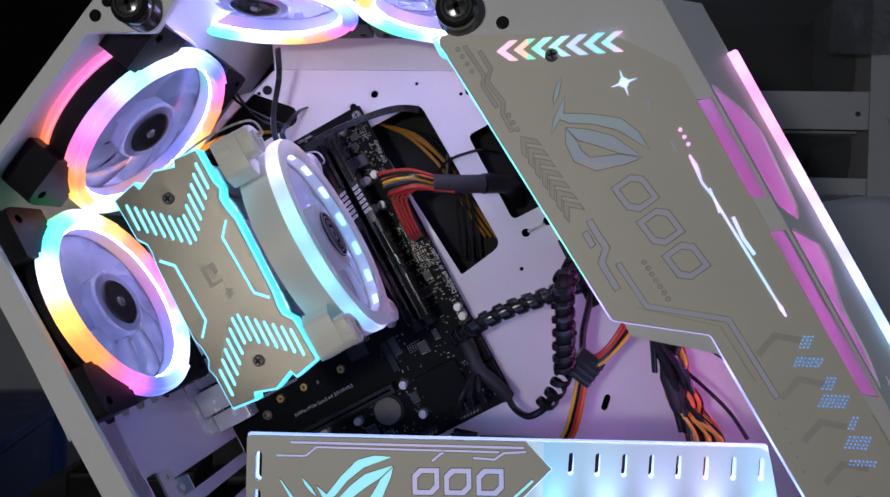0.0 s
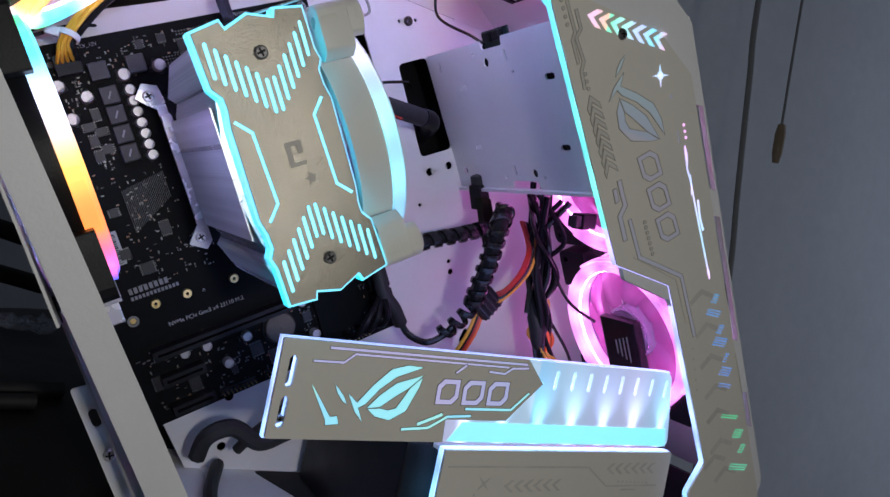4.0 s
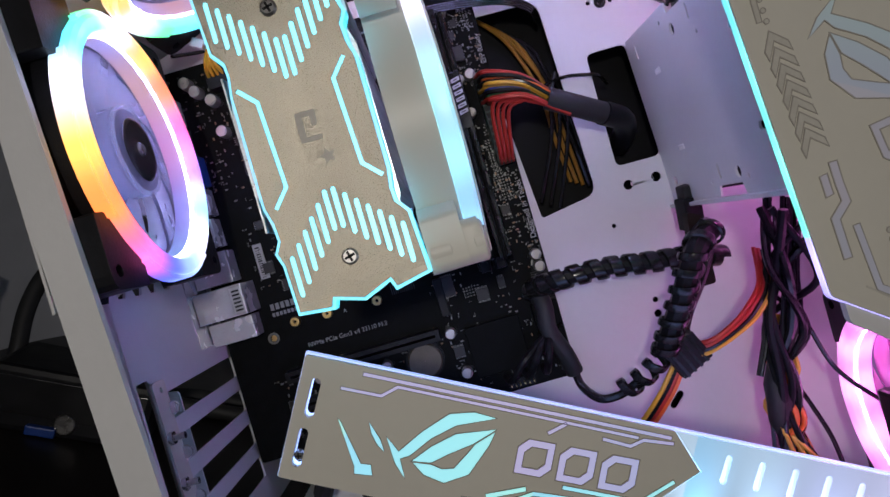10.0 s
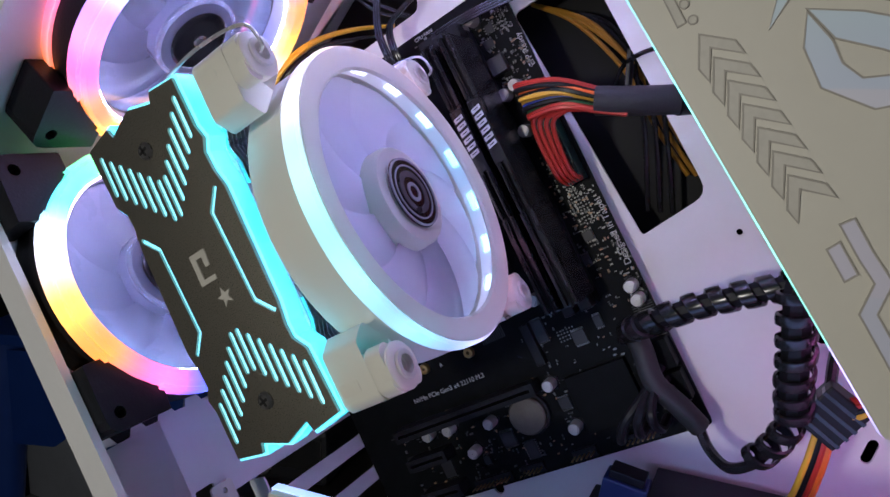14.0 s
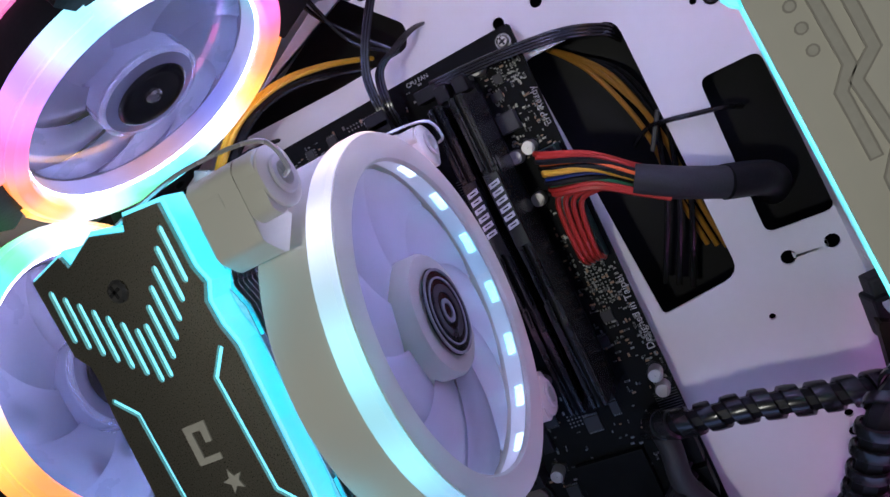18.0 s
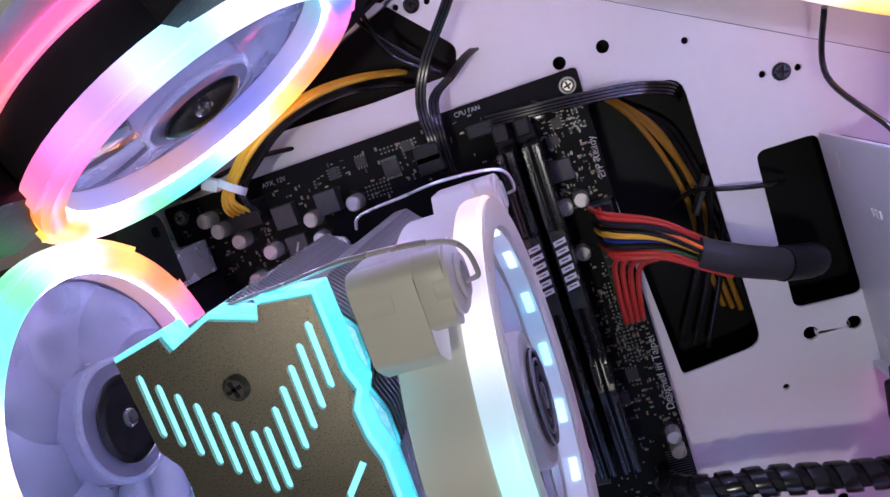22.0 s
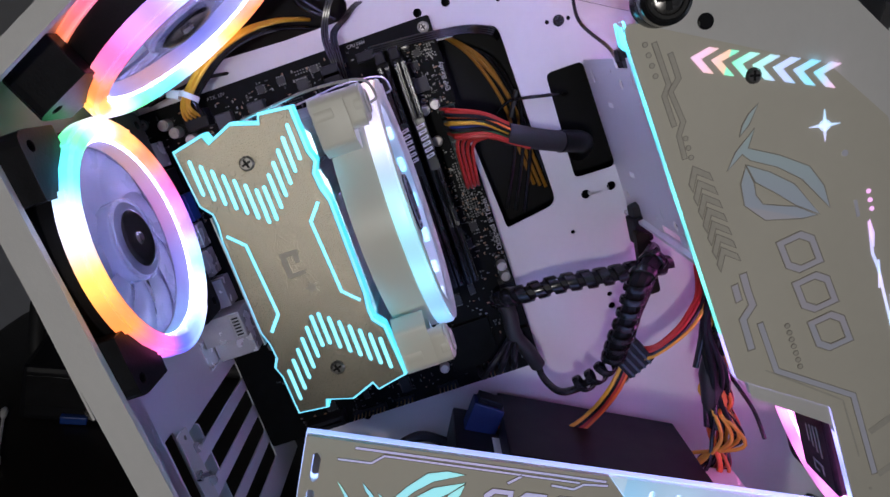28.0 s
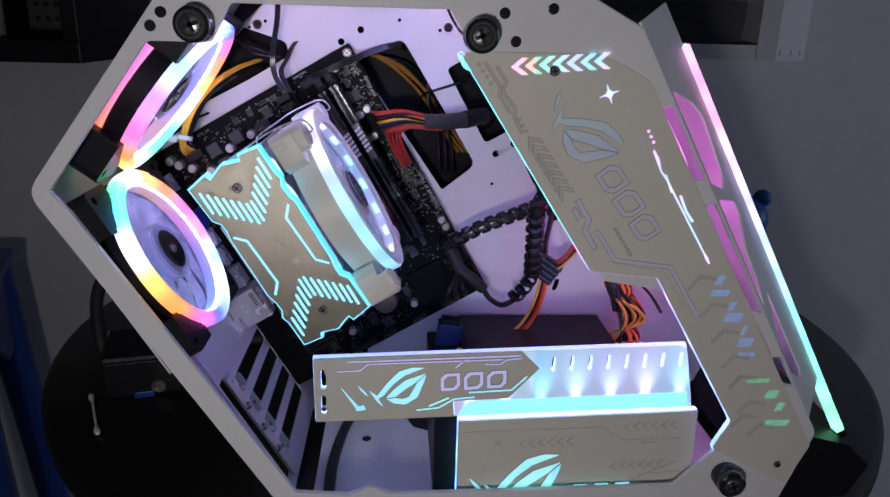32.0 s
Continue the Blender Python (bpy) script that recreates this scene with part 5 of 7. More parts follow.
LED = glow("bright_small_diode", [(0.22, 0.78, 1), (0.50, 0.72, 1), (0.25, 0.85, 1), (0.70, 0.70, 1), (0.22, 0.78, 1)], 2.3)
for k in range(16):
    a0 = radians(22.5 * k + 4)
    dash = lathe([(0.0524, 0.0046), (0.0531, 0.0046), (0.0531, 0.0072), (0.0524, 0.0072)], 5, a0, a0 + radians(8.5))
    part("diode", dash, LED, cfan, "bright diode dash inside the ring", True)
for k in range(4):
    lg = bmesh.new()
    prism(rounded([(0.0400, 0.0600), (0.0575, 0.0600), (0.0600, 0.0575), (0.0600, 0.0400), (0.0530, 0.0350), (0.0440, 0.0440), (0.0350, 0.0530)], 0.003, 3), -0.0125, 0.0015, bm=lg, bevel=0.0008)
    prism(rounded([(0.0455, 0.0600), (0.0570, 0.0600), (0.0600, 0.0570), (0.0600, 0.0455), (0.0560, 0.0430), (0.0430, 0.0560)], 0.003, 3), 0.0015, 0.0075, [circle(0.0525, 0.0525, 0.0028, 14)], bm=lg, bevel=0.0006)
    lathe_lug = lathe([(0.0030, -0.0122), (0.0070, -0.0122), (0.0078, -0.0114), (0.0078, -0.0040), (0.0069, -0.0032), (0.0069, 0.0040), (0.0078, 0.0048), (0.0078, 0.0082), (0.0068, 0.0090), (0.0030, 0.0090)], 28)
    join(lg, lathe_lug, Matrix.Translation((0.0525, 0, 0.0525)))
    lug_ob = part("corner_lug", lg, FROST_FAN, cfan, "milky corner lug with a screw hole", True, at=pose(0, 0, 0, 0, 90 * k, 0))
    part("lug_collar", lathe([(0.0030, 0.0088), (0.0046, 0.0088), (0.0050, 0.0094), (0.0046, 0.0100), (0.0030, 0.0100)], 22), FROST, lug_ob, smooth=True, at=pose(0.0525, 0, 0.0525))
hub = part("hub", lathe([(0.0003, -0.008), (0.0185, -0.008), (0.0200, -0.005), (0.0200, 0.0060), (0.0190, 0.0074), (0.0003, 0.0078)], 48), FROST, cfan, "milky hub", True)
part("badge", lathe([(0.0003, 0.0080), (0.0135, 0.0080), (0.0142, 0.0084), (0.0135, 0.0090), (0.0003, 0.0090)], 48), BLACK_GLOSS, hub, "black round badge", True)
for r, w_, mt in ((0.0135, 0.0004, BADGE_RIM), (0.0108, 0.0003, BADGE_RIM), (0.0074, 0.0012, BADGE_GREY), (0.0032, 0.0007, BADGE_RIM)):
    part("badge_ring", lathe([(r - w_, 0.0089), (r + w_, 0.0089), (r + w_, 0.0094), (r - w_, 0.0094)], 48), mt, hub, smooth=True)
COOL_BLADE = clear_plastic("milky_fan_blade", (0.80, 0.80, 0.95), 0.35, 0.62)


cool_blade = blade_mesh("blade", 0.0204, 0.0522, 1.10, 0.0045, COOL_BLADE)
for k in range(9):
    part("blade", cool_blade, None, cfan, at=pose(0, -0.001, 0, 0, 40 * k, 0))
for k in range(4):
    strut = bmesh.new()
    prism([(0.018, -0.004), (0.054, -0.003), (0.054, 0.003), (0.018, 0.004)], -0.0125, -0.0105, [quad(0.030, 0, 0.006, 0.0028), quad(0.042, 0, 0.006, 0.0026)], bm=strut)
    part("rear_strut", strut, FROST, cfan, at=pose(0, 0, 0, 0, 90 * k + 25, 0))
for top, zz in ((True, -0.0265),):
    for yy in (-0.157, -0.045):
        wire = thing("fan_clip", "thin bent steel wire clip holding the fan", "wire clip", BOARD_M, "fan clips")
        dz = 0.004 if top else -0.004
        part("wire", tube([(0.1545, yy + 0.002, -0.0857 + (0.0515 if top else -0.0515)), (0.1575, yy, zz - dz * 1.5), (0.1540, yy - 0.001, zz + dz * 0.4), (0.1350, yy - 0.002, zz + dz), (0.1180, yy - 0.001, zz + dz * 0.7), (0.1000, yy + 0.003, zz + dz * 0.2), (0.0960, yy + 0.005, zz - dz)], 0.0006, 6), STEEL, wire, smooth=True)


# ---- motherboard ----
board = thing("motherboard", "black micro ATX motherboard with white print, mounted at a slant", "motherboard", BOARD_M)
BF = -0.0016
hole_spots = [(0.1849, -0.0060), (0.0070, -0.0060), (0.0270, -0.1630), (0.1849, -0.1630), (0.0342, -0.0106)]
part("circuit_board", prism(rounded([(0, 0), (0.190, 0), (0.190, -0.231), (0, -0.231)], 0.002, 3), BF, 0, [circle(a, h, 0.0019, 12) for a, h in hole_spots]), PCB, board, "black circuit board")
for a, h in hole_spots[:4]:
    part("standoff", cyl((a, 0, h), (a, 0.0085, h), 0.0028, 6), GOLD, board)
    part("hole_ring", lathe([(0.0020, BF - 0.0002), (0.0034, BF - 0.0002), (0.0034, BF + 0.0003), (0.0020, BF + 0.0003)], 20), SOLDER, board, smooth=True, at=pose(a, 0, h))
for a, h in ((0.1849, -0.0060), (0.0070, -0.0060)):
    screw(board, a, BF - 0.0008, h, 0.0026, DARK_STEEL)
rng = random.Random(7)
DULL = material("dull_tarnished_steel", (0.11, 0.095, 0.075), 0.5, 0.5, 0.25, 120)


def cap(a, h, r=0.0032, tall=0.0085, turn=0.0):
    """An aluminium can capacitor with a dark printed segment."""
    c = part("capacitor", lathe([(0.0002, 0), (r, 0), (r, -tall + 0.0006), (r * 0.88, -tall), (0.0002, -tall)], 24), CAP_TOP, board, "aluminium can capacitor", True, at=pose(a, BF, h, 0, turn, 0))
    seg = [(r * 0.86 * math.cos(t), r * 0.86 * math.sin(t)) for t in np.linspace(-0.9, 0.9, 8)]
    part("printed_mark", prism(seg, -tall - 0.00012, -tall + 0.0002), GREY_PRINT, c)
    part("base", box(-r * 1.08, r * 1.08, -0.0012, 0.0001, -r * 1.08, r * 1.08, 0.0003), BLACK, c)


for a, h in ((0.1645, -0.0130), (0.1712, -0.0115), (0.1705, -0.0515), (0.1772, -0.0500), (0.1718, -0.0712), (0.1850, -0.1580), (0.1852, -0.1650), (0.1384, -0.1464), (0.0476, -0.1915), (0.0610, -0.1923), (0.1260, -0.1880), (0.1290, -0.2120), (0.0860, -0.1960), (0.0700, -0.2080)):
    cap(a, h, 0.0031, 0.0078, rng.uniform(20, 70))
for k in range(7):
    cap(0.0685, -0.0330 - 0.00640 * k, 0.0030, 0.0080, rng.uniform(20, 60))
for a, h in ((0.0260, -0.0165), (0.0335, -0.0235), (0.0345, -0.0420), (0.0215, -0.0105), (0.0680, -0.0242), (0.0882, -0.0232), (0.0455, -0.0320)):
    cap(a, h, 0.0034, 0.0090, rng.uniform(0, 80))


def chip(a, h, w, d, tall=0.0012, pins=0, deg=0.0, name="chip", mat=None, two=True):
    m = pose(a, BF, h, 0, -deg, 0)
    c = part(name, box(-w / 2, w / 2, -tall, 0, -d / 2, d / 2, min(0.0002, tall / 4)), mat or CHIP, board, at=m)
    if pins:
        b2 = bmesh.new()
        for k in range(pins):
            x = -w / 2 + w * (k + 0.5) / pins
            for s in (-1, 1) if two else (1,):
                box(x - 0.0002, x + 0.0002, -tall * 0.55, 0, s * d / 2, s * (d / 2 + 0.0009), bm=b2)
        part("pin_row", b2, SOLDER, c)
    return c


for k in range(4):
    ck = part("choke", box(0.0525, 0.0620, BF - 0.0065, BF, -0.0385 - 0.0112 * k, -0.0285 - 0.0112 * k, 0.0006), CHOKE, board, "grey cube choke")
    part("print", prism(quad(0.0572, -0.0335 - 0.0112 * k, 0.0045, 0.0010, 60), BF - 0.0067, BF - 0.0064), GREY_PRINT, ck)
for a in (0.0560, 0.0765):
    part("choke", box(a - 0.0050, a + 0.0050, BF - 0.0065, BF, -0.0245, -0.0145, 0.0006), CHOKE, board, "grey cube choke")
part("choke", box(0.1690, 0.1775, BF - 0.0050, BF, -0.0410, -0.0325, 0.0005), CHOKE, board, "grey cube choke")
for a, h, w, d, p in ((0.1066, -0.0145, 0.0070, 0.0070, 8), (0.0950, -0.0080, 0.005, 0.004, 4), (0.0820, -0.0090, 0.005, 0.004, 4), (0.1160, -0.0080, 0.004, 0.004, 4), (0.0415, -0.0480, 0.005, 0.006, 4), (0.0415, -0.0560, 0.005, 0.006, 4), (0.0415, -0.0650, 0.005, 0.006, 4), (0.0470, -0.0420, 0.005, 0.006, 4), (0.0470, -0.0520, 0.005, 0.006, 4), (0.0470, -0.0620, 0.005, 0.006, 4), (0.1730, -0.0250, 0.005, 0.004, 4), (0.1765, -0.0185, 0.004, 0.004, 3), (0.0360, -0.1230, 0.006, 0.006, 6), (0.0450, -0.1350, 0.007, 0.007, 8), (0.1320, -0.1620, 0.0065, 0.0115, 6), (0.0900, -0.2080, 0.0080, 0.0080, 9), (0.0300, -0.2050, 0.0090, 0.0090, 9), (0.1620, -0.1950, 0.006, 0.006, 6), (0.0730, -0.2150, 0.004, 0.005, 4), (0.1760, -0.1290, 0.005, 0.005, 4), (0.1700, -0.1390, 0.004, 0.005, 4), (0.1000, -0.2170, 0.010, 0.006, 8), (0.0480, -0.2120, 0.007, 0.012, 6), (0.1280, -0.2000, 0.006, 0.006, 6), (0.1500, -0.1720, 0.007, 0.007, 8), (0.1620, -0.1680, 0.004, 0.006, 4), (0.0620, -0.1150, 0.006, 0.008, 5), (0.0380, -0.0980, 0.005, 0.005, 5)):
    chip(a, h, w, d, 0.0014, p, rng.choice((0, 0, 90)))
part("label_strip", box(0.0300, 0.0352, BF - 0.0006, BF, -0.1285, -0.1080), PRINT, board, "white bar-code sticker")
b2 = bmesh.new()
for k in range(14):
    x = -0.1275 + 0.0013 * k
    box(0.0312, 0.0336, BF - 0.0008, BF - 0.0006, x, x + rng.choice((0.0003, 0.0005, 0.0008)), bm=b2)
part("bar_code", b2, SHADE_INK, board)

# hundreds of tiny parts too small to pick apart
b2, b3, b4 = bmesh.new(), bmesh.new(), bmesh.new()


def tiny(bm, a, h, w, d, tall):
    vs = [bm.verts.new((a + sx * w / 2, BF - ty * tall, h + sz * d / 2)) for ty in (0, 1) for sx, sz in ((-1, -1), (1, -1), (1, 1), (-1, 1))]
    bm.faces.new(vs[4:])
    for i in range(4):
        bm.faces.new((vs[i], vs[(i + 1) % 4], vs[4 + (i + 1) % 4], vs[4 + i]))


zones = [(0.004, 0.150, -0.026, -0.004, 190), (0.012, 0.050, -0.075, -0.026, 150), (0.028, 0.075, -0.135, -0.078, 150), (0.169, 0.188, -0.055, -0.010, 220), (0.169, 0.180, -0.150, -0.075, 190), (0.180, 0.189, -0.155, -0.106, 120), (0.120, 0.186, -0.185, -0.155, 90), (0.020, 0.120, -0.226, -0.182, 270), (0.120, 0.186, -0.226, -0.186, 150), (0.036, 0.086, -0.146, -0.128, 60)]
for a0, a1, h0, h1, n in zones:
    for k in range(int(n * 0.62)):
        a, h = rng.uniform(a0, a1), rng.uniform(h0, h1)
        w, d = rng.choice(((0.0010, 0.0005), (0.0005, 0.0010), (0.0016, 0.0008), (0.0008, 0.0016)))
        pick = rng.random()
        tiny(b2 if pick < 0.45 else b3 if pick < 0.8 else b4, a, h, w, d, rng.uniform(0.0003, 0.0009))
        if pick >= 0.45 and pick < 0.8:
            if w > d:
                tiny(b2, a - w * 0.62, h, w * 0.25, d, 0.0004), tiny(b2, a + w * 0.62, h, w * 0.25, d, 0.0004)
            else:
                tiny(b2, a, h - d * 0.62, w, d * 0.25, 0.0004), tiny(b2, a, h + d * 0.62, w, d * 0.25, 0.0004)
for a0, h0, na, nh in ((0.176, -0.088, 3, 16), (0.1045, -0.006, 10, 2), (0.165, -0.105, 2, 20), (0.178, -0.110, 4, 9), (0.093, -0.019, 7, 4), (0.182, -0.012, 3, 7), (0.140, -0.166, 6, 4)):
    for i in range(na):
        for j in range(nh):
            tiny(b2, a0 + i * 0.0017, h0 - j * 0.0017, 0.0007, 0.0007, 0.0002)
tagged(part("small_component", b2, SOLDER, board), "tiny tinned contacts", kind="stuff")
tagged(part("small_component", b3, CHIP, board), "tiny black components", kind="stuff")
tagged(part("small_component", b4, material("tan_ceramic", (0.22, 0.13, 0.07), 0.5), board), "tiny tan ceramic capacitors", kind="stuff")
b2 = bmesh.new()
for k in range(26):
    tiny(b2, 0.046 + 0.0010 * k, -0.100 + 0.0004 * k, 0.0004, 0.026 - 0.0004 * k, 0.0001)
for k in range(16):
    tiny(b2, 0.1845 - 0.0 * k, -0.168 - 0.0012 * k, 0.010, 0.0004, 0.0001)
for k in range(18):
    tiny(b2, 0.1450, -0.050 - 0.0012 * k, 0.010, 0.0004, 0.0001)
for k in range(12):
    tiny(b2, 0.1000 + 0.0012 * k, -0.151, 0.0004, 0.014, 0.0001)
tagged(part("copper_trace", b2, material("trace_sheen", (0.045, 0.047, 0.045), 0.5, 0.1, 0.2), board), "fine parallel traces", kind="stuff")

# printed words; makers' names are plain bars
lettering("print", "CPU FAN", 0.0027, Matrix.Translation((0.1385, BF - 0.0002, -0.0036)), board, PRINT)
lettering("print", "ErP Ready", 0.0042, Matrix.Translation((0.1890, BF - 0.0002, -0.0450)), board, PRINT, 90)
lettering("print", "Designed in Taipei", 0.0046, Matrix.Translation((0.1888, BF - 0.0002, -0.1490)), board, PRINT, 90)
lettering("print", "NVMe PCIe Gen3 x4 22110 M.2", 0.0036, Matrix.Translation((0.0450, BF - 0.0002, -0.1735)), board, PRINT)
lettering("print", "ATX_12V", 0.0028, Matrix.Translation((0.0490, BF - 0.0002, -0.0052)), board, GREY_PRINT)
lettering("print", "A", 0.0030, Matrix.Translation((0.0700, BF - 0.0002, -0.1600)), board, PRINT)
for x0, h, w, d in ((0.0300, -0.1455, 0.0240, 0.0036), (0.0300, -0.1500, 0.0290, 0.0022)):
    b2 = bmesh.new()
    n = 8 if d > 0.003 else 13
    for k in range(n):
        prism(quad(x0 + w * (k + 0.4) / n, h, w / n * 0.68, d), BF - 0.0003, BF, bm=b2)
    part("name_print", b2, GREY_PRINT, board, "row of plain grey print bars")
b2 = bmesh.new()
prism(stroke([(0.1085, -0.1395), (0.1185, -0.1395), (0.1185, -0.1490), (0.1085, -0.1490), (0.1085, -0.1400)], 0.0005), BF - 0.0003, BF, bm=b2)
for j in range(2):
    for k in range(3):
        prism(quad(0.1107 + 0.0028 * k, -0.1422 - 0.0042 * j, 0.0020, 0.0030), BF - 0.0003, BF, bm=b2)
part("logo_print", b2, GREY_PRINT, board, "square grey print of plain blocks")

# sockets, slots and connectors
for a in (0.1555, 0.1642):
    st = part("memory_slot", prism(rounded([(a - 0.0036, -0.0155), (a + 0.0036, -0.0155), (a + 0.0036, -0.1590), (a - 0.0036, -0.1590)], 0.0006, 2), BF - 0.0070, BF), BLACK, board, "long black memory slot")
    for h in (-0.0150, -0.1560):
        part("latch", box(a - 0.0030, a + 0.0030, BF - 0.0150, BF - 0.0010, h - 0.0035, h + 0.0035, 0.0008), BLACK, st, "black latch")
atx = part("power_socket", box(0.1790, 0.1880, BF - 0.0110, BF, -0.1040, -0.0530, 0.0005), PCB_GREEN, board, "dark green 24-pin power socket")
for k in range(12):
    for a in (0.1812, 0.1856):
        part("pin_well", box(a - 0.0017, a + 0.0017, BF - 0.0113, BF - 0.0105, -0.0568 - 0.00418 * k, -0.0536 - 0.00418 * k), BLACK, atx)
part("power_socket", box(0.0350, 0.0485, BF - 0.0120, BF, -0.0190, -0.0085, 0.0005), BLACK, board, "black 12 volt socket")
for a, h, w, d, y in ((0.1480, -0.0110, 0.0110, 0.0055, 0.009), (0.1270, -0.0170, 0.0110, 0.0055, 0.010)):
    part("fan_header", box(a - w / 2, a + w / 2, BF - y, BF, h - d / 2, h + d / 2, 0.0004), BLACK, board, "black fan plug")
px = part("expansion_slot", prism(rounded([(0.0300, -0.1830), (0.1200, -0.1830), (0.1200, -0.1895), (0.0300, -0.1895)], 0.0006, 2), BF - 0.0110, BF, [quad(0.075, -0.18625, 0.085, 0.0016)]), BLACK, board, "long black expansion slot")
for h in (-0.2035, -0.2230):
    part("expansion_slot", prism(rounded([(0.0300, h + 0.0032), (0.0560, h + 0.0032), (0.0560, h - 0.0032), (0.0300, h - 0.0032)], 0.0006, 2), BF - 0.0110, BF, [quad(0.043, h, 0.022, 0.0016)]), BLACK, board, "short black expansion slot")
part("m2_socket", box(0.1240, 0.1290, BF - 0.0042, BF, -0.1780, -0.1560, 0.0004), BLACK, board, "low black card socket")
for a in (0.0420, 0.0610, 0.0905):
    part("standoff_nut", lathe([(0.0010, -0.0026), (0.0026, -0.0026), (0.0030, -0.0014), (0.0030, 0), (0.0010, 0)], 18), GOLD, board, "brass card standoff", True, at=pose(a, BF, -0.1575 - 0.06 * (a - 0.06) * 0.5))
coin = part("battery", lathe([(0.0003, -0.0062), (0.0092, -0.0062), (0.0100, -0.0055), (0.0100, -0.0030), (0.0003, -0.0030)], 40), DULL, board, "round dull silver coin battery", True, at=pose(0.1078, BF, -0.1990))
part("battery_holder", lathe([(0.0003, -0.0030), (0.0112, -0.0030), (0.0112, 0), (0.0003, 0)], 32), BLACK, coin, smooth=True)
sink = part("chipset_sink", box(0.1340, 0.1660, BF - 0.0040, BF, -0.2180, -0.1880, 0.0005), PCB, board, "flat black chipset heat sink")
for k in range(2):
    part("data_port", box(0.1740, 0.1890, BF - 0.0085, BF, -0.1990 - 0.0160 * k, -0.1850 - 0.0160 * k, 0.0005), PCB, board, "black data port")
for k, n in enumerate((9, 5, 5, 6)):
    hd = part("pin_header", box(0.060 + 0.030 * k, 0.060 + 0.030 * k + 0.0026 * n, BF - 0.0025, BF, -0.2290, -0.2240), BLACK, board, "black pin header")
    for j in range(n):
        part("pin", box(0.0608 + 0.030 * k + 0.0026 * j, 0.0614 + 0.030 * k + 0.0026 * j, BF - 0.0090, BF - 0.0024, -0.2268, -0.2262), GOLD, hd)
# the CPU socket frame under the cooler
part("cpu_frame", prism([(0.0800, -0.0400), (0.1330, -0.0400), (0.1330, -0.1320), (0.0800, -0.1320)], BF - 0.0050, BF, [[(0.0860, -0.0620), (0.1270, -0.0620), (0.1270, -0.1080), (0.0860, -0.1080)]]), BLACK, board, "black socket frame")

# rear ports along the left edge
for h0, h1, tall, a1, mat, lb in ((-0.0180, -0.0330, 0.030, 0.0140, STEEL, "steel port block"), (-0.0350, -0.0500, 0.026, 0.0150, BLACK, "black port block"), (-0.0520, -0.0690, 0.013, 0.0180, BLUE, "blue display port"), (-0.0710, -0.0860, 0.012, 0.0170, STEEL, "steel display port"), (-0.0880, -0.1040, 0.016, 0.0165, STEEL, "double USB port"), (-0.1070, -0.1250, 0.016, 0.0190, STEEL, "double USB port"), (-0.1270, -0.1440, 0.027, 0.0250, STEEL, "steel network port with a white label"), (-0.1455, -0.1580, 0.0155, 0.0230, STEEL, "steel port block")):
    pt = part("rear_port", box(-0.0020, a1, BF - tall, BF, h1, h0, 0.0006), mat, board, lb)
    # near-black box on the closed face paints the shade of the opening
    part("mouth_shade", box(-0.0026, -0.0019, BF - tall + 0.002, BF - 0.003, h1 + 0.002, h0 - 0.002), SHADE_INK, pt)
part("port_label", box(0.0185, 0.0245, BF - 0.0274, BF - 0.0269, -0.1425, -0.1285), PRINT, board, "white sticker on the network port")
b2 = bmesh.new()
for k in range(6):
    box(0.0195, 0.0235, BF - 0.0276, BF - 0.0273, -0.1415 + 0.0021 * k, -0.1405 + 0.0021 * k, bm=b2)
part("label_bars", b2, SHADE_INK, board)
part("port_shield", prism([(-0.0032, -0.004), (-0.0024, -0.004), (-0.0024, -0.164), (-0.0032, -0.164)], -0.036, 0.004), STEEL, board, "thin steel port shield")

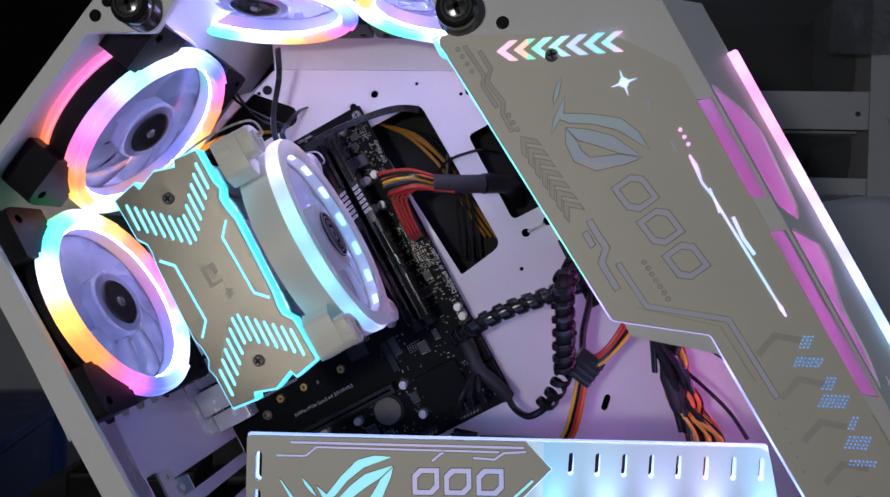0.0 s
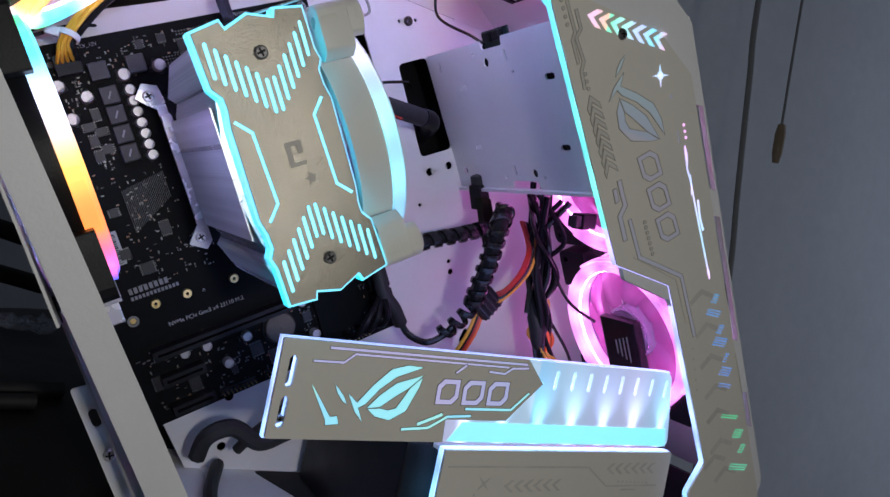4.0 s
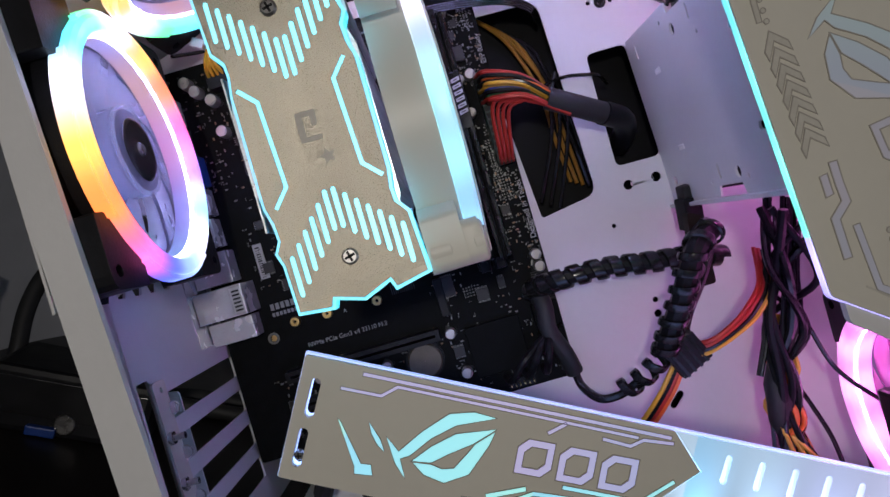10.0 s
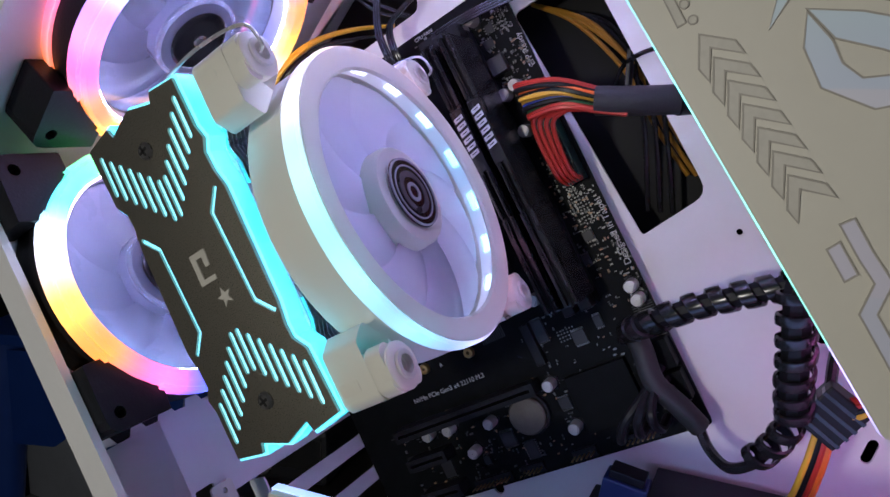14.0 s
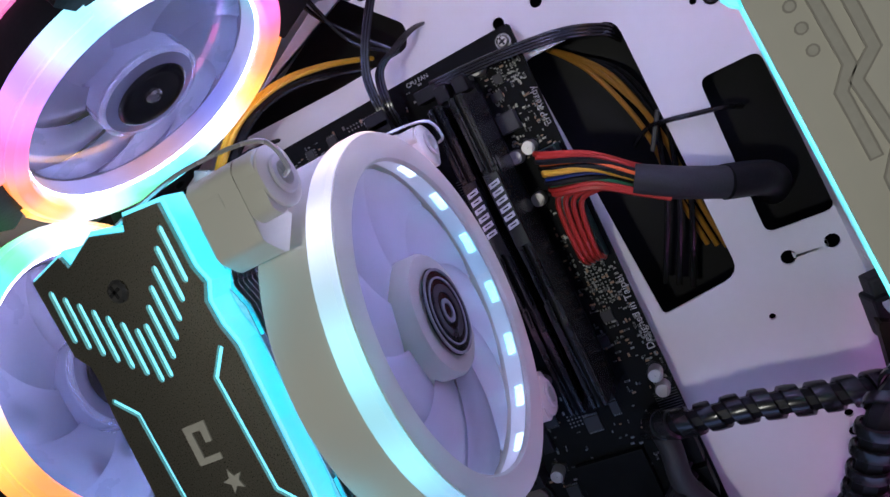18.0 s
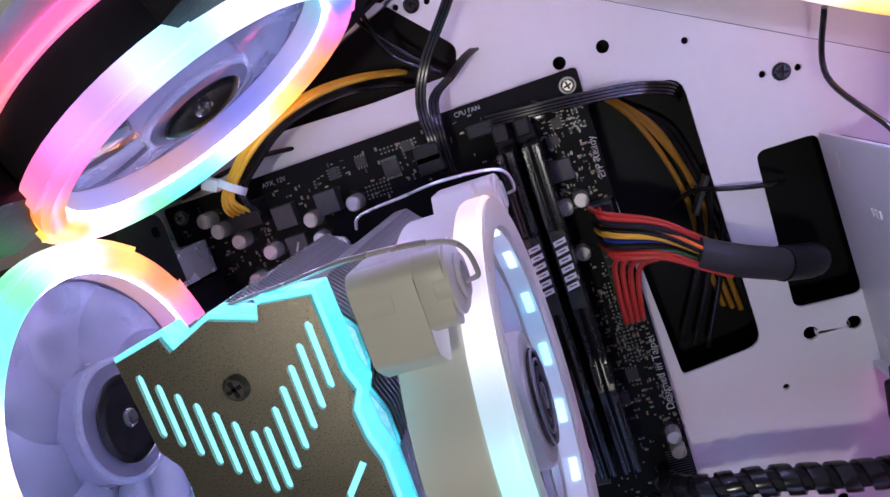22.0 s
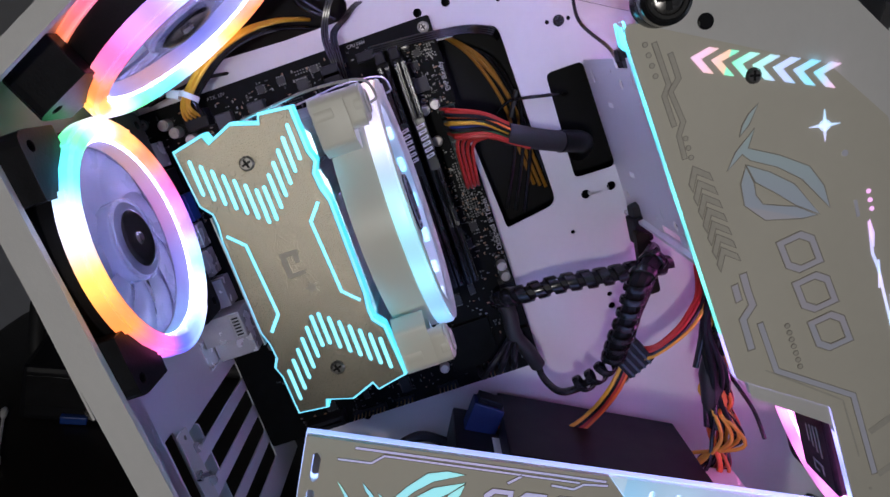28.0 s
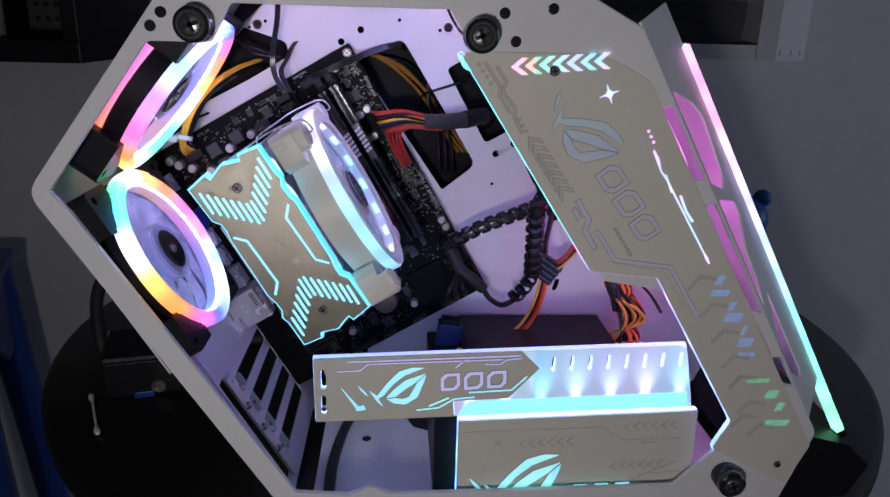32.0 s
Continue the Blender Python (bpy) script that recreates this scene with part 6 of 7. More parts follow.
# ---- memory modules ----
def memory(a, label):
    ob = thing("memory_module", label, "memory module", BOARD_M @ Matrix.Translation((a, BF - 0.0040, -0.0872)), "memory modules")
    part("circuit_board", box(-0.0006, 0.0006, -0.0310, 0.0, -0.0667, 0.0667), PCB, ob)
    for s in (-1, 1):
        prof = [(-0.0660, -0.0040), (-0.0660, -0.0300), (-0.0300, -0.0335), (-0.0180, -0.0310), (0.0150, -0.0340), (0.0280, -0.0312), (0.0660, -0.0325), (0.0660, -0.0040)]
        b5 = prism([(p, q) for p, q in prof], 0.0008 * s, 0.0030 * s)
        bmesh.ops.transform(b5, verts=b5.verts, matrix=Matrix(((0, 1, 0, 0), (0, 0, 1, 0), (1, 0, 0, 0), (0, 0, 0, 1))))
        sp = part("heat_spreader", b5, SPREADER, ob, "black anodised heat spreader")
        for z, w in ((-0.045, 0.020), (0.034, 0.016)):
            b5 = bmesh.new()
            box(0.0029 * s, 0.0034 * s, -0.0285, -0.0240, z - w / 2, z + w / 2, bm=b5)
            part("relief", b5, SPREADER, sp)
    b5 = bmesh.new()
    for k in range(6):
        z = 0.0120 + 0.0034 * k
        prism([(-0.0023, z - 0.0005), (0.0023, z + 0.0005), (0.0023, z + 0.0025), (-0.0023, z + 0.0015)], -0.0340, -0.0336, [[(-0.0013, z + 0.0006), (0.0013, z + 0.0010), (0.0013, z + 0.0015), (-0.0013, z + 0.0011)]], bm=b5)
    part("name_print", b5, MODULE_PRINT, ob, "white row of plain print bars")
    part("top_edge", box(-0.0031, 0.0031, -0.0337, -0.0300, 0.0040, 0.0345, 0.0004), SPREADER, ob)
    for x0, x1 in ((-0.0033, -0.0014), (0.0014, 0.0033)):
        part("top_edge", box(x0, x1, -0.0330, -0.0295, -0.0655, -0.0200, 0.0005), SPREADER, ob)
        part("top_edge", box(x0 * 0.8, x1 * 0.8, -0.0338, -0.0295, -0.0190, 0.0030, 0.0005), SPREADER, ob)
        part("top_edge", box(x0, x1, -0.0326, -0.0295, 0.0360, 0.0655, 0.0005), SPREADER, ob)
    return ob


MODULE_PRINT = material("grey_white_module_print", (0.50, 0.50, 0.52), 0.5)
SPREADER = material("black_anodised_aluminium", (0.030, 0.031, 0.032), 0.2, 0.6, 0.25, 100)
memory(0.1568, "black memory module with ridged heat spreader beside the cooler fan")
memory(0.1662, "black memory module with ridged heat spreader next to the power socket")


# ---- cables ----
def cable(name, label, pts, r, mat, group="", n=8, steps=8):
    ob = thing(name, label, "cable", None, group)
    part("sheath", tube(pts, r, n, steps=steps), mat, ob, smooth=True)
    return ob


def W3(a, h, y):
    x, z = on_board(a, h)
    return (x, y, z)


# main power cable: wires from the socket gather into a black sleeve that leaves through the tray
main = thing("main_power_cable", "bundle of coloured power wires in a black sleeve", "cable")
GREEN_W = material("green_wire", (0.03, 0.16, 0.07), 0.4, 0, 0.1)
cols = [RED_W, RED_W, BLACK, ORANGE_W, BLACK_GLOSS, YELLOW_W, YELLOW_W, BLUE_W, BLACK, GREEN_W, RED_W, RED_W]
for k in range(12):
    h = -0.0535 - 0.00150 * k
    end = Vector((0.0555, -0.036, 0.4714))
    off = Vector((0.0, 0.0036 * math.cos(k * 0.9), 0.0046 - 0.00082 * k))
    p0 = Vector(W3(0.1795 + 0.003 * (k % 2), h, -0.020))
    p1 = Vector(W3(0.1835, h - 0.001, -0.034 - 0.002 * (k % 3)))
    mid = p1.lerp(end + off, 0.5) + Vector((0, -0.004, 0.003))
    part("wire", tube([p0, p1, mid, end + off, end + off + Vector((0.012, 0.002, -0.001))], 0.00112, 6), cols[k], main, smooth=True)
for k in range(4):
    p0 = Vector(W3(0.1805 + 0.0022 * k, -0.1035, -0.019))
    part("wire", tube([p0, p0 + Vector((-0.003, -0.010, 0.005)), Vector((0.0262 + 0.0030 * k, -0.035, 0.4600)), Vector((0.0330 + 0.0025 * k, -0.0375, 0.4665)), Vector((0.0455, -0.0372, 0.4675)), Vector((0.0600, -0.036, 0.4680))], 0.00112, 6), RED_W, main, smooth=True)
part("heat_shrink", tube([(0.0535, -0.036, 0.4712), (0.070, -0.034, 0.4715), (0.0860, -0.028, 0.4725)], 0.0062, 16), RUBBER, main, "black heat-shrink sleeve", True)
part("braided_sleeve", tube([(0.0855, -0.028, 0.4725), (0.0980, -0.018, 0.4740), (0.1050, -0.002, 0.4720), (0.108, 0.02, 0.466)], 0.0068, 14), BLACK, main, "black braided sleeve", True)

# 12 volt cable with a nylon tie
eps = thing("cpu_power_cable", "yellow and black wires with a white cable tie", "cable")
for k in range(4):
    o, q = 0.0012 * k, 0.0006 * (k % 2)
    part("wire", tube([W3(0.0365 + 0.0030 * k, -0.0130, -0.019), W3(0.0385 + 0.0020 * k, -0.0085, -0.028 - q), (-0.1315 + o, -0.031 - q, 0.4535), (-0.1255 + o, -0.033 - q, 0.470), (-0.1165 + o, -0.032 - q, 0.4850), (-0.1040 + o, -0.024, 0.4985), (-0.092 + o, -0.006, 0.5070), (-0.080 + o, 0.018, 0.5120)], 0.00105, 7), YELLOW_W, eps, smooth=True)
for k in range(4):
    o = 0.0012 * k
    part("wire", tube([W3(0.0425 + 0.0018 * k, -0.0150, -0.019), (-0.1282 + o, -0.028, 0.4535), (-0.1222 + o, -0.029, 0.470), (-0.1135 + o, -0.028, 0.4850), (-0.1005 + o, -0.018, 0.4975), (-0.089 + o, 0.004, 0.504), (-0.07 + o, 0.02, 0.508)], 0.00105, 7), BLACK_GLOSS, eps, smooth=True)
part("cable_tie", lathe([(0.0052, -0.0016), (0.0062, -0.0016), (0.0062, 0.0016), (0.0052, 0.0016)], 22), TIE, eps, "white nylon cable tie", True, at=Matrix.Translation((-0.1290, -0.0305, 0.4555)) @ pose(0, 0, 0, 0, 0, 0) @ pose(0, 0, 0, 75, 0, -25))
part("tie_head", box(-0.0035, 0.0035, -0.0025, 0.0025, -0.0025, 0.0025, 0.0008), TIE, eps, at=Matrix.Translation((-0.1362, -0.0335, 0.4555)))

# flat fan cable along the top of the board and two fan leads
ribbon = thing("fan_cable", "flat black four-wire fan cable along the board", "cable")
for k in range(4):
    d = 0.0013 * k
    part("wire", tube([(0.040, 0.008, 0.5270 - d), (0.0330, -0.004, 0.5285 - d), (0.018, -0.014, 0.5255 - d), (-0.004, -0.019, 0.5165 - d), (-0.020, -0.020, 0.5090 - d), (-0.0345, -0.018, 0.5020 - d)], 0.00075, 6), BLACK_GLOSS, ribbon, smooth=True)
for j, pts in enumerate(([(-0.052, -0.050, 0.556), (-0.0560, -0.034, 0.5410), (-0.0610, -0.028, 0.5190), (-0.0600, -0.028, 0.5030), (-0.0520, -0.030, 0.4890), (-0.0470, -0.022, 0.4780)], [(-0.0450, 0.010, 0.5300), (-0.0490, -0.006, 0.5240), (-0.0520, -0.018, 0.5150), (-0.0560, -0.024, 0.5050), (-0.0500, -0.028, 0.4920), (-0.0440, -0.022, 0.4790)])):
    ld = thing("fan_lead", "thin black fan lead hanging over the board", "cable", None, "fan leads")
    for k in range(3):
        part("wire", tube([(x + 0.0013 * k, y, z + 0.0004 * k) for x, y, z in pts], 0.0008, 6), BLACK_GLOSS, ld, smooth=True)
    part("plug", box(-0.0050, 0.0050, -0.012, 0.0, -0.0035, 0.0035, 0.0005), BLACK, ld, at=BOARD_M @ Matrix.Translation((0.1270 + 0.0, -0.0110, -0.0170 + 0.004 * j)))
for j in range(2):
    cable("fan_lead", "thin black wire behind the slanted fan", [(-0.100 + 0.006 * j, -0.040, 0.546), (-0.094 + 0.004 * j, -0.012, 0.530), (-0.080, 0.004, 0.5220 - 0.004 * j), (-0.060, 0.012, 0.5150)], 0.0011, BLACK_GLOSS, "fan leads")
cable("fan_lead", "thin black wire running across the tray", [(-0.150, -0.03, 0.4460), (-0.142, -0.010, 0.4560), (-0.128, -0.006, 0.4660), (-0.112, 0.004, 0.4730)], 0.0011, BLACK_GLOSS, "fan leads")
cable("fan_lead", "thin black wire hanging from the top fan", [(0.066, -0.050, 0.559), (0.078, -0.035, 0.5400), (0.0925, -0.060, 0.5270), (0.0950, -0.075, 0.5200)], 0.0010, BLACK_GLOSS, "fan leads")
cable("data_cable", "thin black wire leaving through the tray opening", [(0.0500, 0.014, 0.4800), (0.0550, 0.006, 0.4885), (0.0630, -0.004, 0.4925), (0.0720, -0.006, 0.4955), (0.0820, -0.003, 0.4985), (0.0910, 0.014, 0.4995)], 0.0011, BLACK_GLOSS)
# yellow leads seen through the openings of the tray
for k in range(5):
    cable("yellow_lead", "yellow power lead behind the tray", [(0.002 + 0.004 * k, 0.024, 0.5210 - 0.001 * k), (0.026 + 0.004 * k, 0.022, 0.5110), (0.052 + 0.003 * k + 0.004 * (k == 1), 0.022, 0.4880), (0.070 + 0.004 * k, 0.022, 0.4600), (0.086 + 0.004 * k, 0.026, 0.4380)], 0.0012, DULL_YELLOW if k < 3 else BLACK_GLOSS, "leads behind the tray")
for k in range(3):
    cable("black_lead", "black power lead behind the tray", [(0.058 + 0.005 * k, 0.016, 0.4900), (0.066 + 0.005 * k, 0.012, 0.4600), (0.070 + 0.006 * k, 0.016, 0.4200)], 0.0013, BLACK_GLOSS, "leads behind the tray")
clipb = thing("rear_bracket", "small dark plug at the edge of the tray opening", "bracket")
part("plate", box(0.0570, 0.0590, -0.002, 0.006, 0.4790, 0.4960, 0.0004), CHIP, clipb, at=pose(0.0, 0.004, 0.0))


# spiral-wrapped leads
def spiral(name, label, pts, r, band, turns, thick, core=True):
    """A cable core with a helical plastic band wound round it."""
    ob = thing(name, label, "cable", None, "spiral-wrapped leads")
    P = [Vector(p) for p in pts]
    line = []
    for i in range(len(P) - 1):
        p0, p1, p2, p3 = P[max(i - 1, 0)], P[i], P[i + 1], P[min(i + 2, len(P) - 1)]
        for j in range(40):
            t = j / 40
            line.append(0.5 * (2 * p1 + (p2 - p0) * t + (2 * p0 - 5 * p1 + 4 * p2 - p3) * t * t + (3 * p1 - p0 - 3 * p2 + p3) * t ** 3))
    line.append(P[-1])
    if core:
        part("core", sweep(line[::5] + [line[-1]], r * 0.72, 8), BLACK, ob, smooth=True)
    bm = bmesh.new()
    up, rows = None, []
    total = len(line) - 1
    steps = int(turns * 18)
    for s in range(steps + 1):
        f = s / steps * total
        k = min(int(f), total - 1)
        p = line[k].lerp(line[k + 1], f - k)
        d = (line[min(k + 2, total)] - line[max(k - 2, 0)]).normalized()
        if up is None:
            up = d.orthogonal().normalized()
        up = (up - d * up.dot(d)).normalized()
        side = d.cross(up)
        a = 2 * math.pi * turns * s / steps
        rad = up * math.cos(a) + side * math.sin(a)
        rows.append([bm.verts.new(p + rad * rr + d * dd) for rr, dd in ((r - thick, -band / 2), (r, -band * 0.42), (r * 1.03, 0), (r, band * 0.42), (r - thick, band / 2))])
    for a, b in zip(rows, rows[1:]):
        for i in range(5):
            bm.faces.new((a[i], a[(i + 1) % 5], b[(i + 1) % 5], b[i]))
    bm.faces.new(rows[0])
    bm.faces.new(rows[-1][::-1])
    part("wrap", bm, BLACK_GLOSS, ob, "glossy black spiral wrap", True)
    return ob


spiral("wrapped_cable", "thick black spiral-wrapped lead running from the board", [W3(0.176, -0.176, -0.022), (0.082, -0.033, 0.3770), (0.104, -0.036, 0.3895), (0.128, -0.037, 0.3990), (0.150, -0.036, 0.4080), (0.166, -0.03, 0.4120)], 0.0060, 0.0070, 13, 0.0014)
spiral("wrapped_cable", "black coiled spiral wrap hanging down the tray", [(0.1480, -0.060, 0.4220), (0.1385, -0.072, 0.4120), (0.1380, -0.070, 0.3980), (0.1392, -0.066, 0.3830), (0.1400, -0.060, 0.3680), (0.1415, -0.055, 0.3560)], 0.0072, 0.0045, 9, 0.0011)
spiral("wrapped_cable", "black stretched spiral wrap curling back to the board", [(0.1410, -0.055, 0.3540), (0.1385, -0.052, 0.3460), (0.1345, -0.047, 0.3370), (0.1290, -0.042, 0.3290)], 0.0060, 0.0048, 3.5, 0.0011, core=False)
cable("data_cable", "black cable curling from the spiral wrap to the board corner", [(0.1345, -0.046, 0.3360), (0.1290, -0.042, 0.3270), (0.1200, -0.038, 0.3215), (0.1110, -0.028, 0.3240), (0.1055, -0.022, 0.3320)], 0.0024, BLACK_GLOSS)
cable("data_cable", "black cable looping behind the coiled wrap", [(0.1400, -0.066, 0.4230), (0.1480, -0.050, 0.4260), (0.1560, -0.040, 0.4190), (0.1570, -0.040, 0.4000), (0.1530, -0.044, 0.3780), (0.1530, -0.046, 0.360)], 0.0022, BLACK_GLOSS)
plug = thing("lead_connector", "black four-pin lead connector with coloured wires", "connector", Matrix.Translation((0.1540, -0.0490, 0.3570)) @ pose(0, 0, 0, 0, 35, 0))
part("shell", box(-0.0085, 0.0085, -0.006, 0.006, -0.0095, 0.0095, 0.0008), BLACK, plug)
for k in range(4):
    part("rib", box(-0.0088, 0.0088, -0.0064, 0.0, -0.0075 + 0.0042 * k, -0.0060 + 0.0042 * k), BLACK_GLOSS, plug)
lead_cols = [YELLOW_W, BLACK, RED_W, ORANGE_W]
for k in range(4):
    o = 0.0024 * k
    cable("drive_lead", "coloured power wire hanging from the connector", [(0.1500 + 0.0018 * k, -0.048, 0.3490), (0.1475 + 0.0020 * k, -0.046, 0.3320), (0.1430 + 0.0022 * k, -0.036, 0.3100), (0.1300 + 0.0022 * k, -0.037, 0.2960 - o * 0.3), (0.1080, -0.040, 0.2890 - o * 0.4), (0.0850, -0.038, 0.2945 - o * 0.4)], 0.0013, lead_cols[k], "coloured power leads")
bplug = thing("drive_plug", "blue plastic plug at the lower edge of the board", "connector", Matrix.Translation((0.0775, -0.034, 0.2930)) @ pose(0, 0, 0, 0, 8, 0))
part("shell", box(-0.0100, 0.0100, -0.007, 0.007, -0.0110, 0.0110, 0.0010), DARK_BLUE, bplug)
part("collar", box(-0.0080, 0.0080, -0.0055, 0.0055, 0.0110, 0.0150, 0.0006), BLACK, bplug)
rng2 = random.Random(3)
for k in range(30):
    a, b_ = rng2.uniform(-1, 1), rng2.uniform(-1, 1)
    cable("bundle_lead", "loose power wire in the bundle beside the column", [(0.208 + 0.006 * a, -0.030 + 0.006 * b_, 0.388), (0.212 + 0.008 * b_, -0.036 + 0.006 * a, 0.362), (0.218 + 0.010 * a, -0.040 + 0.006 * b_, 0.338), (0.231 + 0.012 * b_, -0.042 + 0.01 * a, 0.314), (0.226 + 0.014 * a, -0.040 + 0.01 * b_, 0.290), (0.220 + 0.01 * b_, -0.03, 0.262)], 0.0013, (YELLOW_W, BLACK_GLOSS, ORANGE_W, YELLOW_W, BLACK_GLOSS, RED_W, BLACK_GLOSS, YELLOW_W)[k % 8], "loose power wires")
part("tape", sweep([Vector((0.206, -0.038, 0.362)), Vector((0.208, -0.040, 0.352)), Vector((0.212, -0.042, 0.343)), Vector((0.214, -0.042, 0.334)), Vector((0.217, -0.041, 0.328))], lambda t: 0.0040 + 0.0026 * math.sin(math.pi * min(1, t * 1.1)), 12), RUBBER, thing("tape_wrap", "black tape wrap round the wire bundle", "tape"), smooth=True)
rng3 = random.Random(8)
for k in range(9):
    a, b_, c_ = rng3.uniform(-1, 1), rng3.uniform(-1, 1), rng3.uniform(-1, 1)
    cable("drive_cable", "loose black wire behind the column", [(0.188 + 0.016 * a, -0.050 + 0.012 * b_, 0.440), (0.194 + 0.014 * c_, -0.048 + 0.010 * a, 0.412), (0.202 + 0.010 * b_, -0.046 + 0.010 * c_, 0.384), (0.212 + 0.006 * a, -0.042 + 0.005 * b_, 0.352), (0.224 + 0.010 * c_, -0.040 + 0.006 * a, 0.318)], 0.0013 + 0.0006 * (k % 3), BLACK if k % 2 else BLACK_GLOSS, "black wires behind the column")
# two flat dark ribbons drop from the drive wall into the bundle
for name_, pts, wide, n_ in (("thin", [(0.176, 0.449), (0.187, 0.415), (0.196, 0.380), (0.199, 0.354)], 0.0022, 2), ("wide", [(0.189, 0.449), (0.2005, 0.413), (0.2085, 0.391), (0.2075, 0.360)], 0.0024, 5)):
    rb = thing("flat_cable", "flat dark cable dropping from the drive wall into the bundle", "cable", None, "flat cables")
    for k in range(n_):
        o = (k - (n_ - 1) / 2) * wide
        part("strand", tube([(x + o * (1 - 0.45 * i / 3), -0.040 - 0.0006 * (k % 2) - 0.006 * (i == 0), z) for i, (x, z) in enumerate(pts)], 0.0012, 7), BLACK_GLOSS if k % 2 else BLACK, rb, smooth=True)
flat = thing("drive_connector", "flat olive-black drive plug with red and orange wires", "connector")
OLIVE = material("olive_black_plastic", (0.010, 0.009, 0.005), 0.55, 0, 0.25, 80, spec=0.08)
part("shell", prism(rounded([(0.1405, 0.4300), (0.1490, 0.4300), (0.1655, 0.3970), (0.1580, 0.3925), (0.1490, 0.4100)], 0.002, 3), -0.037, -0.029, bevel=0.0008), OLIVE, flat)
for k in range(4):
    o = 0.0022 * k
    part("wire", tube([(0.1570, -0.052 + 0.5 * o, 0.3560 + o), (0.1640, -0.055, 0.3610 + o), (0.1740 - 0.3 * o, -0.056, 0.3720 + o), (0.1840 - o, -0.054, 0.3860 + 0.4 * o), (0.1900 - o, -0.046, 0.4020), (0.1880 - o, -0.034, 0.4200)], 0.0013, 6), (YELLOW_W, BLACK_GLOSS, RED_W, RED_W)[k], flat, smooth=True)
for k in range(2):
    cl = thing("lead_plug", "black lead plug under the drive wall", "connector", Matrix.Translation((0.146 + 0.052 * k, -0.026 - 0.058 * k, 0.431 - 0.004 * k)) @ pose(0, 0, 0, 0, 60 - 70 * k, 20))
    part("shell", box(-0.009, 0.009, -0.005, 0.005, -0.0055, 0.0055, 0.0012), BLACK, cl)
    part("boot", box(-0.016, -0.0088, -0.0036, 0.0036, -0.0040, 0.0040, 0.0012), RUBBER, cl)
cable("black_lead", "thin black wire along the slanted column", [(0.196, -0.042, 0.397), (0.214, -0.040, 0.389), (0.236, -0.042, 0.368), (0.262, -0.046, 0.357)], 0.0013, BLACK_GLOSS, "leads under the drive wall")
cable("black_lead", "thin black wire along the slanted column", [(0.218, -0.038, 0.356), (0.230, -0.038, 0.346), (0.246, -0.038, 0.331), (0.257, -0.04, 0.315)], 0.0013, BLACK_GLOSS, "leads under the drive wall")
drive = thing("solid_state_drive", "black flat drive with grey print in front of the pink fan", "drive", Matrix(((side_d.x, -side_n.x, 0, 0.2545), (0, 0, -1, -0.092), (side_d.y, -side_n.y, 0, 0.3435), (0, 0, 0, 1))))
part("body", box(-0.026, 0.026, -0.0035, 0.0035, -0.018, 0.018, 0.0022), BLACK, drive)
b2 = bmesh.new()
for k in range(4):
    prism(quad(-0.004 + 0.0, 0.008 - 0.004 * k, 0.020 - 0.003 * k, 0.0012), -0.0038, -0.0034, bm=b2)
prism(stroke([(0.019, 0.006), (0.013, 0.006), (0.013, -0.003), (0.019, -0.003), (0.019, 0.001)], 0.0016), -0.0038, -0.0034, bm=b2)
part("print", b2, GREY_PRINT, drive)

cable("black_cable", "thick black cable lying on the bottom of the case", [(0.004, -0.010, 0.2200), (-0.007, -0.046, 0.2180), (-0.0130, -0.080, 0.2180), (-0.0155, -0.114, 0.2180), (-0.0150, -0.150, 0.2180)], 0.0042, RUBBER, "black cables")
cable("black_cable", "thick black cable looping under the board", [(-0.014, -0.026, 0.2300), (-0.012, -0.032, 0.2450), (0.002, -0.034, 0.2520), (0.020, -0.034, 0.2440), (0.036, -0.032, 0.2500), (0.060, -0.028, 0.2620)], 0.0055, RUBBER, "black cables")
cable("black_cable", "black cable curling beside the power supply", [(0.010, -0.024, 0.2350), (0.022, -0.034, 0.2560), (0.040, -0.030, 0.2700), (0.058, -0.024, 0.2660)], 0.0035, RUBBER, "black cables")
cable("black_cable", "black cable running down the edge of the board", [W3(0.176, -0.174, -0.018), W3(0.1800, -0.184, -0.026), W3(0.1790, -0.200, -0.028), W3(0.1840, -0.214, -0.026), (0.1065, -0.022, 0.3300)], 0.0050, RUBBER, "black cables", 12)
for k in range(3):
    cable("data_cable", "black data cable plugged into the lower edge of the board", [W3(0.150 + 0.011 * k, -0.222, -0.010), W3(0.152 + 0.010 * k, -0.2215, -0.026), W3(0.160 + 0.007 * k, -0.212, -0.034 - 0.002 * k), W3(0.172 + 0.003 * k, -0.204, -0.030), W3(0.183, -0.196 - 0.006 * k, -0.020)], 0.0022, BLACK, "data cables")


# ---- things round the case ----
def swab(x0, y0, x1, y1):
    ob = thing("cotton_swab", "white cotton swab lying on the dark table", "cotton swab", None, "cotton swabs")
    z = TABLE_Z + 0.0026
    p, q = Vector((x0, y0, z)), Vector((x1, y1, z))
    part("stick", cyl(p, q, 0.0011, 8), COTTON, ob, smooth=True)
    d = (q - p).normalized()
    for e, s in ((p, 1), (q, -1)):
        part("tip", sweep([e - d * 0.002 * s, e, e + d * 0.004 * s, e + d * 0.009 * s, e + d * 0.012 * s], lambda t: 0.0008 + 0.0019 * math.sin(math.pi * min(1, 0.15 + t * 0.8)), 10), COTTON, ob, smooth=True)


swab(-0.2887, 0.172, -0.2674, 0.104)
swab(-0.2522, 0.0299, -0.2217, -0.034)


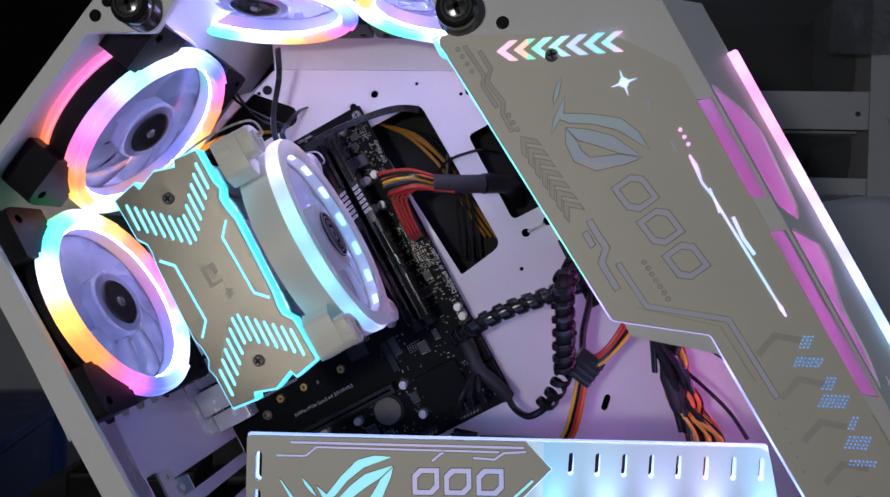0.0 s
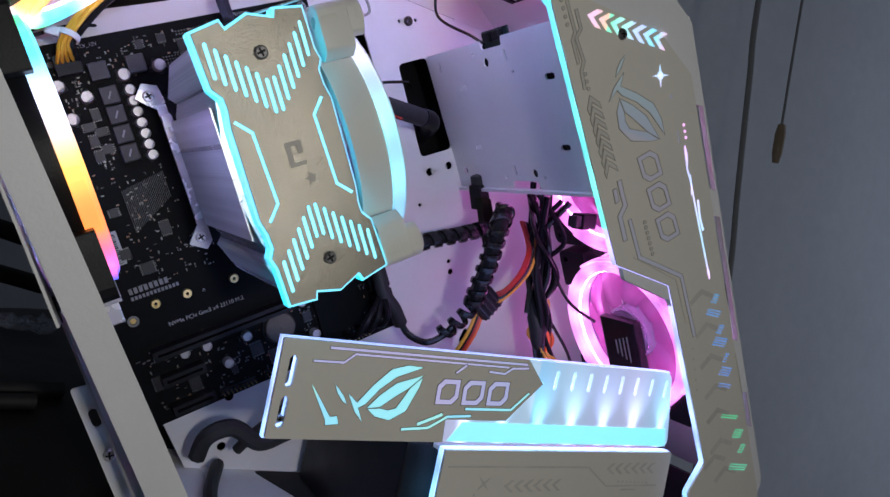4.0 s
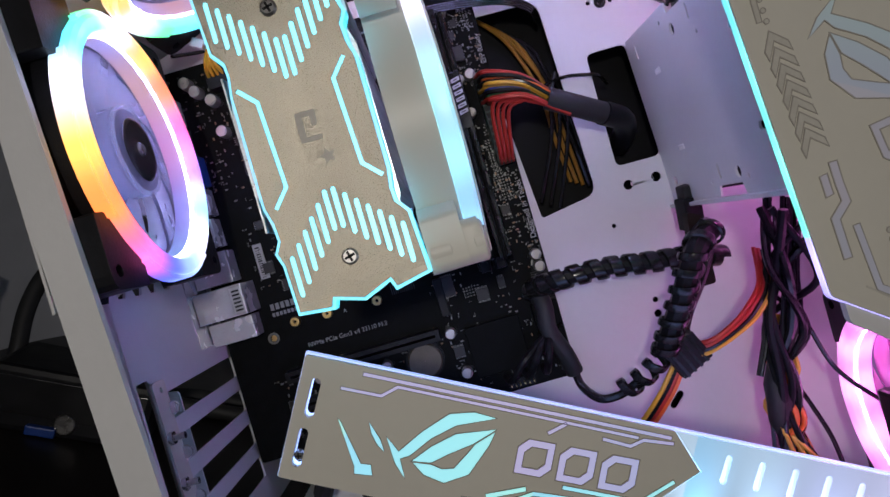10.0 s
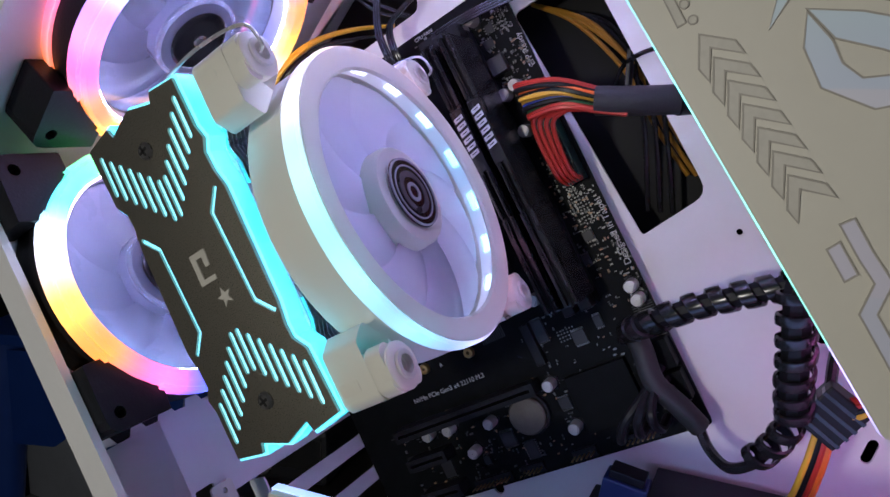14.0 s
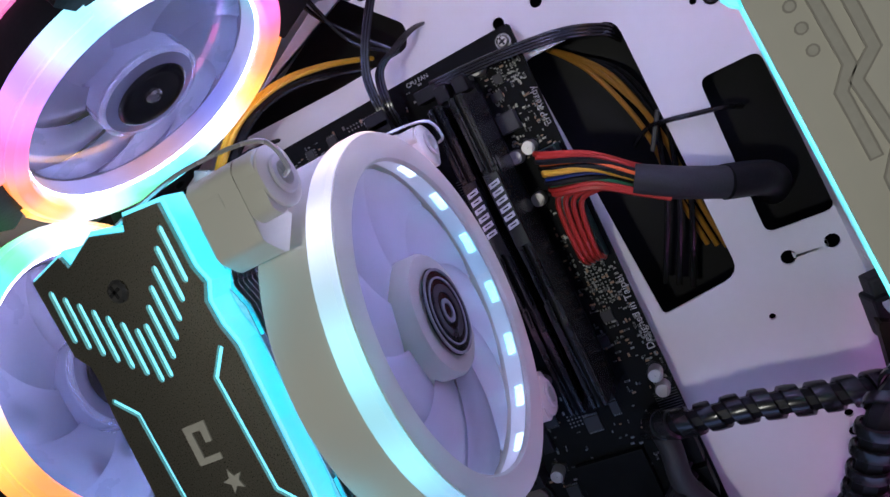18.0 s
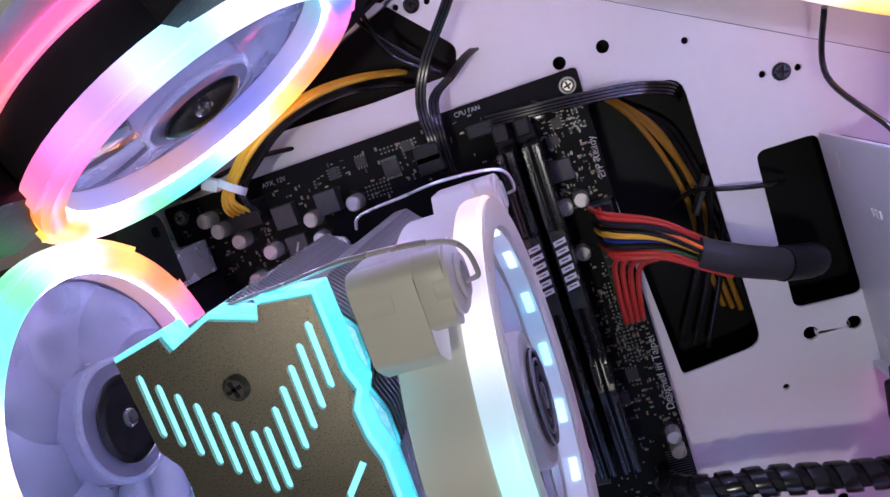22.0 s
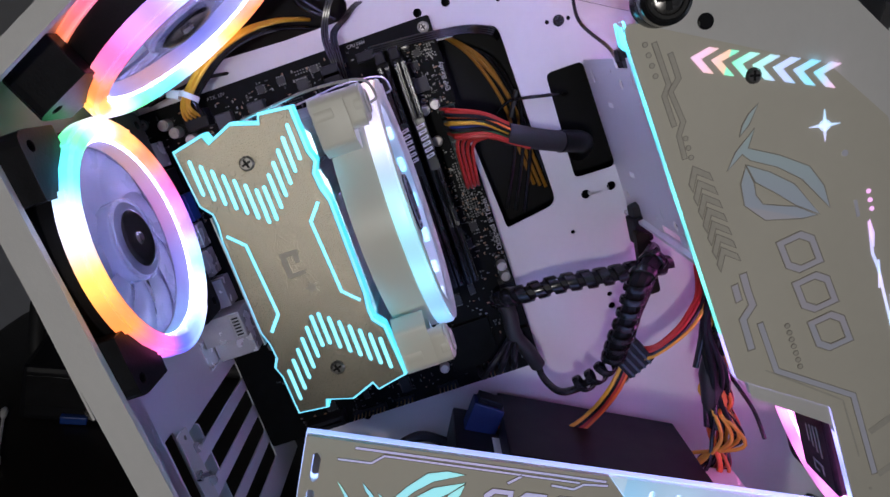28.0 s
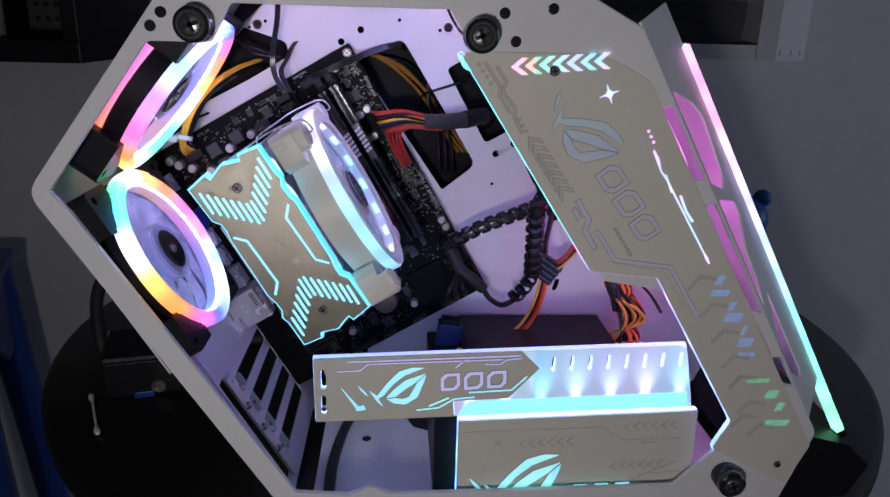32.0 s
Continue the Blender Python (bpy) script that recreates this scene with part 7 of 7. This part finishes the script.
def crumpled(name, label, category, cx, cy, cz, w, d, h, mat, seed, n=14):
    """A crumpled film with sharp folds."""
    r = random.Random(seed)
    bm = bmesh.new()
    g = [[bm.verts.new((cx + w * (i / n - 0.5) + r.uniform(-1, 1) * w / n * 0.4, cy + d * (j / n - 0.5) + r.uniform(-1, 1) * d / n * 0.4, cz + h * abs(noise.noise(Vector((i * 0.45 + seed, j * 0.45, 0)))) * 1.8 + r.uniform(0, h * 0.25))) for j in range(n + 1)] for i in range(n + 1)]
    for i in range(n):
        for j in range(n):
            bm.faces.new((g[i][j], g[i + 1][j], g[i + 1][j + 1]))
            bm.faces.new((g[i][j], g[i + 1][j + 1], g[i][j + 1]))
    bmesh.ops.solidify(bm, geom=bm.faces[:], thickness=0.0006)
    ob = new(name, mesh(bm, name, mat))
    return tagged(ob, label, category)


TISSUE = material("grey_white_tissue", (0.45, 0.45, 0.47), 0.9, 0, 0.1, 60)
crumpled("plastic_bag", "crumpled clear plastic film lying on the table", "plastic bag", -0.1324, 0.4552, TABLE_Z + 0.002, 0.10, 0.07, 0.012, CLEAR, 4)
crumpled("tissue", "crumpled white tissue on the table beside the case", "tissue", -0.2085, 0.3588, TABLE_Z + 0.002, 0.075, 0.05, 0.014, TISSUE, 9, 10)
adapter = thing("card_reader", "small black plastic box lying on the table", "device", pose(-0.1984, 0.0695, TABLE_Z, 0, 0, 12))
part("body", box(-0.05, 0.05, -0.035, 0.035, 0.0, 0.042, 0.004), BLACK, adapter)
part("panel", box(-0.046, 0.046, -0.0362, -0.0349, 0.012, 0.036, 0.0004), BLACK_GLOSS, adapter)
part("button", lathe([(0.0003, -0.0375), (0.006, -0.0375), (0.007, -0.036), (0.007, -0.034), (0.0003, -0.034)], 20), DARK_STEEL, adapter, smooth=True, at=pose(0, 0, 0.010))
part("blue_tab", box(-0.022, -0.004, -0.040, -0.0345, 0.001, 0.007, 0.001), BLUE, adapter)
for pts in ([(-0.12, 0.08, 0.335), (-0.19, 0.10, 0.343), (-0.232, 0.10, 0.325), (-0.262, 0.10, 0.285), (-0.268, 0.10, 0.240), (-0.255, 0.10, TABLE_Z + 0.0065), (-0.18, 0.13, TABLE_Z + 0.0065), (-0.10, 0.15, TABLE_Z + 0.0065)], [(-0.10, 0.11, 0.300), (-0.17, 0.13, 0.305), (-0.205, 0.13, 0.285), (-0.222, 0.13, 0.250), (-0.215, 0.13, TABLE_Z + 0.0065), (-0.15, 0.17, TABLE_Z + 0.0065), (-0.08, 0.19, TABLE_Z + 0.0065)]):
    cable("power_cable", "thick black power cord looping behind the case", pts, 0.0062, RUBBER, "power cords", 12)
pads = thing("ear_pads", "pale round pads with a red spot on the table edge", "pads", pose(-0.1781, 0.4045, TABLE_Z))
for k, (mt, dx) in enumerate(((COTTON, 0.0), (COTTON, 0.012))):
    part("pad", turned_up([(0.0003, 0.0), (0.018, 0.0), (0.020, 0.004), (0.018, 0.009), (0.0003, 0.010)], 28), mt, pads, smooth=True, at=pose(dx, -0.03 * k, 0.012 * k))
part("red_spot", turned_up([(0.0003, 0.010), (0.008, 0.010), (0.008, 0.013), (0.0003, 0.013)], 20), RED_W, pads, smooth=True, at=pose(0.014, -0.03, 0.0122))

# blue plastic stool behind the table
stool = thing("plastic_stool", "blue moulded plastic stool standing on the floor", "stool", pose(-0.70, 0.38, 0, 0, 0, 18))
part("seat", prism(rounded([(-0.16, -0.16), (0.16, -0.16), (0.16, 0.16), (-0.16, 0.16)], 0.04, 5), -0.015, 0.0, [circle(0, 0, 0.035, 20)], bevel=0.003), BLUE, stool, at=Matrix.Translation((0, 0, 0.16)) @ pose(0, 0, 0, -90, 0, 0))
for sx, sy in ((-1, -1), (1, -1), (1, 1), (-1, 1)):
    part("leg", sweep([Vector((sx * 0.125, sy * 0.125, 0.16)), Vector((sx * 0.15, sy * 0.15, -0.2)), Vector((sx * 0.17, sy * 0.17, FLOOR_Z))], lambda t: 0.030 - 0.008 * t, 10), BLUE, stool, smooth=True)
for k in range(4):
    part("apron", prism(rounded([(-0.13, 0.15), (0.13, 0.15), (0.15, 0.02), (0.05, 0.02), (0.0, 0.06), (-0.05, 0.02), (-0.15, 0.02)], 0.012, 3), -0.148, -0.140), BLUE, stool, at=pose(0, 0, 0, 0, 0, 90 * k))

# hanging cords, white cabinet, dark shelf
CORD = material("grey_rubber_cord", (0.28, 0.28, 0.285), 0.6, 0, 0.12, 60)
lamp_cord = thing("hanging_cord", "grey lamp cord hanging from the ceiling behind the table", "cord", None, "hanging cords")
part("cord", tube([(0.742, 0.285, 2.1), (0.738, 0.283, 1.45), (0.750, 0.28, 0.90), (0.770, 0.28, 0.74), (0.795, 0.28, 0.58), (0.820, 0.28, 0.42), (0.842, 0.285, 0.10), (0.850, 0.29, -0.35), (0.88, 0.32, FLOOR_Z + 0.004), (1.02, 0.36, FLOOR_Z + 0.004)], 0.0046, 10), CORD, lamp_cord, smooth=True)
KNOB = material("pale_turned_wood", (0.30, 0.23, 0.14), 0.5, 0, 0.2, 120)
pull = thing("pull_cord", "thin pull cord with a small wooden knob", "cord", None, "hanging cords")
part("cord", tube([(0.82, 0.285, 2.1), (0.832, 0.283, 1.4), (0.850, 0.28, 0.93), (0.866, 0.28, 0.70)], 0.0022, 7), CORD, pull, smooth=True)
part("pull_knob", sweep([Vector((0.866, 0.28, 0.702)), Vector((0.867, 0.28, 0.688)), Vector((0.869, 0.28, 0.655)), Vector((0.870, 0.28, 0.640))], lambda t: 0.004 + 0.0045 * math.sin(math.pi * (0.12 + 0.80 * t)), 14), KNOB, pull, "pale brown turned wooden knob", smooth=True)
CAB = material("white_rack_paint", (0.62, 0.62, 0.63), 0.45, 0, 0.06, 8, 0.05, 300)
rack = thing("storage_rack", "white perforated steel rack with clear film behind its rails", "rack", Matrix.Translation((0, 0.40, 0)))
RACK_L, RACK_R = 0.215, 0.528
for z0, z1, holes in ((0.507, 0.527, (0.30, 0.41)), (0.586, 0.632, (0.36, 0.515)), (0.776, 0.806, (0.33, 0.488))):
    part("rail", prism([(RACK_L, z0), (RACK_R - 0.0005, z0), (RACK_R - 0.0005, z1), (RACK_L, z1)], 0.0, 0.0015, [circle(x, (z0 + z1) / 2 - 0.004, 0.0032, 12) for x in holes]), CAB, rack)
    part("shelf_board", box(RACK_L + 0.002, RACK_R, 0.030, WALL_Y - 0.405, z0, z0 + 0.003), CAB, rack)
part("post", prism([(RACK_R, 0.506), (0.5560, 0.506), (0.5560, 0.822), (RACK_R, 0.815)], -0.0008, 0.0012, [circle(0.5490, 0.597 + 0.09 * k, 0.0030, 12) for k in range(3)]), CAB, rack)
flange = prism([(0, 0.507), (0.060, 0.507), (0.060, 0.812), (0.012, 0.822), (0, 0.822)], 0.0, 0.0012, [slot(x, 0.517, 0.0085, 0.0040, 90) for x in (0.003 + 0.004, 0.030, 0.049)])
bmesh.ops.transform(flange, verts=flange.verts, matrix=Matrix.Translation((0.5562, 0, 0)) @ pose(0, 0, 0, 0, 0, 24))
part("post_flange", flange, CAB, rack, "angled flange with small slots")
part("post", box(RACK_L - 0.028, RACK_L - 0.0005, -0.0008, 0.0012, 0.506, 0.818), CAB, rack)
for x in (RACK_L - 0.028, 0.5400):
    part("side_panel", box(x, x + 0.0015, 0.004, WALL_Y - 0.403, 0.510, 0.812), CAB, rack)
part("back_panel", box(RACK_L - 0.026, 0.539, 0.20, 0.203, 0.512, 0.808), DULL, rack, "dull brown back panel")
FILM = clear_plastic("grey_plastic_film", (0.24, 0.25, 0.26), 0.18, 0.50)


def film_sheet(name, label, at, i_n, j_n, seed):
    """A wrinkled sheet of film; at(u, v) gives its smooth shape."""
    fb = bmesh.new()
    rows_ = []
    for i in range(i_n + 1):
        rows_.append([])
        for j in range(j_n + 1):
            p = Vector(at(i / i_n, j / j_n))
            p.y += 0.016 * noise.noise(p * 16 + Vector((seed, 0, 0))) + 0.005 * noise.noise(p * 60)
            rows_[i].append(fb.verts.new(p))
    for i in range(i_n):
        for j in range(j_n):
            fb.faces.new((rows_[i][j], rows_[i + 1][j], rows_[i + 1][j + 1], rows_[i][j + 1]))
    bmesh.ops.solidify(fb, geom=fb.faces[:], thickness=0.0004)
    return tagged(new(name, mesh(fb, name, FILM, True)), label, "plastic film")


film_sheet("plastic_film", "wrinkled clear film lying behind the lower rail of the rack", lambda u, v: (RACK_L + 0.004 + 0.308 * u, 0.450 - 0.012 * math.sin(math.pi * u), 0.511 + 0.074 * v), 24, 8, 1)
film_sheet("plastic_film", "dark crumpled film hanging between the upper rails", lambda u, v: (RACK_L + 0.004 + 0.308 * u, 0.445, 0.592 + 0.172 * v), 24, 16, 5)
film_sheet("plastic_flap", "clear film flap hanging out over the post of the rack", lambda u, v: (0.470 + (0.155 - 0.05 * abs(v - 0.25)) * u, 0.380 - 0.010 * u, 0.772 - 0.100 * v - 0.060 * u * (1 - v)), 14, 12, 9)
toy = new("blue_toy", mesh(bmesh.new(), "blue_toy", TOY_BLUE))
tb = bmesh.new()
for x, z, r in ((0, 0.030, 0.030), (0.0, 0.062, 0.029), (0.002, 0.104, 0.030), (0.022, 0.132, 0.012), (-0.020, 0.132, 0.012), (0.028, 0.062, 0.013), (-0.028, 0.058, 0.013)):
    b6 = bmesh.new()
    bmesh.ops.create_icosphere(b6, subdivisions=3, radius=r)
    join(tb, b6, Matrix.Translation((x, 0, z)))
tb.to_mesh(toy.data)
tb.free()
for p in toy.data.polygons:
    p.use_smooth = True
toy.location = (0.5010, 0.3131, TABLE_Z)
tagged(toy, "small rounded blue plastic figure standing on the table", "toy")
shelf = thing("dark_shelf", "black shelf unit in the dark corner", "shelf")
part("board", box(-1.60, -0.36, 0.36, WALL_Y - 0.003, 0.485, 0.512, 0.003), BLACK, shelf)
part("back_board", box(-1.60, -0.36, WALL_Y - 0.02, WALL_Y - 0.003, 0.512, 1.3), BLACK, shelf)
part("side_board", box(-0.38, -0.36, 0.36, WALL_Y - 0.02, 0.512, 1.3, 0.002), BLACK, shelf)
part("top_board", box(-1.60, -0.36, 0.36, WALL_Y - 0.003, 1.3, 1.33, 0.003), BLACK, shelf)
part("upright", box(-1.60, -1.575, 0.36, WALL_Y - 0.003, FLOOR_Z, 1.3, 0.003), BLACK, shelf)


def bottle(x, y, h, r, mat, cap_mat, label):
    ob = thing("bottle", label, "bottle", pose(x, y, 0.512))
    part("body", turned_up([(0.0004, 0.0), (r, 0.0), (r, h * 0.66), (r * 0.4, h * 0.78), (r * 0.4, h * 0.84), (0.0004, h * 0.84)], 24), mat, ob, smooth=True)
    part("cap", turned_up([(0.0004, h * 0.80), (r * 0.46, h * 0.80), (r * 0.46, h * 0.92), (r * 0.2, h), (0.0004, h)], 20), cap_mat, ob, smooth=True)
    part("label", turned_up([(r * 1.01, h * 0.15), (r * 1.02, h * 0.15), (r * 1.02, h * 0.5), (r * 1.01, h * 0.5)], 24), PRINT, ob, smooth=True)


bottle(-0.50, 0.42, 0.13, 0.022, CLEAR, COTTON, "clear dropper bottle with a white cap on the shelf")
bottle(-0.58, 0.46, 0.10, 0.020, CLEAR, COTTON, "small clear bottle with a white cap on the shelf")
bottle(-0.68, 0.44, 0.09, 0.026, COTTON, BLACK, "white jar with a dark cap on the shelf")
carton = thing("carton", "grey printed cardboard carton on the shelf", "box", pose(-0.455, 0.56, 0.512, 0, 0, 8))
part("body", box(-0.045, 0.045, -0.03, 0.03, 0.0, 0.075, 0.001), CHOKE, carton)
b2 = bmesh.new()
for k in range(12):
    prism(circle(-0.032 + 0.013 * (k % 6), 0.025 + 0.02 * (k // 6), 0.004, 8), -0.0306, -0.0299, bm=b2)
part("pattern", b2, BLACK, carton)
